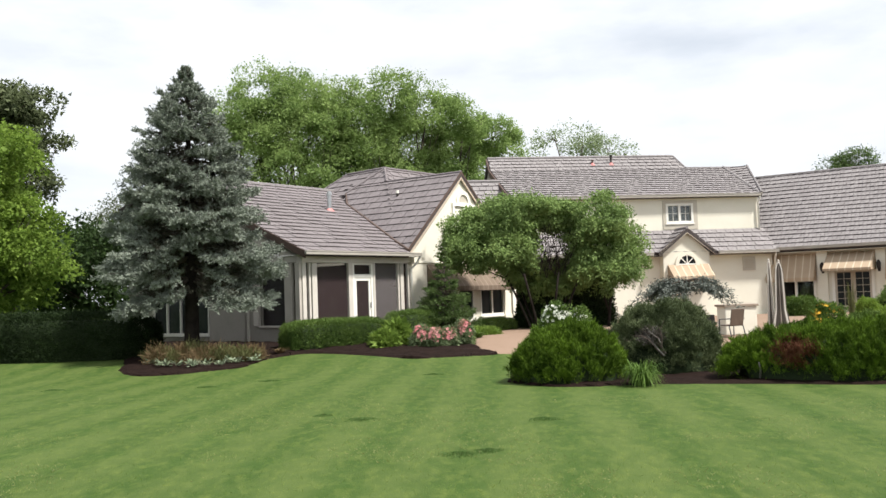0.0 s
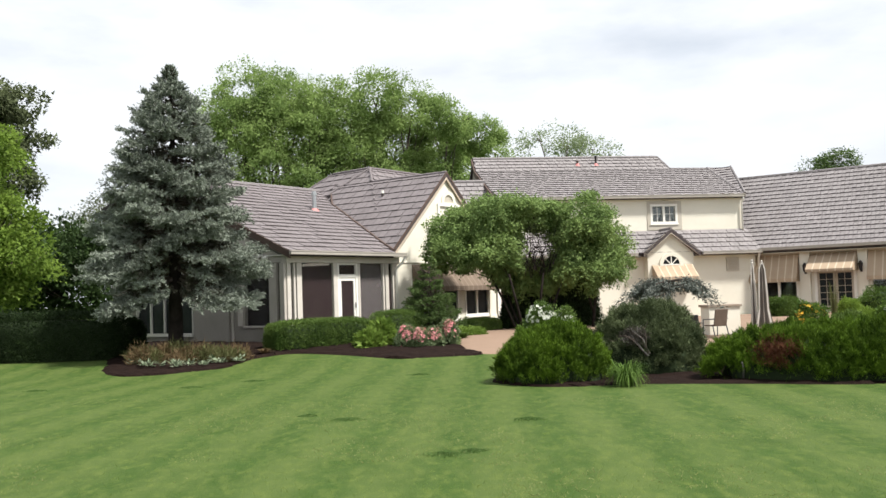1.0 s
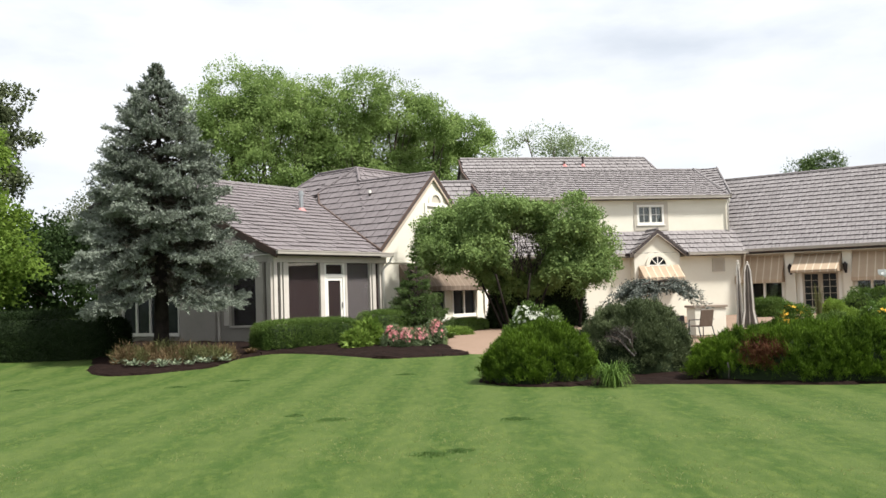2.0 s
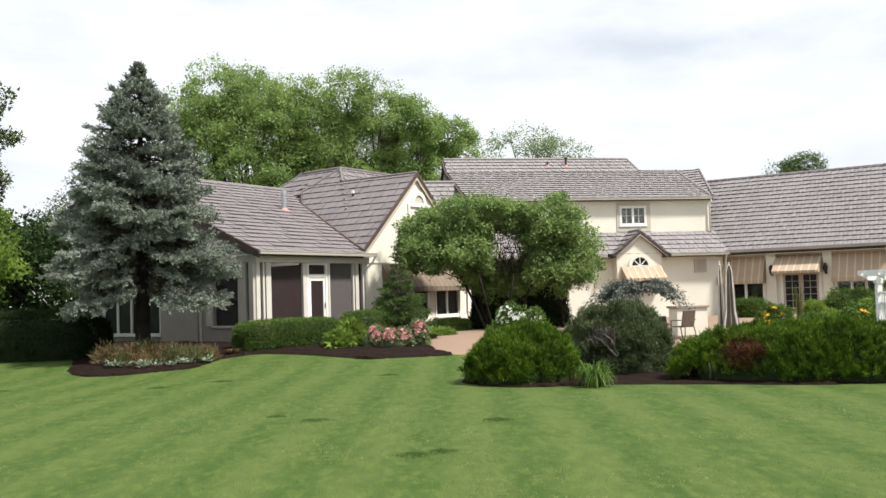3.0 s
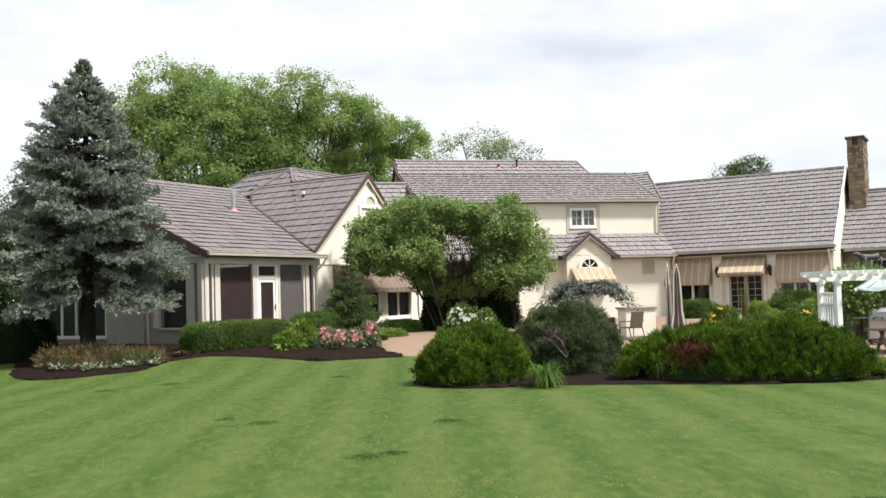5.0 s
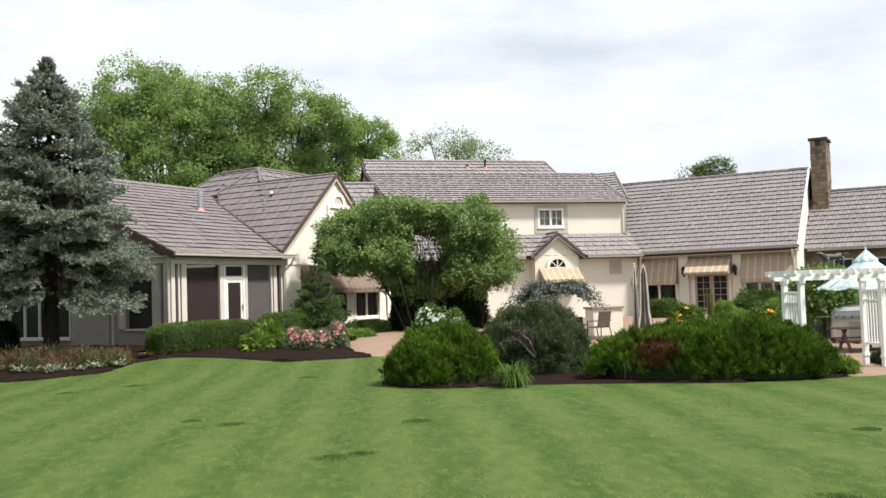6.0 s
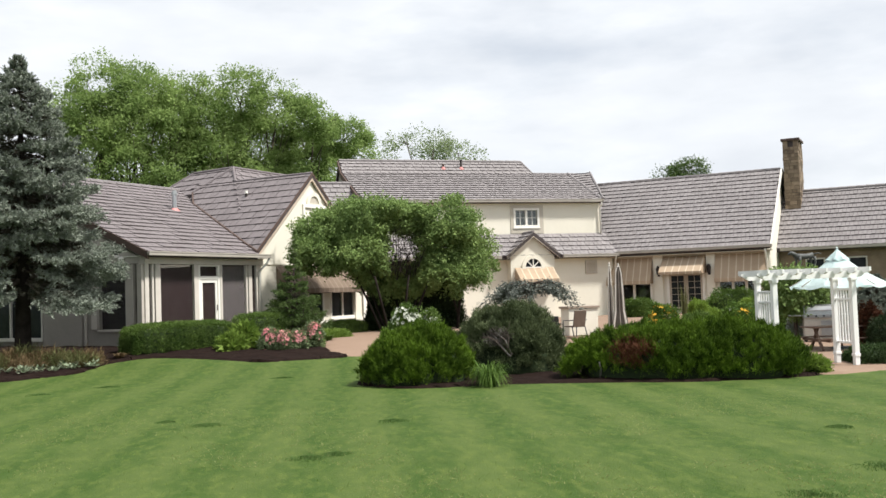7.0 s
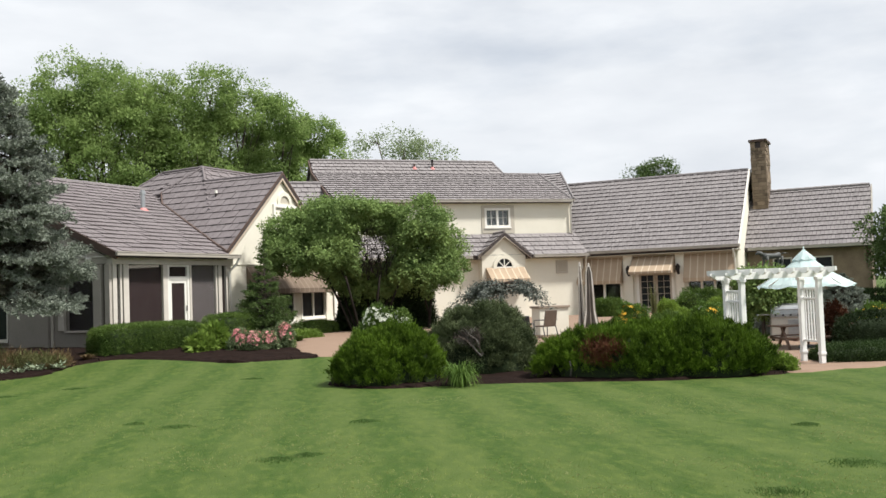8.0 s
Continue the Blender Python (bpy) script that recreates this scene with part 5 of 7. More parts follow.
def blob_surface(rng, n, size, pw=2.6, wob=0.06, seed=0):
    """Points and outward normals on a rounded, slightly boxy mound that stands on the ground."""
    d = unit(rng, n)
    d[:, 2] = np.abs(d[:, 2])
    den = (np.abs(d) ** pw).sum(1) ** (1 / pw)
    q = d / den[:, None]
    w = 1 + wob * (np.sin(q[:, 0] * 5.1 + seed) * np.sin(q[:, 1] * 4.3 + seed * 2) + 0.7 * np.sin(q[:, 0] * 11 + seed * 3) * np.sin(q[:, 2] * 9 + q[:, 1] * 7))
    P = q * w[:, None] * np.array(size)
    N = np.sign(q) * np.abs(q) ** (pw - 1) / np.array(size)
    N /= np.linalg.norm(N, axis=1, keepdims=True) + 1e-9
    return P, N


def shrub(name, at, size, n, leaf, label, turn=0.0, seed=0, length=0.11, width=0.35, pw=2.5, wob=0.06, lift=0.0, up=0.45, core=0.88, category="shrub", spread=0.06, per=3, group="", shag=0.5, extra=None, bumps=0.10, rise=0.0, taper=0.0, grain=16.0, tufts=0, hollow=(), plume=1.0):
    """A clipped or mounded shrub: a near-black inner mass that paints its inner shade, and thousands of short sprigs on
    it.
    """
    rng = np.random.default_rng(seed)
    x, y = at
    z0 = float(ground_z(x, y)) + lift
    root = thing(name, (x, y, z0), label, category, group)
    c, s = math.cos(radians(turn)), math.sin(radians(turn))
    Rm = np.array([[c, -s, 0], [s, c, 0], [0, 0, 1]])
    # inner mass, coloured near-black as the shade between the sprigs
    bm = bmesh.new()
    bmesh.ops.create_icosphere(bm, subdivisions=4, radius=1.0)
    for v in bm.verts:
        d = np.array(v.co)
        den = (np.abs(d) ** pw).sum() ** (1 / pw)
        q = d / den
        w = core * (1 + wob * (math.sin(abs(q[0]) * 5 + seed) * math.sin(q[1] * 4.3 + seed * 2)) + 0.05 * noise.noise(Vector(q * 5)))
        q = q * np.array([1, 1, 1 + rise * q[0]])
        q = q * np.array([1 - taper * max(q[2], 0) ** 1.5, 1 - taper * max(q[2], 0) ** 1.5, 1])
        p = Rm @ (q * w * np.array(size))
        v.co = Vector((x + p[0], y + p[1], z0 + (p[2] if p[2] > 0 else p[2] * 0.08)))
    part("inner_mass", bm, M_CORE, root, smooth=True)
    P, N = blob_surface(rng, tufts or n, size, pw, wob=wob, seed=seed)
    P[:, 2] *= 1 + rise * P[:, 0] / size[0]
    P[:, :2] *= (1 - taper * np.clip(P[:, 2] / size[2], 0, 1) ** 1.5)[:, None]
    lump = lumps(P, grain, seed) + 0.6 * lumps(P, grain * 2.1, seed + 1)
    P = P * (1 - 0.08 * rng.random(len(P)) ** 2)[:, None] + N * (bumps * lump)[:, None]
    axis = N
    if tufts:                                                # upright plumes of sprigs with dark gaps between
        w = rng.integers(0, tufts, n)
        axis = N * 0.75 + np.array([0, 0, 0.65]) + unit(rng, tufts) * 0.5
        axis /= np.linalg.norm(axis, axis=1, keepdims=True)
        tall = rng.uniform(0.09, 0.20, tufts) * plume
        u = rng.random(n)
        P = P[w] - N[w] * (0.15 - 0.10 * rng.random(tufts)[w])[:, None] + axis[w] * (tall[w] * u)[:, None] + unit(rng, n) * (0.05 * plume * (1.1 - u))[:, None]
        N, axis = N[w], axis[w]
    P, N, axis = P @ Rm.T, N @ Rm.T, axis @ Rm.T
    P = P + np.array([x, y, z0 + 0.02])
    D = axis * 1.0 + np.array([0, 0, up]) + unit(rng, n) * shag
    Nn = unit(rng, n) + N * 0.6
    L = length * rng.uniform(0.5, 1.5, n)
    P, D, Nn, L = twig_clusters(rng, P, D, Nn, L, per, spread)
    if extra is not None:
        centre, rad, mat2 = extra
        rel = (P - np.array([x, y, z0])) @ Rm
        sel = (((rel - np.array(centre)) / np.array(rad)) ** 2).sum(1) < 1 + 0.5 * rng.normal(size=len(P))
        cards("dead_patch", P[sel], D[sel], Nn[sel], L[sel], L[sel] * width, mat2, root, "browned dead patch")
        P, D, Nn, L = P[~sel], D[~sel], Nn[~sel], L[~sel]
    for xa, xb, h in hollow:                                 # sprigs left out near the ground, so the near-black core paints base shadow
        rel = (P - np.array([x, y, z0])) @ Rm
        gone = (rel[:, 0] > xa) & (rel[:, 0] < xb) & (rel[:, 2] < h * (0.7 + 0.6 * rng.random(len(P)))) & (rng.random(len(P)) < 0.85)
        P, D, Nn, L = P[~gone], D[~gone], Nn[~gone], L[~gone]
    cards("foliage", P, D, Nn, L, L * width, leaf, root)
    return root


# ---- beds and paving
LEFT_BED = spline([(-8.9, 25.6), (-8.3, 23.6), (-7.5, 22.65), (-6.4, 22.7), (-5.2, 23.6), (-4.6, 25.2), (-3.8, 25.85), (-2.4, 25.2), (-0.9, 24.2), (0.45, 24.3), (1.40, 24.9), (0.8, 27.2), (0.5, 33.0), (-1.0, 33.2), (-4.3, 28.9), (-6.0, 31.5), (-9.5, 33.0), (-10.0, 29.0)])
sheet("mulch_bed", LEFT_BED, 0.05, M_MULCH, "dark bark mulch bed along the house", "mulch bed", rough=0.05)
RIGHT_BED = spline([(1.15, 18.6), (1.6, 17.45), (2.4, 16.95), (3.8, 16.85), (5.4, 16.35), (6.9, 15.7), (8.3, 15.55), (9.35, 15.7), (9.6, 16.4), (8.8, 18.2), (6.5, 20.8), (3.5, 21.8), (1.6, 20.6)])
sheet("mulch_bed", RIGHT_BED, 0.04, M_MULCH, "dark bark mulch bed under the yews", "mulch bed", rough=0.04)
PATIO = spline([(0.75, 27.0), (1.15, 25.0), (2.2, 24.6), (5.0, 23.5), (8.0, 20.5), (9.2, 16.6), (9.6, 15.75), (10.6, 15.9), (12.4, 16.6), (17.0, 22.0), (21.0, 33.0), (19.5, 38.0), (13.6, 41.2), (3.2, 39.4), (2.6, 37.0), (1.3, 33.0)], per=6)
sheet("pavement", PATIO, 0.03, M_PAVER, "tan brick-paved patio and walk", "patio")

# ---- trees
conifer("blue_spruce", (-7.02, 25.9), 7.98, 2.50, 28, L_SPRUCE, "tall blue spruce standing in a mulch bed", clear=2.15, seed=2, trunk_r=0.21, profile=0.52, twig=0.235, droop=0.44, inner=0.34, density=2.5, needle=0.080, bare=-1.25, bark=M_DARKBARK,
        skirt=((-2.9, 1.75, 0.05, 1.05), (-2.5, 1.8, 0.0, 1.10), (-2.15, 1.6, 0.0, 1.0), (-1.85, 1.1, 0.1, 0.8), (-0.75, 1.4, 0.0, 0.95), (-0.35, 1.6, 0.05, 1.05), (0.1, 1.5, 0.1, 0.8)))
GARDEN = [(-2.85, 0, 2.8, 0.8, 1.1, 0.62), (-1.5, 0.2, 3.85, 1.4, 1.3, 0.9), (-2.1, 0.2, 3.25, 1.05, 1.1, 0.85), (-0.6, -0.2, 4.15, 1.0, 1.2, 0.75), (-1.7, -0.4, 2.85, 1.1, 1.2, 0.6), (-1.1, -0.3, 3.1, 0.65, 0.9, 0.7), (0.5, 0.5, 4.0, 0.6, 0.8, 0.42), (2.0, 0.0, 3.85, 1.15, 1.3, 1.0), (2.55, 0.2, 2.85, 1.05, 1.1, 0.9), (1.65, 0.1, 2.9, 0.8, 1.0, 0.85), (2.0, -0.3, 2.0, 1.0, 1.0, 0.55),
          (0.3, 1.2, 1.9, 1.7, 0.6, 0.6), (-0.95, -0.5, 2.25, 0.6, 0.6, 0.35), (2.9, -0.2, 2.15, 0.7, 0.8, 0.6), (-2.0, 0.2, 3.8, 0.85, 1.0, 0.7), (0.35, 0.2, 4.2, 0.85, 0.8, 0.5), (-3.1, 0.1, 3.5, 0.6, 0.8, 0.6), (-0.7, 0.9, 2.15, 0.8, 0.5, 0.4), (0.5, 0.4, 1.95, 1.3, 0.6, 0.5), (0.4, 0.5, 1.75, 1.25, 0.5, 0.45), (-0.4, 0.4, 1.9, 0.6, 0.5, 0.4)]
broad_tree("garden_tree", (3.52, 33.0), [(l[0] * 0.93, l[1], l[2] * 0.97, l[3] * 0.93, l[4], l[5] * 0.95) for l in GARDEN],
           33000, 0.095, L_ORN, "small multi-stemmed garden tree with a rounded crown", trunk_r=0.05, stems=7, per=6, spread=0.07, seed=4, fork=0.8, puff=0.40, bark=M_DARKBARK, clump=52, apart=0.42)
GT = bpy.data.objects["garden_tree"]
rt = np.random.default_rng(77)
bm = bmesh.new()
for _ in range(30):
    a = np.array([3.75 + rt.normal() * 0.35, 32.5 + rt.normal() * 0.3, 2.2 + rt.random() * 0.6])
    b = a + np.array([rt.normal() * 0.55, rt.normal() * 0.3 - 0.2, rt.uniform(0.7, 1.8)])
    path = limb_path(rt, a, b, n=5)
    tube(bm, path, [0.020, 0.016, 0.012, 0.008, 0.004], 4)
    for _ in range(9):
        q = path[rt.integers(1, 5)]
        d = unit(rt, 1)[0]
        d[2] = abs(d[2]) * 0.7
        tip = q + d * rt.uniform(0.25, 0.6)
        tube(bm, limb_path(rt, q, tip, n=3), [0.007, 0.005, 0.002], 3)
side = bmesh.new()
tube(side, [(5.72, 33.0, 0.2), (5.78, 33.0, 0.9), (5.88, 33.0, 1.6), (5.62, 32.95, 2.4), (5.45, 32.9, 3.0)], [0.07, 0.055, 0.05, 0.04, 0.025], 7)
tube(side, [(5.78, 33.0, 0.9), (5.60, 32.9, 1.5), (5.5, 32.9, 2.1)], [0.035, 0.03, 0.015], 6)
part("side_stem", side, M_DARKBARK, GT, smooth=True)
tagged(part("dead_twig_tangle", bm, M_DARKBARK, GT, "bare dark twigs in the open middle of the crown"), kind="stuff")
# Fills the dark below the garden tree with shade-coloured leaves.
shrub("shade_shrub", (4.40, 34.4), (1.75, 0.7, 1.95), 12000, L_SHADE, "shrub in near-black leaves painted as the garden tree's shade", seed=17, length=0.09, wob=0.1, spread=0.05, shag=0.9, width=0.5)


def big_lobes(rows, cx, rng):
    return [(x - cx, rng.uniform(-1.6, 1.6), z, r * 1.02, r * 1.15, r * 0.95) for x, z, r in rows]


big = np.random.default_rng(12)
broad_tree("shade_tree", (-10.2, 60.0), big_lobes([(-11.3, 14.1, 2.0), (-9.2, 14.0, 2.0), (-7.2, 13.2, 1.7), (-12.8, 12.9, 1.5), (-11.5, 12.3, 2.3), (-8.2, 11.9, 2.5), (-12.6, 10.2, 1.8), (-9.7, 9.4, 2.2), (-12.8, 7.6, 1.8), (-10.0, 6.8, 2.2), (-7.6, 7.2, 2.0), (-9.0, 5.0, 2.0), (-12.4, 4.9, 1.9)], -10.2, big), 15500, 0.155, L_TREE, "large leafy deciduous tree behind the house", trunk_r=0.42, per=9, spread=0.16, seed=21, group="trees behind the house", puff=1.0, clump=34)
broad_tree("shade_tree", (-4.0, 61.0), big_lobes([(-6.0, 13.2, 2.1), (-3.1, 13.8, 1.9), (-0.8, 13.1, 1.9), (-4.9, 11.6, 2.4), (-1.9, 11.3, 2.3), (-6.8, 9.4, 2.1), (-3.8, 9.2, 2.2), (-5.0, 6.8, 2.2), (-2.0, 6.9, 2.0), (-6.2, 5.0, 1.9), (-3.2, 4.9, 2.0)], -4.0, big), 14500, 0.155, L_TREE, "large leafy deciduous tree behind the house", trunk_r=0.45, per=9, spread=0.16, seed=22, group="trees behind the house", puff=1.0, clump=34)
broad_tree("shade_tree", (1.8, 62.0), big_lobes([(1.6, 12.6, 1.7), (3.6, 11.9, 1.5), (4.9, 10.6, 0.9), (1.0, 10.9, 1.8), (-0.8, 9.2, 1.8), (1.6, 8.8, 1.6), (0.4, 6.9, 1.8)], 1.8, big), 9000, 0.155, L_TREE, "leafy deciduous tree with open limbs behind the house", trunk_r=0.34, per=9, spread=0.16, seed=23, group="trees behind the house", puff=0.8, clump=46)
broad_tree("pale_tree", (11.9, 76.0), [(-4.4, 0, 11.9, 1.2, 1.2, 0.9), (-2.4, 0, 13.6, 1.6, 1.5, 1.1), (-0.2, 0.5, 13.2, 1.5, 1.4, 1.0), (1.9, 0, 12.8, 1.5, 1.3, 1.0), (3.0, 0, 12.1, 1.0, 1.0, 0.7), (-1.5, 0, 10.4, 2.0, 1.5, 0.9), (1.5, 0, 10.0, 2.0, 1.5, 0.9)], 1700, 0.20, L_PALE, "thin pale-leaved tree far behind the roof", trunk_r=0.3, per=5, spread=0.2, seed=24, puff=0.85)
broad_tree("far_tree_top", (27.1, 62.0), [(-1.3, 0, 8.9, 0.5, 0.6, 0.5), (-0.5, 0, 9.3, 0.35, 0.5, 0.6), (0.2, 0, 9.2, 0.7, 0.8, 0.6), (0.9, 0, 9.65, 0.28, 0.5, 0.7), (1.45, 0, 9.2, 0.4, 0.7, 0.5), (0.0, 0, 8.3, 1.3, 1.0, 0.6)], 1300, 0.14, L_FIR, "small dark tree top beyond the patio wing roof", trunk_r=0.2, per=5, spread=0.15, seed=25, puff=0.4)
broad_tree("lime_green_tree", (-15.8, 29.0), [(2.0, 0, 6.0, 1.1, 1.2, 0.9), (1.0, 0, 5.0, 1.5, 1.4, 1.1), (2.6, 0.2, 4.0, 0.9, 1.0, 0.7), (3.1, 0, 2.9, 1.1, 1.0, 0.75), (1.5, -0.2, 3.2, 1.5, 1.3, 0.9), (-0.8, 0, 5.6, 1.8, 1.6, 1.4), (-0.5, 0, 3.2, 1.8, 1.6, 1.2), (2.0, 0.2, 1.9, 1.3, 1.0, 0.6)], 11000, 0.14, L_LIME, "bright green leafy tree at the lawn's edge", trunk_r=0.2, per=6, spread=0.1, seed=26, puff=0.45)
broad_tree("dark_leaved_tree", (-17.0, 33.5), [(2.0, 0, 8.6, 0.95, 1.0, 0.55), (2.5, 0, 7.2, 0.75, 0.8, 0.6), (2.2, 0, 5.8, 0.7, 0.7, 0.5), (0.3, 0, 8.6, 1.5, 1.4, 1.0), (0.8, 0, 6.8, 1.3, 1.2, 1.0), (-1.5, 0, 8.0, 1.7, 1.5, 1.2), (0.2, 0, 4.8, 1.4, 1.2, 0.9)], 9000, 0.16, L_GREYLEAF, "tall dark greyish open tree behind the bright one", trunk_r=0.25, per=6, spread=0.10, seed=27, puff=0.5, clump=40)
broad_tree("background_tree", (-15.0, 45.0), lobes_of(big, 10, 9, 5, 0.6, 5.6, 1.6), 5000, 0.2, L_DARK, "shadowy dark tree behind the hedge", trunk_r=0.25, per=6, spread=0.2, seed=28, puff=0.6, group="dark trees behind the hedge")
broad_tree("background_tree", (-22.5, 47.0), lobes_of(big, 10, 11, 5, 0.6, 6.4, 1.8), 5000, 0.22, L_DARK, "shadowy dark tree behind the hedge", trunk_r=0.3, per=6, spread=0.2, seed=29, puff=0.6, group="dark trees behind the hedge")
broad_tree("thin_tree", (-18.6, 56.0), [(0, 0, 7.2, 1.4, 1.2, 0.8), (1.4, 0, 6.2, 1.4, 1.2, 0.9), (-1.4, 0, 6.0, 1.4, 1.2, 0.9), (0.4, 0, 5.0, 1.8, 1.4, 1.0)], 2600, 0.14, L_GREYLEAF, "thin greyish tree in the distance", trunk_r=0.2, per=5, spread=0.2, seed=33, puff=0.5)
broad_tree("side_tree", (19.95, 25.4), [(-0.9, 0, 2.95, 0.8, 0.9, 0.8), (0.4, 0, 3.5, 1.2, 1.1, 0.9), (-0.7, 0, 2.2, 0.8, 0.9, 0.6), (0.6, 0, 2.2, 1.2, 1.1, 0.8)], 7000, 0.10, L_FIR, "dark green small tree beside the patio", trunk_r=0.09, per=6, spread=0.08, seed=30, puff=0.3)

# ---- shrubs
shrub("yew_mound", (2.36, 18.25), (1.09, 1.02, 1.02), 50000, L_YEW, "bright green mounded yew shrub", seed=1, length=0.066, wob=0.04, spread=0.022, pw=2.25, width=0.17, shag=0.45, up=0.8, bumps=0.10, rise=0.08, taper=0.05, grain=24.0, per=4, plume=1.0, tufts=1000, core=0.86, hollow=((-2, 2, 0.19),))
shrub("juniper", (4.55, 19.5), (1.16, 1.1, 1.36), 38000, L_DARKSHRUB, "dark rounded shrub with bare grey stems showing", seed=2, length=0.055, pw=2.2, wob=0.08, spread=0.03, width=0.25, up=0.5, bumps=0.09, grain=13.0, per=4, tufts=1000, core=0.86, extra=((-0.50, -0.85, 0.78), (0.26, 0.4, 0.16), L_DEAD), hollow=((-2, 2, 0.22), (-1.4, -0.15, 0.62)))
shrub("long_yew", (7.28, 16.85), (2.20, 1.0, 0.92), 90000, L_YEW, "long mounded yew with a browned patch", turn=-22, seed=3, length=0.066, pw=2.8, wob=0.05, spread=0.022, width=0.17, shag=0.45, up=0.8, bumps=0.10, grain=24.0, per=4, plume=1.0, tufts=1900, core=0.86, rise=0.07, extra=((-0.95, -0.8, 0.54), (0.40, 0.6, 0.24), L_RED), hollow=((-3, 3, 0.19), (-2.0, -0.35, 0.36)))
shrub("clipped_hedge", (-3.25, 27.7), (1.65, 0.55, 0.73), 26000, L_HEDGE, "clipped box hedge below the porch screens", turn=40, seed=4, length=0.045, pw=7, wob=0.015, spread=0.025, shag=0.8, bumps=0.02)
shrub("clipped_hedge", (-0.85, 30.6), (1.3, 0.5, 0.82), 15000, L_HEDGE, "clipped box hedge beside the gable wall", turn=50, seed=5, length=0.045, pw=7, wob=0.015, spread=0.025, shag=0.8, bumps=0.02)
shrub("low_hedge", (1.75, 33.1), (0.95, 0.35, 0.40), 6500, L_HEDGE, "low clipped hedge under the gable window", turn=50, seed=8, length=0.045, pw=5, wob=0.02, spread=0.025, shag=0.8, bumps=0.02)
shrub("tall_hedge", (-12.2, 26.9), (4.0, 0.9, 1.22), 40000, L_SHADE, "tall clipped hedge with shade in its dark leaf colour", turn=-3, seed=6, length=0.06, pw=6, wob=0.02, spread=0.04, shag=0.8, bumps=0.04)
conifer("young_conifer", (0.0, 31.2), 2.70, 1.15, 12, L_FIR, "young dark green conifer by the gable wall", clear=0.1, seed=7, twig=0.16, trunk_r=0.05, droop=-0.25, category="conifer", density=1.0, inner=0.2, profile=0.95, needle=0.06)
conifer("small_blue_spruce", (16.2, 24.1), 1.75, 1.15, 16, L_SPRUCE, "small blue spruce behind the patio table", clear=0.1, seed=9, twig=0.13, trunk_r=0.05, droop=0.12, density=1.1, profile=0.6, needle=0.06, group="small blue spruces")
conifer("small_blue_spruce", (15.7, 26.2), 1.6, 1.05, 14, L_SPRUCE, "small blue spruce behind the grill", clear=0.1, seed=19, twig=0.13, trunk_r=0.05, droop=0.12, density=1.1, profile=0.6, needle=0.06, group="small blue spruces")
broad_tree("weeping_tree", (13.9, 24.4), [(0, 0, 1.7, 0.55, 0.6, 0.3), (-0.35, 0, 1.4, 0.4, 0.45, 0.5), (0.35, -0.1, 1.5, 0.42, 0.45, 0.5), (-0.1, -0.3, 1.2, 0.4, 0.4, 0.45)], 3600, 0.10, L_ORN, "small weeping green tree behind the arbour", trunk_r=0.06, per=6, spread=0.07, seed=36, puff=0.2, fork=0.9)
shrub("purple_shrub", (13.75, 20.75), (0.24, 0.24, 1.05), 2600, L_RED, "narrow wine-red shrub by the patio table", seed=20, length=0.07, wob=0.1, spread=0.03)
shrub("clipped_hedge", (18.3, 26.9), (2.2, 0.7, 1.25), 12000, L_DARK, "dark clipped hedge at the back of the patio", turn=-30, seed=21, length=0.06, pw=5, wob=0.03, spread=0.03, shag=0.8, bumps=0.03)
shrub("patio_shrub", (12.4, 24.6), (0.7, 0.5, 0.72), 5000, L_HEDGE, "leafy green bush behind the lilies", seed=46, length=0.07, wob=0.12, spread=0.04, shag=0.9, width=0.45, bumps=0.06)
shrub("patio_shrub", (15.6, 28.4), (1.2, 0.6, 1.0), 7000, L_HEDGE, "broad green bush below the patio wing", seed=47, length=0.08, wob=0.12, spread=0.04, shag=0.9, width=0.45, bumps=0.06)
shrub("patio_shrub", (18.6, 32.0), (1.3, 0.7, 1.5), 7000, L_DARK, "dark bush against the low wing", seed=48, length=0.08, wob=0.12, spread=0.04, shag=0.9, width=0.45, bumps=0.06)
shrub("low_hedge", (12.80, 17.2), (1.70, 0.6, 0.31), 14000, L_DARK, "low clipped hedge beside the arbour", turn=-12, seed=10, length=0.045, pw=5, wob=0.03, spread=0.03, shag=0.8, bumps=0.02)
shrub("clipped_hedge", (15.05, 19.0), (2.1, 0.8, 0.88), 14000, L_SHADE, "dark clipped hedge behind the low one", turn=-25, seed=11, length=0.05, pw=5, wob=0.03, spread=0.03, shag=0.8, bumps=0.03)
shrub("edging_shrub", (9.52, 16.1), (0.15, 0.15, 0.26), 900, L_LIME, "loose pale green shrub at the bed's end", seed=12, length=0.06, wob=0.1, spread=0.03)
shrub("lime_shrub", (-1.75, 26.8), (0.30, 0.32, 0.34), 900, L_BUSH, "bright lime-green bush in the mulch bed", seed=13, length=0.15, wob=0.12, spread=0.04, shag=0.9, width=0.5, bumps=0.05)
shrub("lime_shrub", (-1.42, 27.3), (0.33, 0.34, 0.54), 1100, L_BUSH, "bright lime-green bush before the hedge", seed=14, length=0.16, wob=0.12, spread=0.04, shag=0.9, width=0.5, bumps=0.06)
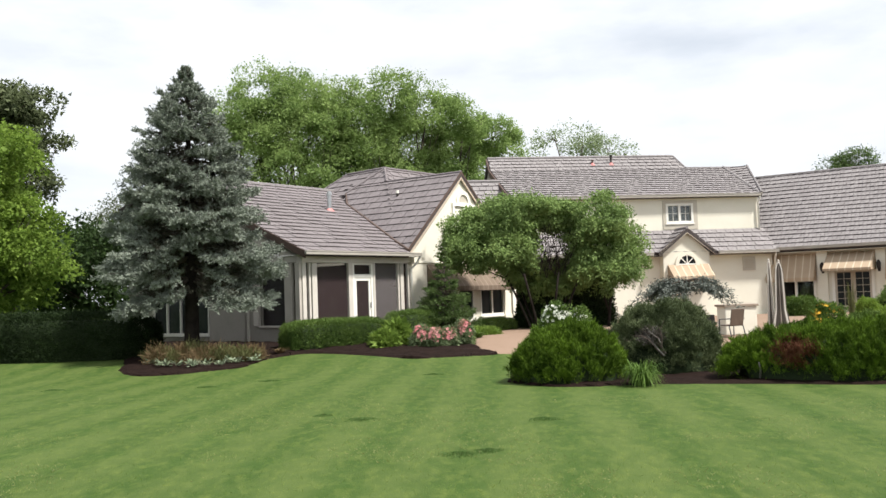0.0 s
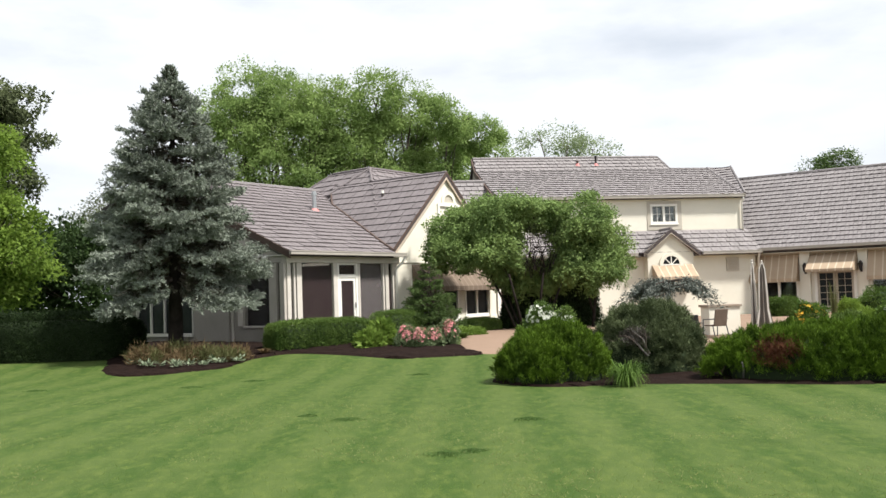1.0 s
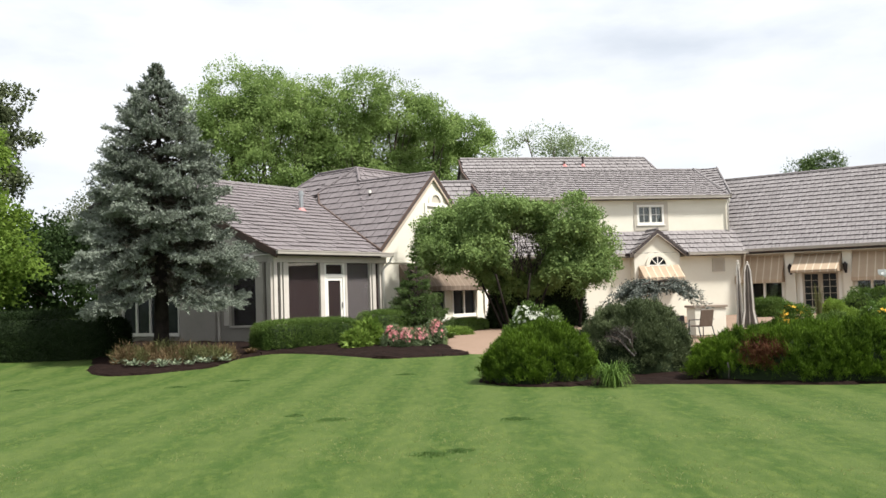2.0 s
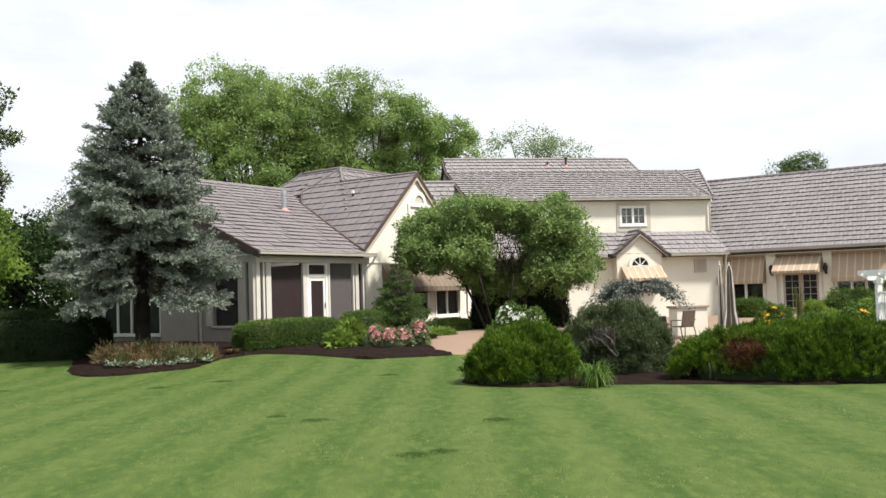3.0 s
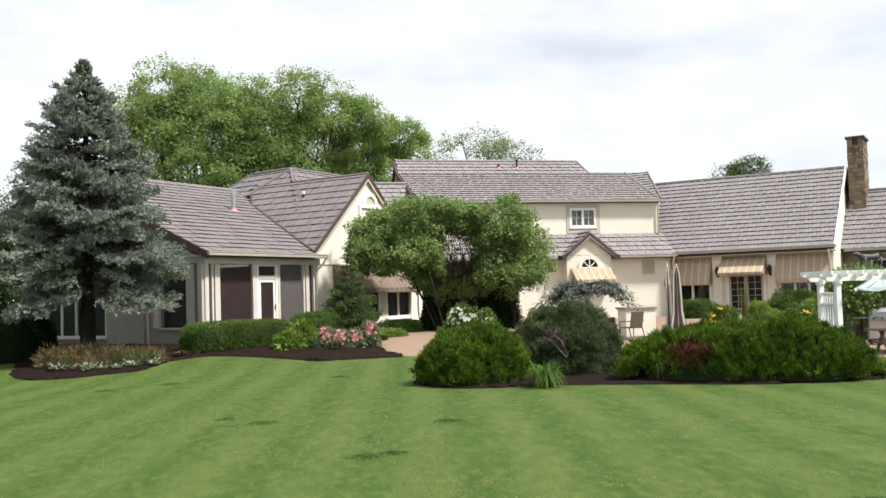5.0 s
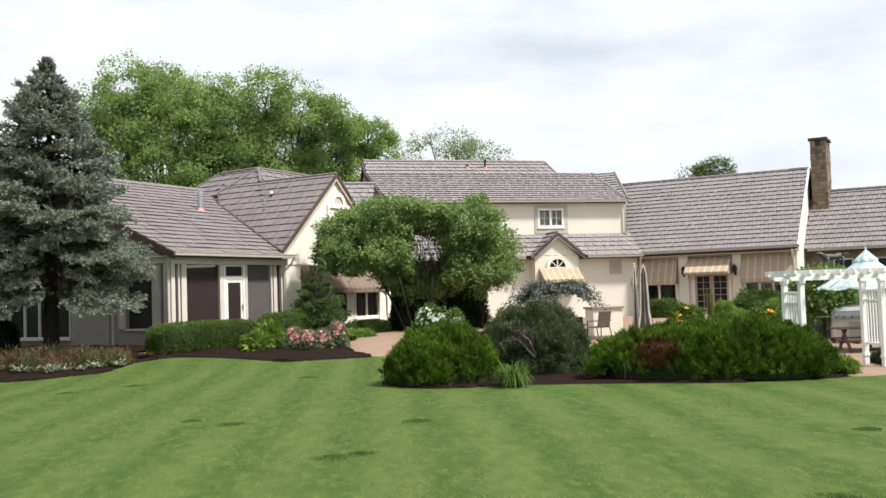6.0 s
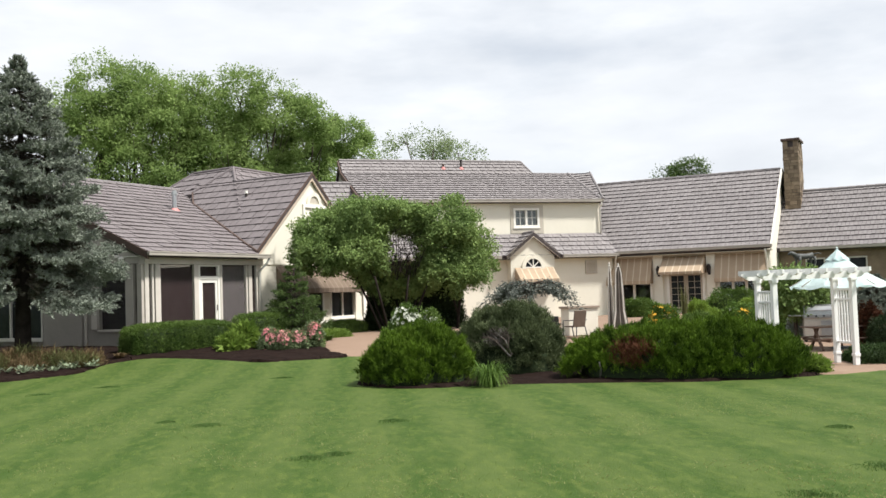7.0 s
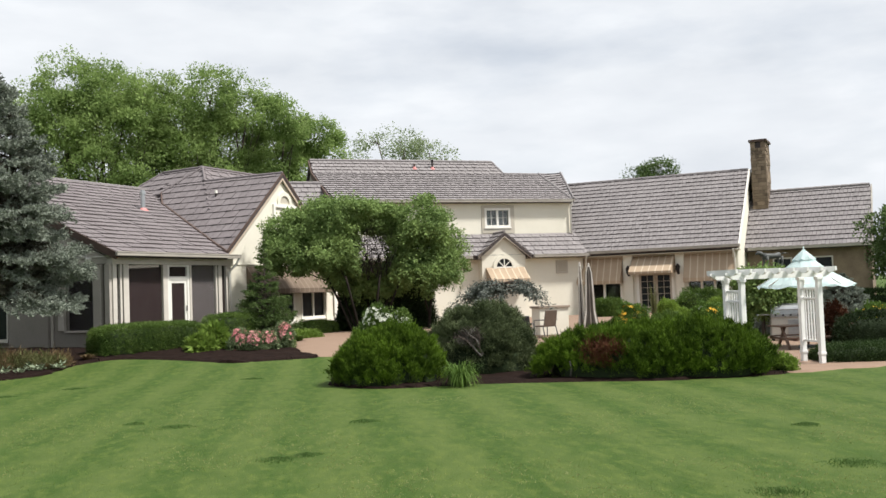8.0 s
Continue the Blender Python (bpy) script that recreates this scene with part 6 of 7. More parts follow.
for i, (x, y, sx, sz, mt, lb) in enumerate(((14.1, 37.2, 0.75, 0.68, L_HEDGE, "rounded green shrub below the window awning"), (16.6, 33.6, 1.2, 1.0, L_HEDGE, "leafy green shrub against the patio wing"), (14.95, 33.2, 0.32, 0.62, L_LIME, "feathery light green shrub on the patio"),
                                            (14.1, 30.0, 0.35, 0.52, L_LIME, "feathery light green shrub on the patio"), (14.9, 29.2, 0.38, 0.92, L_LIME, "yellow-green rounded bush on the patio"), (12.6, 28.0, 0.6, 0.6, L_HEDGE, "low green perennials in the patio bed"))):
    shrub("patio_shrub", (x, y), (sx, 0.5, sz), 5000, mt, lb, seed=40 + i, length=0.07, wob=0.12, spread=0.04, shag=0.9, width=0.45, bumps=0.06)


# ---- flowers and clumps
def blooms(at, size, n, r, seed, low=0.0):
    """Many small five-petalled flowers scattered over a mound."""
    rng = np.random.default_rng(seed)
    P, N = blob_surface(rng, n, size)
    knot = lumps(P, 16.0, seed) > -0.22                      # flowers stand in clusters
    keep = (rng.random(n) < 0.25 + 0.75 * (N[:, 2] > 0.2)) & (rng.random(n) < 0.12 + 0.88 * (P[:, 2] > low * size[2])) & knot
    P = P + np.array([at[0], at[1], float(ground_z(*at))])
    P, N = P[keep], N[keep]
    k = 5
    Pp = np.repeat(P, k, 0)
    Np = np.repeat(N, k, 0)
    a = np.tile(np.arange(k) * 2 * math.pi / k, len(P)) + np.repeat(rng.uniform(0, 6.28, len(P)), k)
    t1 = np.cross(Np, np.array([0.3, 0.2, 0.93]))
    t1 /= np.linalg.norm(t1, axis=1, keepdims=True)
    t2 = np.cross(Np, t1)
    D = t1 * np.cos(a)[:, None] + t2 * np.sin(a)[:, None] + Np * 0.45
    return Pp, D, Np, np.repeat(r * rng.uniform(0.7, 1.3, len(P)), k)


M_PINK = leaf_material("pink_petals", (0.62, 0.16, 0.19), (0.86, 0.46, 0.46), trans=0.25, big=3.0)
M_WHITEP = leaf_material("white_petals", (0.62, 0.66, 0.55), (0.85, 0.85, 0.78), trans=0.25, big=3.0)
M_YELLOW = leaf_material("yellow_petals", (0.80, 0.40, 0.02), (0.88, 0.60, 0.10), trans=0.2, big=3.0)
M_RUSSET = leaf_material("russet_stems", (0.075, 0.052, 0.026), (0.185, 0.130, 0.068), trans=0.2, big=2.0)
L_HOSTA = leaf_material("variegated_leaves", (0.045, 0.085, 0.030), (0.36, 0.41, 0.29), trans=0.25, big=5.0, each=0.7)
L_STRAWY = leaf_material("strawy_leaves", (0.060, 0.072, 0.024), (0.165, 0.170, 0.072), trans=0.3, big=2.0)
L_STRAP = leaf_material("strap_leaves", (0.022, 0.058, 0.010), (0.145, 0.235, 0.046), trans=0.25, big=3.0)


L_ROSE = leaf_material("rose_leaves", (0.075, 0.110, 0.050), (0.225, 0.285, 0.145), trans=0.3, big=3.0)


def flower_bush(name, at, size, leaf, petals, n_flowers, r, label, seed, n_leaf=4000, out=1.04, low=0.0):
    root = shrub(name, at, size, n_leaf, leaf, label, seed=seed, length=0.06, wob=0.12, spread=0.04, shag=0.9, width=0.5, bumps=0.08, category="flowers", core=0.75)
    P, D, N, L = blooms(at, (size[0] * out, size[1] * out, size[2] * out), n_flowers, r, seed, low)
    tagged(cards("petals", P, D, N, L, L * 0.7, petals, root), kind="stuff")
    return root


for i, (x, y, s, h) in enumerate(((-0.70, 26.6, 0.23, 0.50), (-0.30, 26.5, 0.22, 0.44), (0.10, 26.7, 0.22, 0.42), (0.52, 26.9, 0.21, 0.60))):
    flower_bush("rose_bush", (x, y), (s, 0.26, h), L_ROSE, M_PINK, 330, 0.058, "pink flowering rose bush in mulch", 60 + i, n_leaf=1900, out=1.16, low=0.35)
flower_bush("white_flowers", (2.60, 21.9), (0.45, 0.35, 1.30), L_HEDGE, M_WHITEP, 760, 0.046, "white flowering shrub behind the yew", 70, out=1.06, low=0.75)
flower_bush("white_flowers", (3.20, 22.2), (0.26, 0.3, 1.20), L_HEDGE, M_WHITEP, 800, 0.045, "white flowering shrub behind the yew", 71, out=1.06, low=0.6)
flower_bush("white_flowers", (2.28, 23.0), (0.16, 0.2, 0.76), L_HEDGE, M_WHITEP, 160, 0.045, "low white flowering plant by the walk", 72, out=1.06, low=0.4)
flower_bush("yellow_lilies", (10.75, 26.4), (0.55, 0.3, 1.00), L_STRAP, M_YELLOW, 700, 0.042, "yellow day lilies in the patio bed", 73)
flower_bush("yellow_lilies", (11.43, 22.5), (0.40, 0.3, 0.98), L_STRAP, M_YELLOW, 420, 0.040, "yellow day lilies near the arbour", 74)
flower_bush("yellow_lilies", (15.3, 21.4), (0.6, 0.3, 0.90), L_STRAP, M_YELLOW, 170, 0.05, "yellow flowers behind the dark hedge", 75)
flower_bush("white_flowers", (11.5, 23.4), (0.26, 0.25, 1.02), L_STRAP, M_WHITEP, 70, 0.06, "white potted flowers on the patio", 76)
flower_bush("pink_flowers", (11.6, 22.1), (0.35, 0.25, 0.80), L_STRAP, M_PINK, 40, 0.05, "pink flowers in the patio bed", 77)


def strap_clump(name, at, r, h, n, leaf, label, seed, width=0.022, category="day lily", lean=0.9, foot=0.06):
    """A fountain of long arching leaves, each of three joined blades."""
    rng = np.random.default_rng(seed)
    x, y = at
    z0 = float(ground_z(x, y))
    root = thing(name, (x, y, z0), label, category)
    vs, fs = [], []
    for _ in range(n):
        a = rng.uniform(0, 6.283)
        out = rng.uniform(0.15, 1.0) ** (0.75 if lean > 1.2 else 1.0) * r
        hh = h * rng.uniform(0.5, 1.12)
        b = np.array([x + math.cos(a) * foot * rng.random(), y + math.sin(a) * foot * rng.random(), z0])
        dirv = np.array([math.cos(a), math.sin(a), 0])
        sd = np.array([-math.sin(a), math.cos(a), 0]) * width * 0.5
        bend = lean * (rng.uniform(0.75, 1.25) if lean > 1.2 else 1.0)
        for k, t in enumerate((0, 0.3, 0.6, 0.85, 1.0)):
            p = b + dirv * out * t ** (0.9 if lean > 1.2 else 1.3) + np.array([0, 0, hh * (1.9 * t - bend * 1.15 * t * t)])
            w = sd * (1.0, 1.1, 0.9, 0.5, 0.05)[k]
            i = len(vs)
            vs += [tuple(p - w), tuple(p + w)]
            if k:
                fs.append((i - 2, i - 1, i + 1, i))
    me = bpy.data.meshes.new("blades")
    me.from_pydata(vs, [], fs)
    tagged(finish("foliage", me, leaf, root), kind="stuff")
    return root


strap_clump("day_lily", (3.47, 16.75), 0.42, 0.66, 420, L_STRAP, "arching bright green day lily clump between the yews", 80, width=0.013, lean=1.5, foot=0.13)
pr = np.random.default_rng(88)
for i in range(12):
    h = pr.uniform(0.16, 0.42)
    shrub("perennial", (-7.75 + 0.235 * i + pr.uniform(-0.12, 0.12), 24.85 + pr.uniform(-0.3, 0.45)), (pr.uniform(0.2, 0.36), 0.28, h), 420, M_RUSSET if i % 2 else L_STRAWY, "russet and green feathery perennial below the spruce", seed=90 + i, length=0.14, width=0.12, shag=1.3, up=1.0, spread=0.07, bumps=0.10, core=0.45, category="perennial", group="perennials below the spruce", wob=0.2)
for i in range(11):
    f = (i + pr.uniform(-0.35, 0.35)) / 10
    x = -7.70 + 2.65 * f + pr.uniform(-0.06, 0.06)
    y = 24.45 - 0.80 * math.sin(min(max(f, 0.02), 0.98) * 3.14) ** 0.8 + pr.uniform(-0.05, 0.35)
    rng = np.random.default_rng(120 + i)
    root = thing("hosta", (x, y, float(ground_z(x, y))), "small variegated hosta in dark mulch", "hosta", "hostas below the spruce")
    n = int(pr.uniform(26, 48))
    a = rng.uniform(0, 6.283, n)
    D = np.stack([np.cos(a), np.sin(a), rng.uniform(0.1, 1.1, n)], 1)
    P = np.stack([np.full(n, x), np.full(n, y), np.full(n, float(ground_z(x, y)) + 0.06)], 1) + D * rng.uniform(0.02, 0.12, n)[:, None]
    cards("foliage", P, D, np.stack([np.zeros(n), np.zeros(n), np.ones(n)], 1) + unit(rng, n) * 0.3, rng.uniform(0.11, 0.20, n) * (0.85 + 0.35 * math.sin(i * 4.1)), rng.uniform(0.05, 0.09, n), L_HOSTA, root)["kind"] = "stuff"
for i, (x, y) in enumerate(((-4.6, 25.9), (-5.3, 24.6), (1.0, 28.6))):
    strap_clump("ground_cover", (x, y), 0.3, 0.2, 120, L_HEDGE if i == 2 else M_RUSSET, "low green and russet ground cover", 140 + i, width=0.03, category="perennial")
shrub("ground_cover", (1.1, 30.2), (0.6, 0.55, 0.16), 2600, L_BUSH, "low bright green ground cover beside the walk", seed=155, length=0.06, wob=0.15, spread=0.04, shag=0.9, width=0.5, bumps=0.03, category="perennial")
strap_clump("tall_grass_plant", (13.45, 31.0), 0.25, 1.35, 45, L_STRAWY, "tall pale feathery grass before the french door", 150, width=0.022, category="perennial", lean=0.75)


def weeping_spruce():
    """A small grafted blue conifer: bent stem, nearly flat irregular head with drooping tips."""
    rng = np.random.default_rng(55)
    x, y = 5.88, 22.9
    z0 = float(ground_z(x, y))
    root = thing("weeping_blue_conifer", (x, y, z0), "low weeping blue-grey conifer with a spreading head", "conifer")
    bm = bmesh.new()
    tube(bm, [(x, y, z0 - 0.1), (x + 0.05, y, z0 + 0.8), (x - 0.03, y, z0 + 1.5), (x + 0.05, y, z0 + 1.75)], [0.07, 0.055, 0.045, 0.03], 8)
    part("trunk", bm, M_BARK, root, smooth=True)
    bm = bmesh.new()
    Ps, Ds = [], []
    for i in range(24):
        a = rng.uniform(0, 6.283)
        ln = rng.uniform(0.5, 1.35) * (1.10 if math.cos(a) > 0.2 else 1.05)
        t = np.linspace(0, 1, 5)
        zz = z0 + 1.72 + rng.uniform(-0.12, 0.18) + 0.10 * np.sin(t * 3) - 0.46 * t ** 2.4 * rng.uniform(0.0, 1.2)
        path = np.stack([x + np.cos(a) * ln * t, y + np.sin(a) * ln * t * 0.8, zz], 1)
        tube(bm, list(path), [0.02, 0.016, 0.012, 0.008, 0.004], 4)
        k = 58
        tt = 0.15 + 0.85 * rng.random(k) ** 0.8
        P = np.stack([np.interp(tt, t, path[:, q]) for q in range(3)], 1) + rng.normal(size=(k, 3)) * np.array([0.05, 0.05, 0.03]) - np.array([0, 0, 0.10]) * rng.random(k)[:, None] ** 2
        Ps.append(P)
        Ds.append(np.array([math.cos(a), math.sin(a), -0.35]) + rng.normal(size=(k, 3)) * 0.55)
    part("branchwork", bm, M_BARK, root, smooth=True)
    P, D = np.concatenate(Ps), np.concatenate(Ds)
    n = len(P)
    P, D, N, L = twig_clusters(rng, P, D, unit(rng, n) + np.array([0, 0, 1.0]), np.full(n, 0.085), 6, 0.04)
    cards("foliage", P, D, N, L, L * 0.35, L_WEEP, root)


weeping_spruce()


# bare stems inside the dark shrub
def bare_stems():
    rng = np.random.default_rng(66)
    root = bpy.data.objects["juniper"]
    foot = np.array([4.28, 18.50, 0.42])
    for i in range(6):
        bm = bmesh.new()
        b = foot + np.array([-0.08 - 0.11 * i + rng.uniform(-0.05, 0.05), -0.02 + 0.05 * i, 0.52 - 0.05 * i + rng.uniform(-0.05, 0.05)])
        path = limb_path(rng, foot + unit(rng, 1)[0] * 0.03, b, sag=-0.9, n=6)
        path = [p + rng.normal(size=3) * 0.018 for p in path]
        tube(bm, path, [0.016, 0.014, 0.012, 0.010, 0.008, 0.004], 6)
        for _ in range(4):
            q = path[rng.integers(2, 6)]
            tube(bm, limb_path(rng, q, q + np.array([rng.uniform(-0.2, 0.12), -0.02, rng.uniform(0.02, 0.2)]), n=4), [0.007, 0.006, 0.004, 0.002], 4)
        part("bare_stem", bm, M_PALEBARK if i % 3 == 1 else M_BARK, root, "bare grey stem", smooth=True)


bare_stems()


def yew_stems():
    """Bare leaning stems that show under the open side of the long yew."""
    rng = np.random.default_rng(67)
    root = bpy.data.objects["long_yew"]
    m = Matrix.LocRotScale((7.28, 16.85, 0), Euler((0, 0, radians(-22))), None)
    for i in range(8):
        bm = bmesh.new()
        a = Vector((-1.55 + 0.15 * i + rng.uniform(-0.05, 0.05), -0.55 + rng.uniform(-0.1, 0.1), 0.02))
        b = a + Vector((rng.uniform(-0.25, 0.25), -0.22, rng.uniform(0.30, 0.42)))
        tube(bm, [m @ a, m @ a.lerp(b, 0.5) + Vector((0.02, 0, 0.03)), m @ b], [0.022, 0.017, 0.010], 6)
        part("bare_stem", bm, M_PALEBARK if i % 3 == 0 else M_BARK, root, "bare grey-brown stem", smooth=True)


yew_stems()


# ---------------------------------------------------------------- garden furniture
M_WHITE = material("white_vinyl", (0.76, 0.76, 0.74), (0.84, 0.84, 0.82), rough=0.45, scale=2.0, fine=0.3)
M_SLAB = material("tan_stone_slab", (0.25, 0.20, 0.155), (0.32, 0.265, 0.21), rough=0.6, scale=3.0, bump=0.1)
M_TEAL = material("pale_teal_canvas", (0.66, 0.79, 0.79), (0.76, 0.87, 0.86), rough=0.8, scale=3.0, bump=0.1)
M_STEEL = material("brushed_steel", (0.30, 0.31, 0.32), (0.42, 0.43, 0.44), rough=0.42, metal=0.9, scale=4.0)
M_CHARCOAL = material("charcoal_metal", (0.025, 0.027, 0.032), (0.045, 0.048, 0.055), rough=0.5)
M_SLING = material("tan_sling_fabric", (0.095, 0.070, 0.054), (0.14, 0.105, 0.080), rough=0.85, scale=5.0)
M_STRIPE_CLOTH = material("grey_umbrella_cloth", (0.105, 0.090, 0.078), (0.19, 0.165, 0.142), rough=0.9, scale=3.0)
M_PALECLOTH = material("pale_umbrella_cloth", (0.42, 0.39, 0.35), (0.52, 0.49, 0.44), rough=0.9, scale=3.0)
M_TABLE = material("weathered_brown_wood", (0.12, 0.075, 0.055), (0.21, 0.135, 0.10), rough=0.6, scale=4.0, stretch=(1, 6, 1))
M_BRONZE = material("dull_bronze", (0.055, 0.058, 0.058), (0.10, 0.105, 0.10), rough=0.55, scale=4.0)


def sub(parent, name, lo, hi, mat, bevel=0.008, label=""):
    bm = bmesh.new()
    box(bm, lo, hi, None, bevel)
    return part(name, bm, mat, parent, label)


def arbour():
    root = thing("garden_arbour", (10.06, 17.3, 0.03), "white vinyl garden arbour with slatted side panels", "arbour")
    for x in (9.23, 10.90):
        for y in (16.98, 17.63):
            p = sub(root, "post", (x - 0.05, y - 0.05, 0.03), (x + 0.05, y + 0.05, 1.755), M_WHITE)
            sub(p, "plinth", (x - 0.062, y - 0.062, 0.20), (x + 0.062, y + 0.062, 0.26), M_WHITE)
            sub(p, "capital", (x - 0.066, y - 0.066, 1.695), (x + 0.066, y + 0.066, 1.755), M_WHITE)
        for z in (0.44, 1.30, 1.50):
            sub(root, "rail", (x - 0.02, 17.03, z), (x + 0.02, 17.58, z + 0.045), M_WHITE)
        for i in range(5):
            yy = 17.09 + 0.096 * i
            sub(root, "slat", (x - 0.013, yy, 0.48), (x + 0.013, yy + 0.035, 1.50), M_WHITE, 0.004)
    for y in (16.98, 17.63):
        bm = bmesh.new()
        plate(bm, [(8.88, y - 0.03, 1.895), (8.88, y - 0.03, 1.855), (8.98, y - 0.03, 1.795), (9.04, y - 0.03, 1.755), (11.05, y - 0.03, 1.755), (11.12, y - 0.03, 1.795), (11.22, y - 0.03, 1.855), (11.22, y - 0.03, 1.895)], 0.06)
        part("beam", bm, M_WHITE, root)
    for i in range(8):
        x = 8.99 + 0.304 * i
        bm = bmesh.new()
        vs = [(16.70, 1.895), (16.70, 1.875), (16.80, 1.835), (17.81, 1.835), (17.91, 1.875), (17.91, 1.895), (17.91, 1.955), (16.70, 1.955)]
        a = [bm.verts.new((x - 0.022, q[0], q[1])) for q in vs]
        b = [bm.verts.new((x + 0.022, q[0], q[1])) for q in vs]
        bm.faces.new(a)
        bm.faces.new(b[::-1])
        for k in range(8):
            bm.faces.new((a[k], b[k], b[(k + 1) % 8], a[(k + 1) % 8]))
        part("rafter", bm, M_WHITE, root)


arbour()


def lathe(bm, prof, cx, cy, sides=16, scallop=0.0):
    rings = []
    for r, z in prof:
        rings.append([bm.verts.new((cx + r * (1 - scallop * (k % 2)) * math.cos(2 * math.pi * k / sides), cy + r * (1 - scallop * (k % 2)) * math.sin(2 * math.pi * k / sides), z)) for k in range(sides)])
    for a, b in zip(rings, rings[1:]):
        for k in range(sides):
            bm.faces.new((a[k], a[(k + 1) % sides], b[(k + 1) % sides], b[k]))
    return bm


def open_umbrella():
    x, y, z0 = 13.12, 21.0, 0.03
    root = thing("patio_umbrella", (x, y, z0), "open pale teal patio umbrella with a tiered top", "umbrella")
    bm = bmesh.new()
    tube(bm, [(x, y, z0), (x, y, 2.45)], [0.025, 0.02], 10)
    part("pole", bm, M_WOOD, root, smooth=True)

    def cloth(name, rings, sag):
        """Panels between eight ribs, each with a hanging curved hem."""
        bm = bmesh.new()
        n = 48
        loops = []
        for q, (r, z) in enumerate(rings):
            loop = []
            for k in range(n):
                a = 2 * math.pi * k / n + 0.2
                h = (a * 8 / (2 * math.pi)) % 1.0
                flat = math.cos(math.pi / 8) / math.cos((h - 0.5) * math.pi / 4)
                f = q / (len(rings) - 1)
                loop.append(bm.verts.new((x + r * flat * math.cos(a), y + r * flat * math.sin(a), z - sag * f ** 4 * math.sin(h * math.pi))))
            loops.append(loop)
        for p_, q_ in zip(loops, loops[1:]):
            for k in range(n):
                bm.faces.new((p_[k], p_[(k + 1) % n], q_[(k + 1) % n], q_[k]))
        bmesh.ops.solidify(bm, geom=bm.faces[:], thickness=0.006)
        return part(name, bm, M_TEAL, root)
    cloth("canopy", [(0.16, 2.26), (0.34, 2.10), (0.60, 1.90), (0.90, 1.73), (1.10, 1.63), (1.19, 1.59)], 0.10)
    cloth("vent_cap", [(0.012, 2.46), (0.09, 2.38), (0.19, 2.30), (0.29, 2.22)], 0.06)
    bm = bmesh.new()
    lathe(bm, [(0.0, 2.52), (0.02, 2.51), (0.02, 2.48), (0.01, 2.45)], x, y, 8)
    part("finial", bm, M_TEAL, root)
    for i in range(8):
        a = i * math.pi / 4 + 0.2
        bm = bmesh.new()
        tube(bm, [(x, y, 2.14), (x + 1.13 * math.cos(a), y + 1.13 * math.sin(a), 1.575)], [0.01, 0.008], 5)
        part("rib", bm, M_WOOD, root)
    bm = bmesh.new()
    lathe(bm, [(0.0, z0 + 0.07), (0.22, z0 + 0.06), (0.26, z0)], x, y, 12)
    part("base", bm, M_CHARCOAL, root)


open_umbrella()


def picnic_table():
    """A low plank table with a bench on either side, on crossed legs."""
    x, y, z0 = 13.22, 21.0, 0.03
    root = thing("picnic_table", (x, y, z0), "weathered brown plank picnic table with fixed benches", "table")
    m = Matrix.LocRotScale((x, y, z0), Euler((0, 0, radians(-6))), None)

    def piece(name, lo, hi, t=None):
        bm = bmesh.new()
        box(bm, lo, hi, m @ t if t is not None else m, 0.006)
        part(name, bm, M_TABLE, root)
    for i in range(5):
        if i == 2:                                   # the pole passes through the middle plank
            piece("tabletop_plank", (-0.98, -0.055, 0.535), (-0.135, 0.055, 0.57))
            piece("tabletop_plank", (-0.065, -0.055, 0.535), (0.98, 0.055, 0.57))
        else:
            piece("tabletop_plank", (-0.98, -0.315 + 0.13 * i, 0.535), (0.98, -0.205 + 0.13 * i, 0.57))
    for sy in (-1, 1):
        for d in (0.0, 0.13):
            piece("bench_plank", (-0.95, sy * (0.56 + d) - 0.055, 0.27), (0.95, sy * (0.56 + d) + 0.055, 0.30))
    for ex in (-0.72, 0.72):
        piece("crossbar", (ex - 0.025, -0.74, 0.21), (ex + 0.025, 0.74, 0.268))
        for sy in (-1, 1):
            t = Matrix.Translation((ex + 0.052 * (1 if sy > 0 else -1), 0, 0)) @ Matrix.Rotation(sy * radians(38), 4, "X")
            piece("leg", (-0.024, -0.035, -0.02), (0.024, 0.035, 0.66), Matrix.Translation((0, sy * 0.42, 0.02)) @ t)


picnic_table()


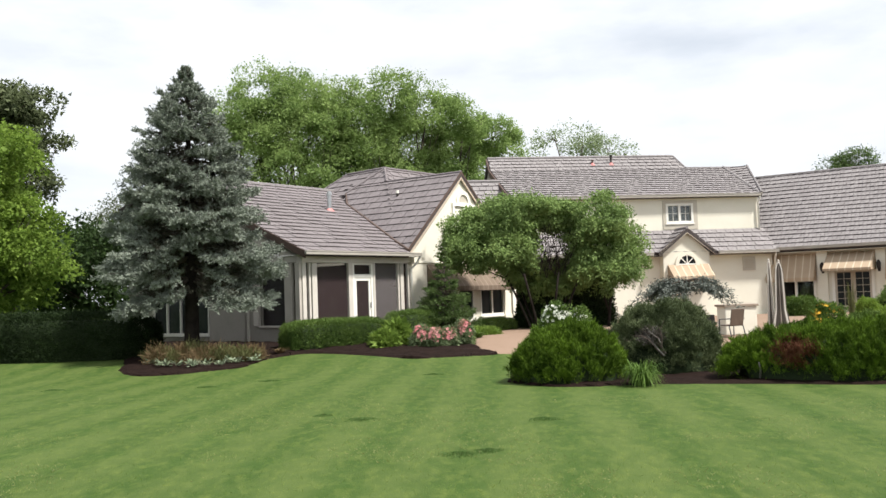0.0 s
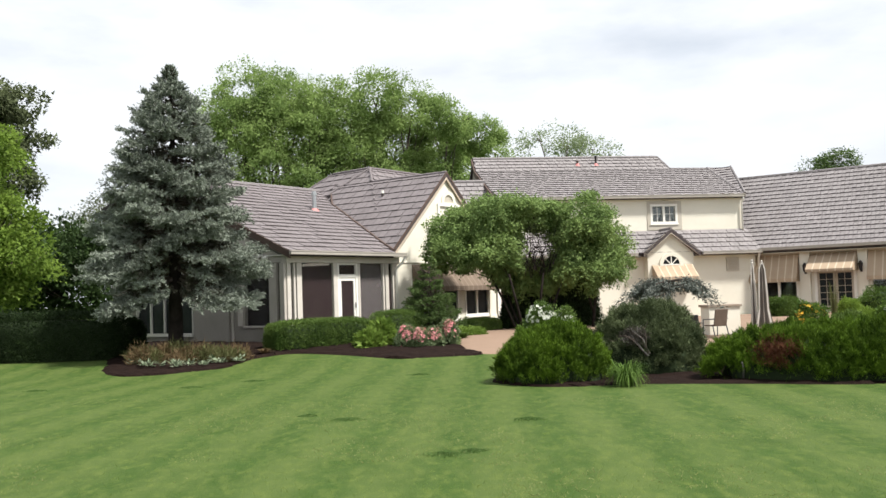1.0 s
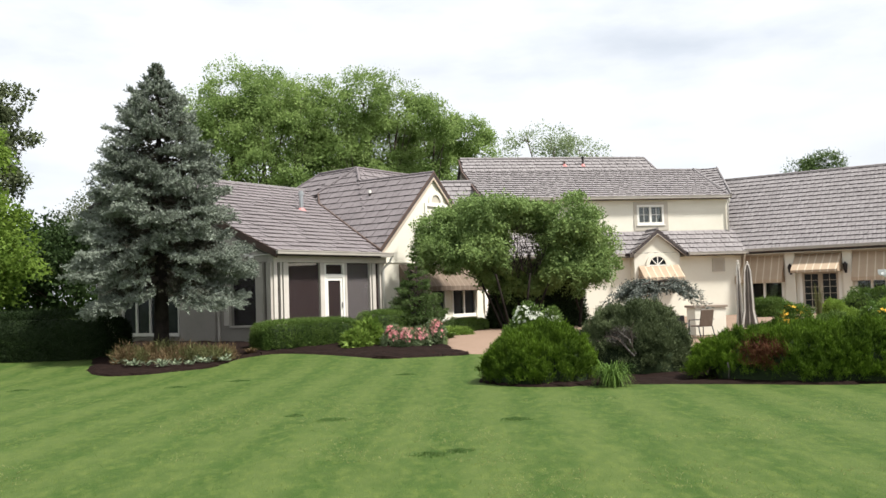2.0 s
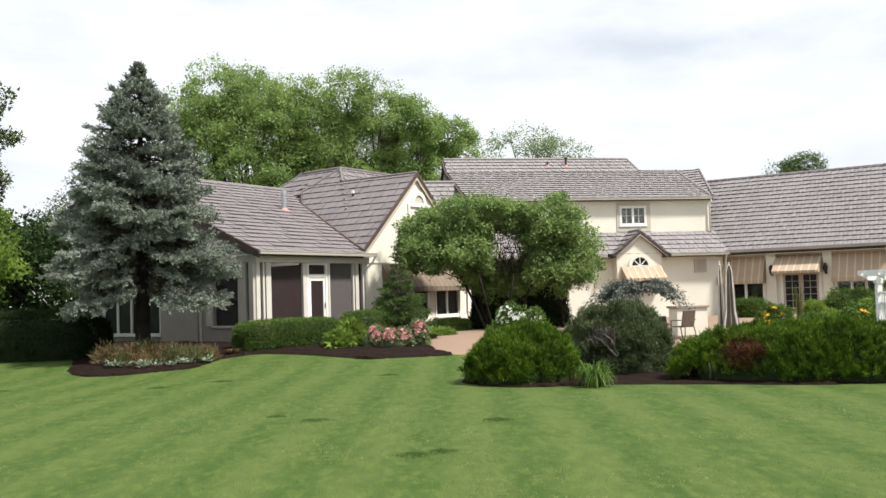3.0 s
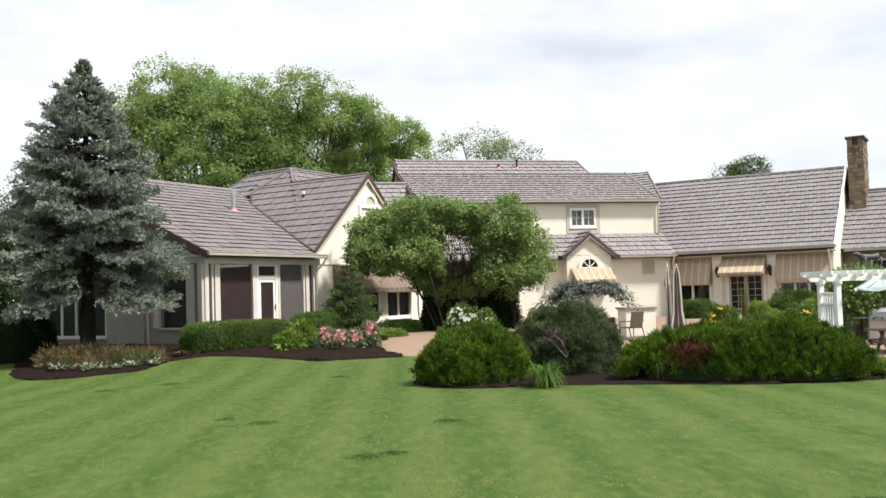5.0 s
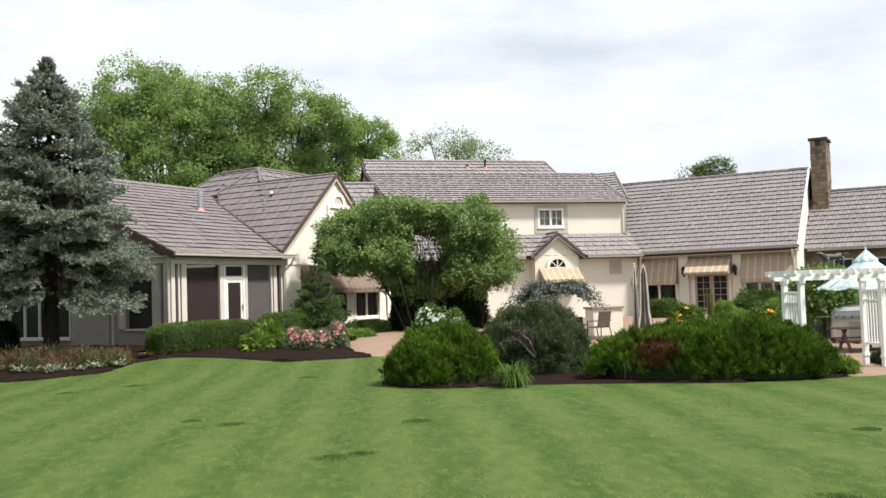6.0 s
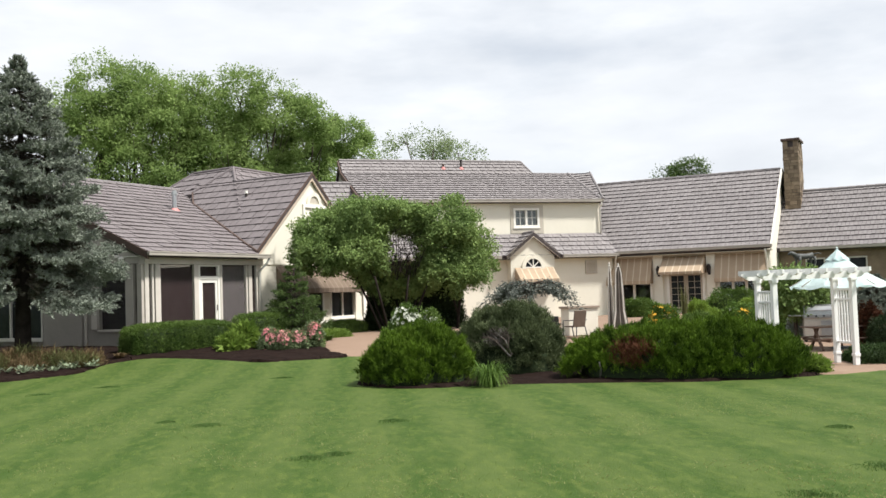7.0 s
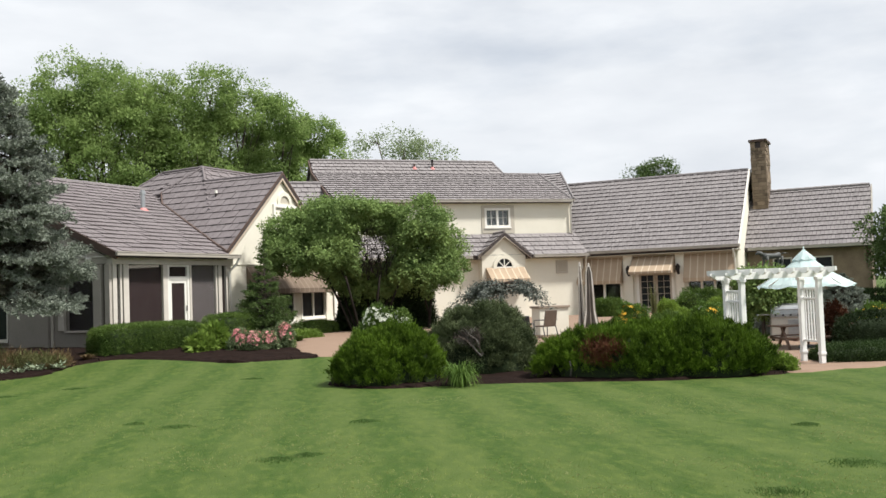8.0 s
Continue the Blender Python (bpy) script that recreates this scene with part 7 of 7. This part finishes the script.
def grill():
    x, y, z0 = 14.25, 23.85, 0.03
    m = Matrix.LocRotScale((x, y, z0), Euler((0, 0, radians(-25))), (1.1, 0.95, 0.93))
    root = thing("gas_grill", (x, y, z0), "stainless steel gas grill with a domed hood", "grill")

    def piece(name, lo, hi, mat, label="", bev=0.015):
        bm = bmesh.new()
        box(bm, lo, hi, m, bev)
        return part(name, bm, mat, root, label)
    cab = piece("cabinet", (-0.38, -0.26, 0.08), (0.38, 0.26, 0.70), M_PALECLOTH)
    for sx in (-0.19, 0.19):
        bm = bmesh.new()
        box(bm, (sx - 0.17, -0.28, 0.12), (sx + 0.17, -0.262, 0.62), m, 0.005)
        part("door", bm, M_PALECLOTH if sx < 0 else M_STEEL, cab)
    piece("control_panel", (-0.39, -0.30, 0.70), (0.39, 0.26, 0.82), M_STEEL)
    for i in range(4):
        bm = bmesh.new()
        c = m @ Vector((-0.27 + 0.18 * i, -0.30, 0.76))
        tube(bm, [c, c + m.to_3x3() @ Vector((0, -0.035, 0))], [0.028, 0.022], 10)
        part("knob", bm, M_CHARCOAL, root)
    bm = bmesh.new()
    prof = [(-0.28, 0.82)] + [(-0.01 - 0.27 * math.cos(q * math.pi / 10), 0.84 + 0.25 * math.sin(q * math.pi / 10)) for q in range(11)] + [(0.26, 0.82)]
    a = [bm.verts.new(m @ Vector((-0.37, p[0], p[1]))) for p in prof]
    b = [bm.verts.new(m @ Vector((0.37, p[0], p[1]))) for p in prof]
    bm.faces.new(a)
    bm.faces.new(b[::-1])
    for k in range(len(prof)):
        bm.faces.new((a[k], b[k], b[(k + 1) % len(prof)], a[(k + 1) % len(prof)]))
    hood = part("hood", bm, M_STEEL, root)
    bm = bmesh.new()
    tube(bm, [m @ Vector((-0.30, -0.33, 0.93)), m @ Vector((0.30, -0.33, 0.93))], [0.015, 0.015], 8)
    part("handle", bm, M_STEEL, hood)
    for sx in (-1, 1):
        piece("side_shelf", (0.39 * sx if sx > 0 else -0.72, -0.26, 0.76), (0.72 if sx > 0 else -0.39, 0.24, 0.80), M_STEEL)
        for sy in (-0.2, 0.2):
            bm = bmesh.new()
            c = m @ Vector((sx * 0.33, sy, 0.045))
            tube(bm, [c - m.to_3x3() @ Vector((0.02, 0, 0)), c + m.to_3x3() @ Vector((0.02, 0, 0))], [0.045, 0.045], 10)
            part("caster", bm, M_CHARCOAL, root)


grill()


def statue():
    """A four-legged animal figure on a tall pillar, as one plain mesh."""
    x, y, z0, zt = 14.68, 25.15, float(ground_z(14.68, 25.15)) + 0.03, 2.06
    bm = bmesh.new()
    tube(bm, [(x - 0.27, y + 0.05, zt + 0.37), (x - 0.14, y + 0.03, zt + 0.345), (x + 0.08, y, zt + 0.35), (x + 0.24, y - 0.05, zt + 0.385)], [0.085, 0.095, 0.08, 0.085], 10)
    for dx, dy in ((-0.24, 0.08), (-0.19, -0.05), (0.19, 0.04), (0.25, -0.09)):
        tube(bm, [(x + dx, y + dy, zt + 0.34), (x + dx + 0.03, y + dy, zt + 0.18), (x + dx - 0.01, y + dy, zt + 0.02), (x + dx - 0.03, y + dy, zt)], [0.05, 0.028, 0.022, 0.028], 7)
    tube(bm, [(x - 0.27, y + 0.05, zt + 0.39), (x - 0.34, y + 0.06, zt + 0.45), (x - 0.39, y + 0.07, zt + 0.46), (x - 0.47, y + 0.08, zt + 0.42)], [0.075, 0.058, 0.055, 0.028], 8)
    tube(bm, [(x + 0.28, y - 0.05, zt + 0.41), (x + 0.38, y - 0.07, zt + 0.44), (x + 0.48, y - 0.08, zt + 0.42)], [0.025, 0.016, 0.008], 6)
    ob = part("animal_statue", bm, M_BRONZE, None, smooth=True)
    tagged(ob, "dull bronze animal statue on a stone pillar", "statue")
    root = thing("stone_pillar", (x, y, z0), "slim stone pillar carrying a statue", "pillar")
    bm = bmesh.new()
    box(bm, (x - 0.10, y - 0.09, z0), (x + 0.10, y + 0.09, zt - 0.06), None, 0.02)
    part("shaft", bm, M_STONE, root)
    bm = bmesh.new()
    box(bm, (x - 0.36, y - 0.15, zt - 0.06), (x + 0.36, y + 0.15, zt), None, 0.02)
    part("cap", bm, M_STONE, root)


statue()


def closed_umbrella(x, y, top, fat, label):
    z0 = float(ground_z(x, y)) + 0.03
    root = thing("closed_umbrella", (x, y, z0), label, "umbrella", "folded patio umbrellas")
    bm = bmesh.new()
    tube(bm, [(x, y, z0), (x, y, top)], [0.025, 0.022], 8)
    part("pole", bm, M_WOOD, root, smooth=True)
    bm = bmesh.new()
    sides = 16
    prof = [(r * fat, top - d) for r, d in ((0.04, 0.04), (0.12, 0.25), (0.15, 0.7), (0.17, 1.1), (0.18, 1.45), (0.30, 1.95))]
    rings = []
    for r, z in prof:
        rings.append([bm.verts.new((x + r * (1 if k % 2 else 0.55) * math.cos(k * 2 * math.pi / sides), y + r * (1 if k % 2 else 0.55) * math.sin(k * 2 * math.pi / sides), z + (0.03 if k % 2 else 0))) for k in range(sides)])
    for a, b in zip(rings, rings[1:]):
        for k in range(sides):
            bm.faces.new((a[k], a[(k + 1) % sides], b[(k + 1) % sides], b[k]))
    cloth = part("folded_canopy", bm, M_STRIPE_CLOTH, root)
    bm = bmesh.new()
    for k in (1, 5, 9, 13):
        a = k * 2 * math.pi / sides
        tube(bm, [(x + r * 1.04 * math.cos(a), y + r * 1.04 * math.sin(a), z + 0.03) for r, z in prof], [0.012, 0.02, 0.03, 0.03, 0.03, 0.04], 5)
    part("pale_panel", bm, M_PALECLOTH, cloth)
    bm = bmesh.new()
    lathe(bm, [(0.0, top + 0.08), (0.035, top + 0.05), (0.03, top), (0.05, top - 0.04)], x, y, 8)
    part("finial", bm, M_PALECLOTH, root)
    bm = bmesh.new()
    lathe(bm, [(0.0, z0 + 0.08), (0.24, z0 + 0.06), (0.28, z0)], x, y, 12)
    part("base", bm, M_CHARCOAL, root)


closed_umbrella(9.91, 28.5, 2.42, 0.36, "folded striped patio umbrella standing upright")
closed_umbrella(10.10, 28.2, 2.38, 0.92, "folded striped patio umbrella standing upright")


def counter():
    x, y = 8.97, 28.6
    z0 = float(ground_z(x, y)) + 0.03
    m = Matrix.LocRotScale((x, y, z0), Euler((0, 0, radians(8))), None)
    root = thing("outdoor_counter", (x, y, z0), "cream stucco outdoor counter with a tan slab top", "counter")
    bm = bmesh.new()
    box(bm, (-0.58, -0.3, 0), (0.42, 0.3, 0.84), m, 0.01)
    part("body", bm, M_STUCCO, root)
    bm = bmesh.new()
    box(bm, (-0.63, -0.35, 0.84), (0.47, 0.35, 0.91), m, 0.012)
    part("worktop", bm, M_SLAB, root, "tan stone slab top")


counter()


def sling_chair(at, turn, mat, label, size=1.0):
    z0 = float(ground_z(*at)) + 0.03
    m = Matrix.LocRotScale((at[0], at[1], z0), Euler((0, 0, radians(turn))), (size, size, size))
    root = thing("patio_chair", (at[0], at[1], z0), label, "chair", "chairs by the counter")
    bm = bmesh.new()
    box(bm, (-0.25, -0.26, 0.38), (0.25, 0.24, 0.42), m, 0.012)
    part("seat", bm, mat, root)
    bm = bmesh.new()
    box(bm, (-0.25, 0.22, 0.40), (0.25, 0.26, 0.95), m @ Matrix.Translation((0, 0.24, 0.4)) @ Matrix.Rotation(-0.22, 4, "X") @ Matrix.Translation((0, -0.24, -0.4)), 0.012)
    part("backrest", bm, mat, root)
    for sx in (-1, 1):
        bm = bmesh.new()
        tube(bm, [m @ Vector(p) for p in ((sx * 0.28, -0.28, 0), (sx * 0.28, -0.26, 0.60), (sx * 0.28, 0.30, 0.62))], [0.016] * 3, 6)
        part("armrest", bm, M_CHARCOAL, root)
        bm = bmesh.new()
        tube(bm, [m @ Vector(p) for p in ((sx * 0.28, 0.34, 0), (sx * 0.27, 0.22, 0.40))], [0.016] * 2, 6)
        part("leg", bm, M_CHARCOAL, root)


sling_chair((8.45, 27.7), 200, M_SLING, "tan sling patio chair with a dark frame", 0.9)
sling_chair((7.80, 27.6), 150, M_CHARCOAL, "small dark blue-black patio chair", 0.74)


# brick steps at the entrance
def steps():
    root = thing("brick_steps", (2.9, 37.2, 0.4), "low red brick entrance steps", "steps")
    rng = np.random.default_rng(3)
    brick = bmesh.new()
    box(brick, (-0.1, -0.05, -0.032), (0.1, 0.05, 0.032), None, 0.004)
    me = bpy.data.meshes.new("brick")
    brick.to_mesh(me)
    brick.free()
    me.materials.append(M_BRICK)
    m = frame_of(2.0, 35.6, 53)
    for s in range(2):
        for c in range(2):
            for i in range(9):
                for d in range(3):
                    p = m @ Vector((0.21 * i + 0.1 * (c % 2), 0.36 * s + 0.11 * d, 0.41 + 0.14 * s + 0.07 * c))
                    ob = new("brick", me)
                    ob.parent = root
                    ob.matrix_parent_inverse = Matrix.Translation((-2.9, -37.2, -0.4))
                    ob.matrix_basis = Matrix.LocRotScale(p, Euler((0, 0, radians(53 + rng.uniform(-0.6, 0.6)))), None)


steps()


# ---------------------------------------------------------------- grass: blades over the near lawn, and darker tufts
def grass():
    rng = np.random.default_rng(8)
    n = 230000
    y = 6.6 + 15.0 * rng.random(n) ** 1.35
    x = (-0.58 + rng.random(n) * (0.50 + 0.80)) * (y + 1.5)
    keep = ((x < 1.0) | (y < 15.2) | (x > 9.9)) & ((x > -8.9) | (y < 22.0)) & (y < 22.3)
    x, y = x[keep], y[keep]
    n = len(x)
    P = np.stack([x, y, ground_z(x, y) - 0.004], 1)
    D = np.stack([rng.normal(size=n), rng.normal(size=n), rng.uniform(0.05, 0.4, n)], 1)
    N = np.array([0, 0, 1.0]) + unit(rng, n) * 0.3
    ob = cards("grass_blades", P, D, N, rng.uniform(0.016, 0.038, n), rng.uniform(0.004, 0.008, n), M_BLADE)
    tagged(ob, "short mown grass blades of the lawn", "grass", kind="stuff")
    # dry straw-coloured strands, gathered in loose drifts
    m = 26000
    y = 6.8 + 11.0 * rng.random(m) ** 1.2
    x = (-0.50 + rng.random(m) * 1.15) * (y + 1.0)
    drift = lumps(np.stack([x, y * 0.7, np.zeros(m)], 1), 1.9, 5) + 0.5 * lumps(np.stack([x, y, np.zeros(m)], 1), 6.0, 9)
    keep = ((x < 1.0) | (y < 15.2)) & (drift > 0.10)
    x, y = x[keep], y[keep]
    m = len(x)
    D = np.stack([rng.normal(size=m), rng.normal(size=m), rng.uniform(0.2, 1.0, m)], 1)
    ob = cards("dry_grass", np.stack([x, y, ground_z(x, y)], 1), D, unit(rng, m), rng.uniform(0.025, 0.055, m), rng.uniform(0.004, 0.007, m), M_STRAW)
    tagged(ob, "dry straw-coloured strands among the mown grass", "grass", kind="stuff")
    # tufts
    for i, (tx, ty, r) in enumerate(((0.09, 10.29, 0.19), (0.42, 10.46, 0.13), (1.31, 12.88, 0.19), (-1.25, 13.48, 0.22), (-1.87, 14.11, 0.11), (5.36, 7.95, 0.24), (6.30, 10.2, 0.13), (4.11, 7.08, 0.22), (-5.0, 19.5, 0.2), (-8.4, 20.0, 0.2), (-0.3, 20.7, 0.2), (-3.9, 20.5, 0.22), (6.9, 9.1, 0.2))):
        k = 900
        a = rng.uniform(0, 6.283, k)
        q = r * 1.25 * rng.random(k) ** 0.8 * (1 + 0.25 * np.sin(3 * a + i))
        px_ = tx + q * np.cos(a) * 1.1
        py_ = ty + q * np.sin(a)
        P = np.stack([px_, py_, np.zeros(k)], 1)
        D = np.stack([rng.normal(size=k) * 0.5, rng.normal(size=k) * 0.5, np.ones(k)], 1)
        ob = cards("grass_tuft", P, D, unit(rng, k), rng.uniform(0.022, 0.05, k) * (1.1 - 0.7 * q / r), 0.010, M_TUFT)
        tagged(ob, "darker lush tuft in the mown lawn", "grass", "tufts in the lawn", "stuff")


grass()

# ---------------------------------------------------------------- single shingles of the porch roof
TILE = {}
for n_, (roof, m, w, h) in enumerate(SINGLES):
    key = (round(w, 3), round(h, 3), (n_ * 7 // 3 + n_ // 5) % 3)
    if key not in TILE:
        lift = (0.044, 0.052, 0.062)[key[2]]
        me = bpy.data.meshes.new("shingle")
        me.from_pydata([(0, -0.02, 0.004), (w, -0.02, 0.004), (0, -0.02, lift), (w, -0.02, lift), (0, h, 0.012), (w, h, 0.012)], [], [(0, 1, 3, 2), (2, 3, 5, 4), (0, 2, 4), (1, 5, 3)])
        me.materials.append(M_TILE)
        me.materials.append(M_EDGE)
        me.polygons.foreach_set("material_index", [1, 0, 1, 1])
        TILE[key] = me
    ob = new("shingle", TILE[key])
    ob.parent = roof
    ob.matrix_basis = m
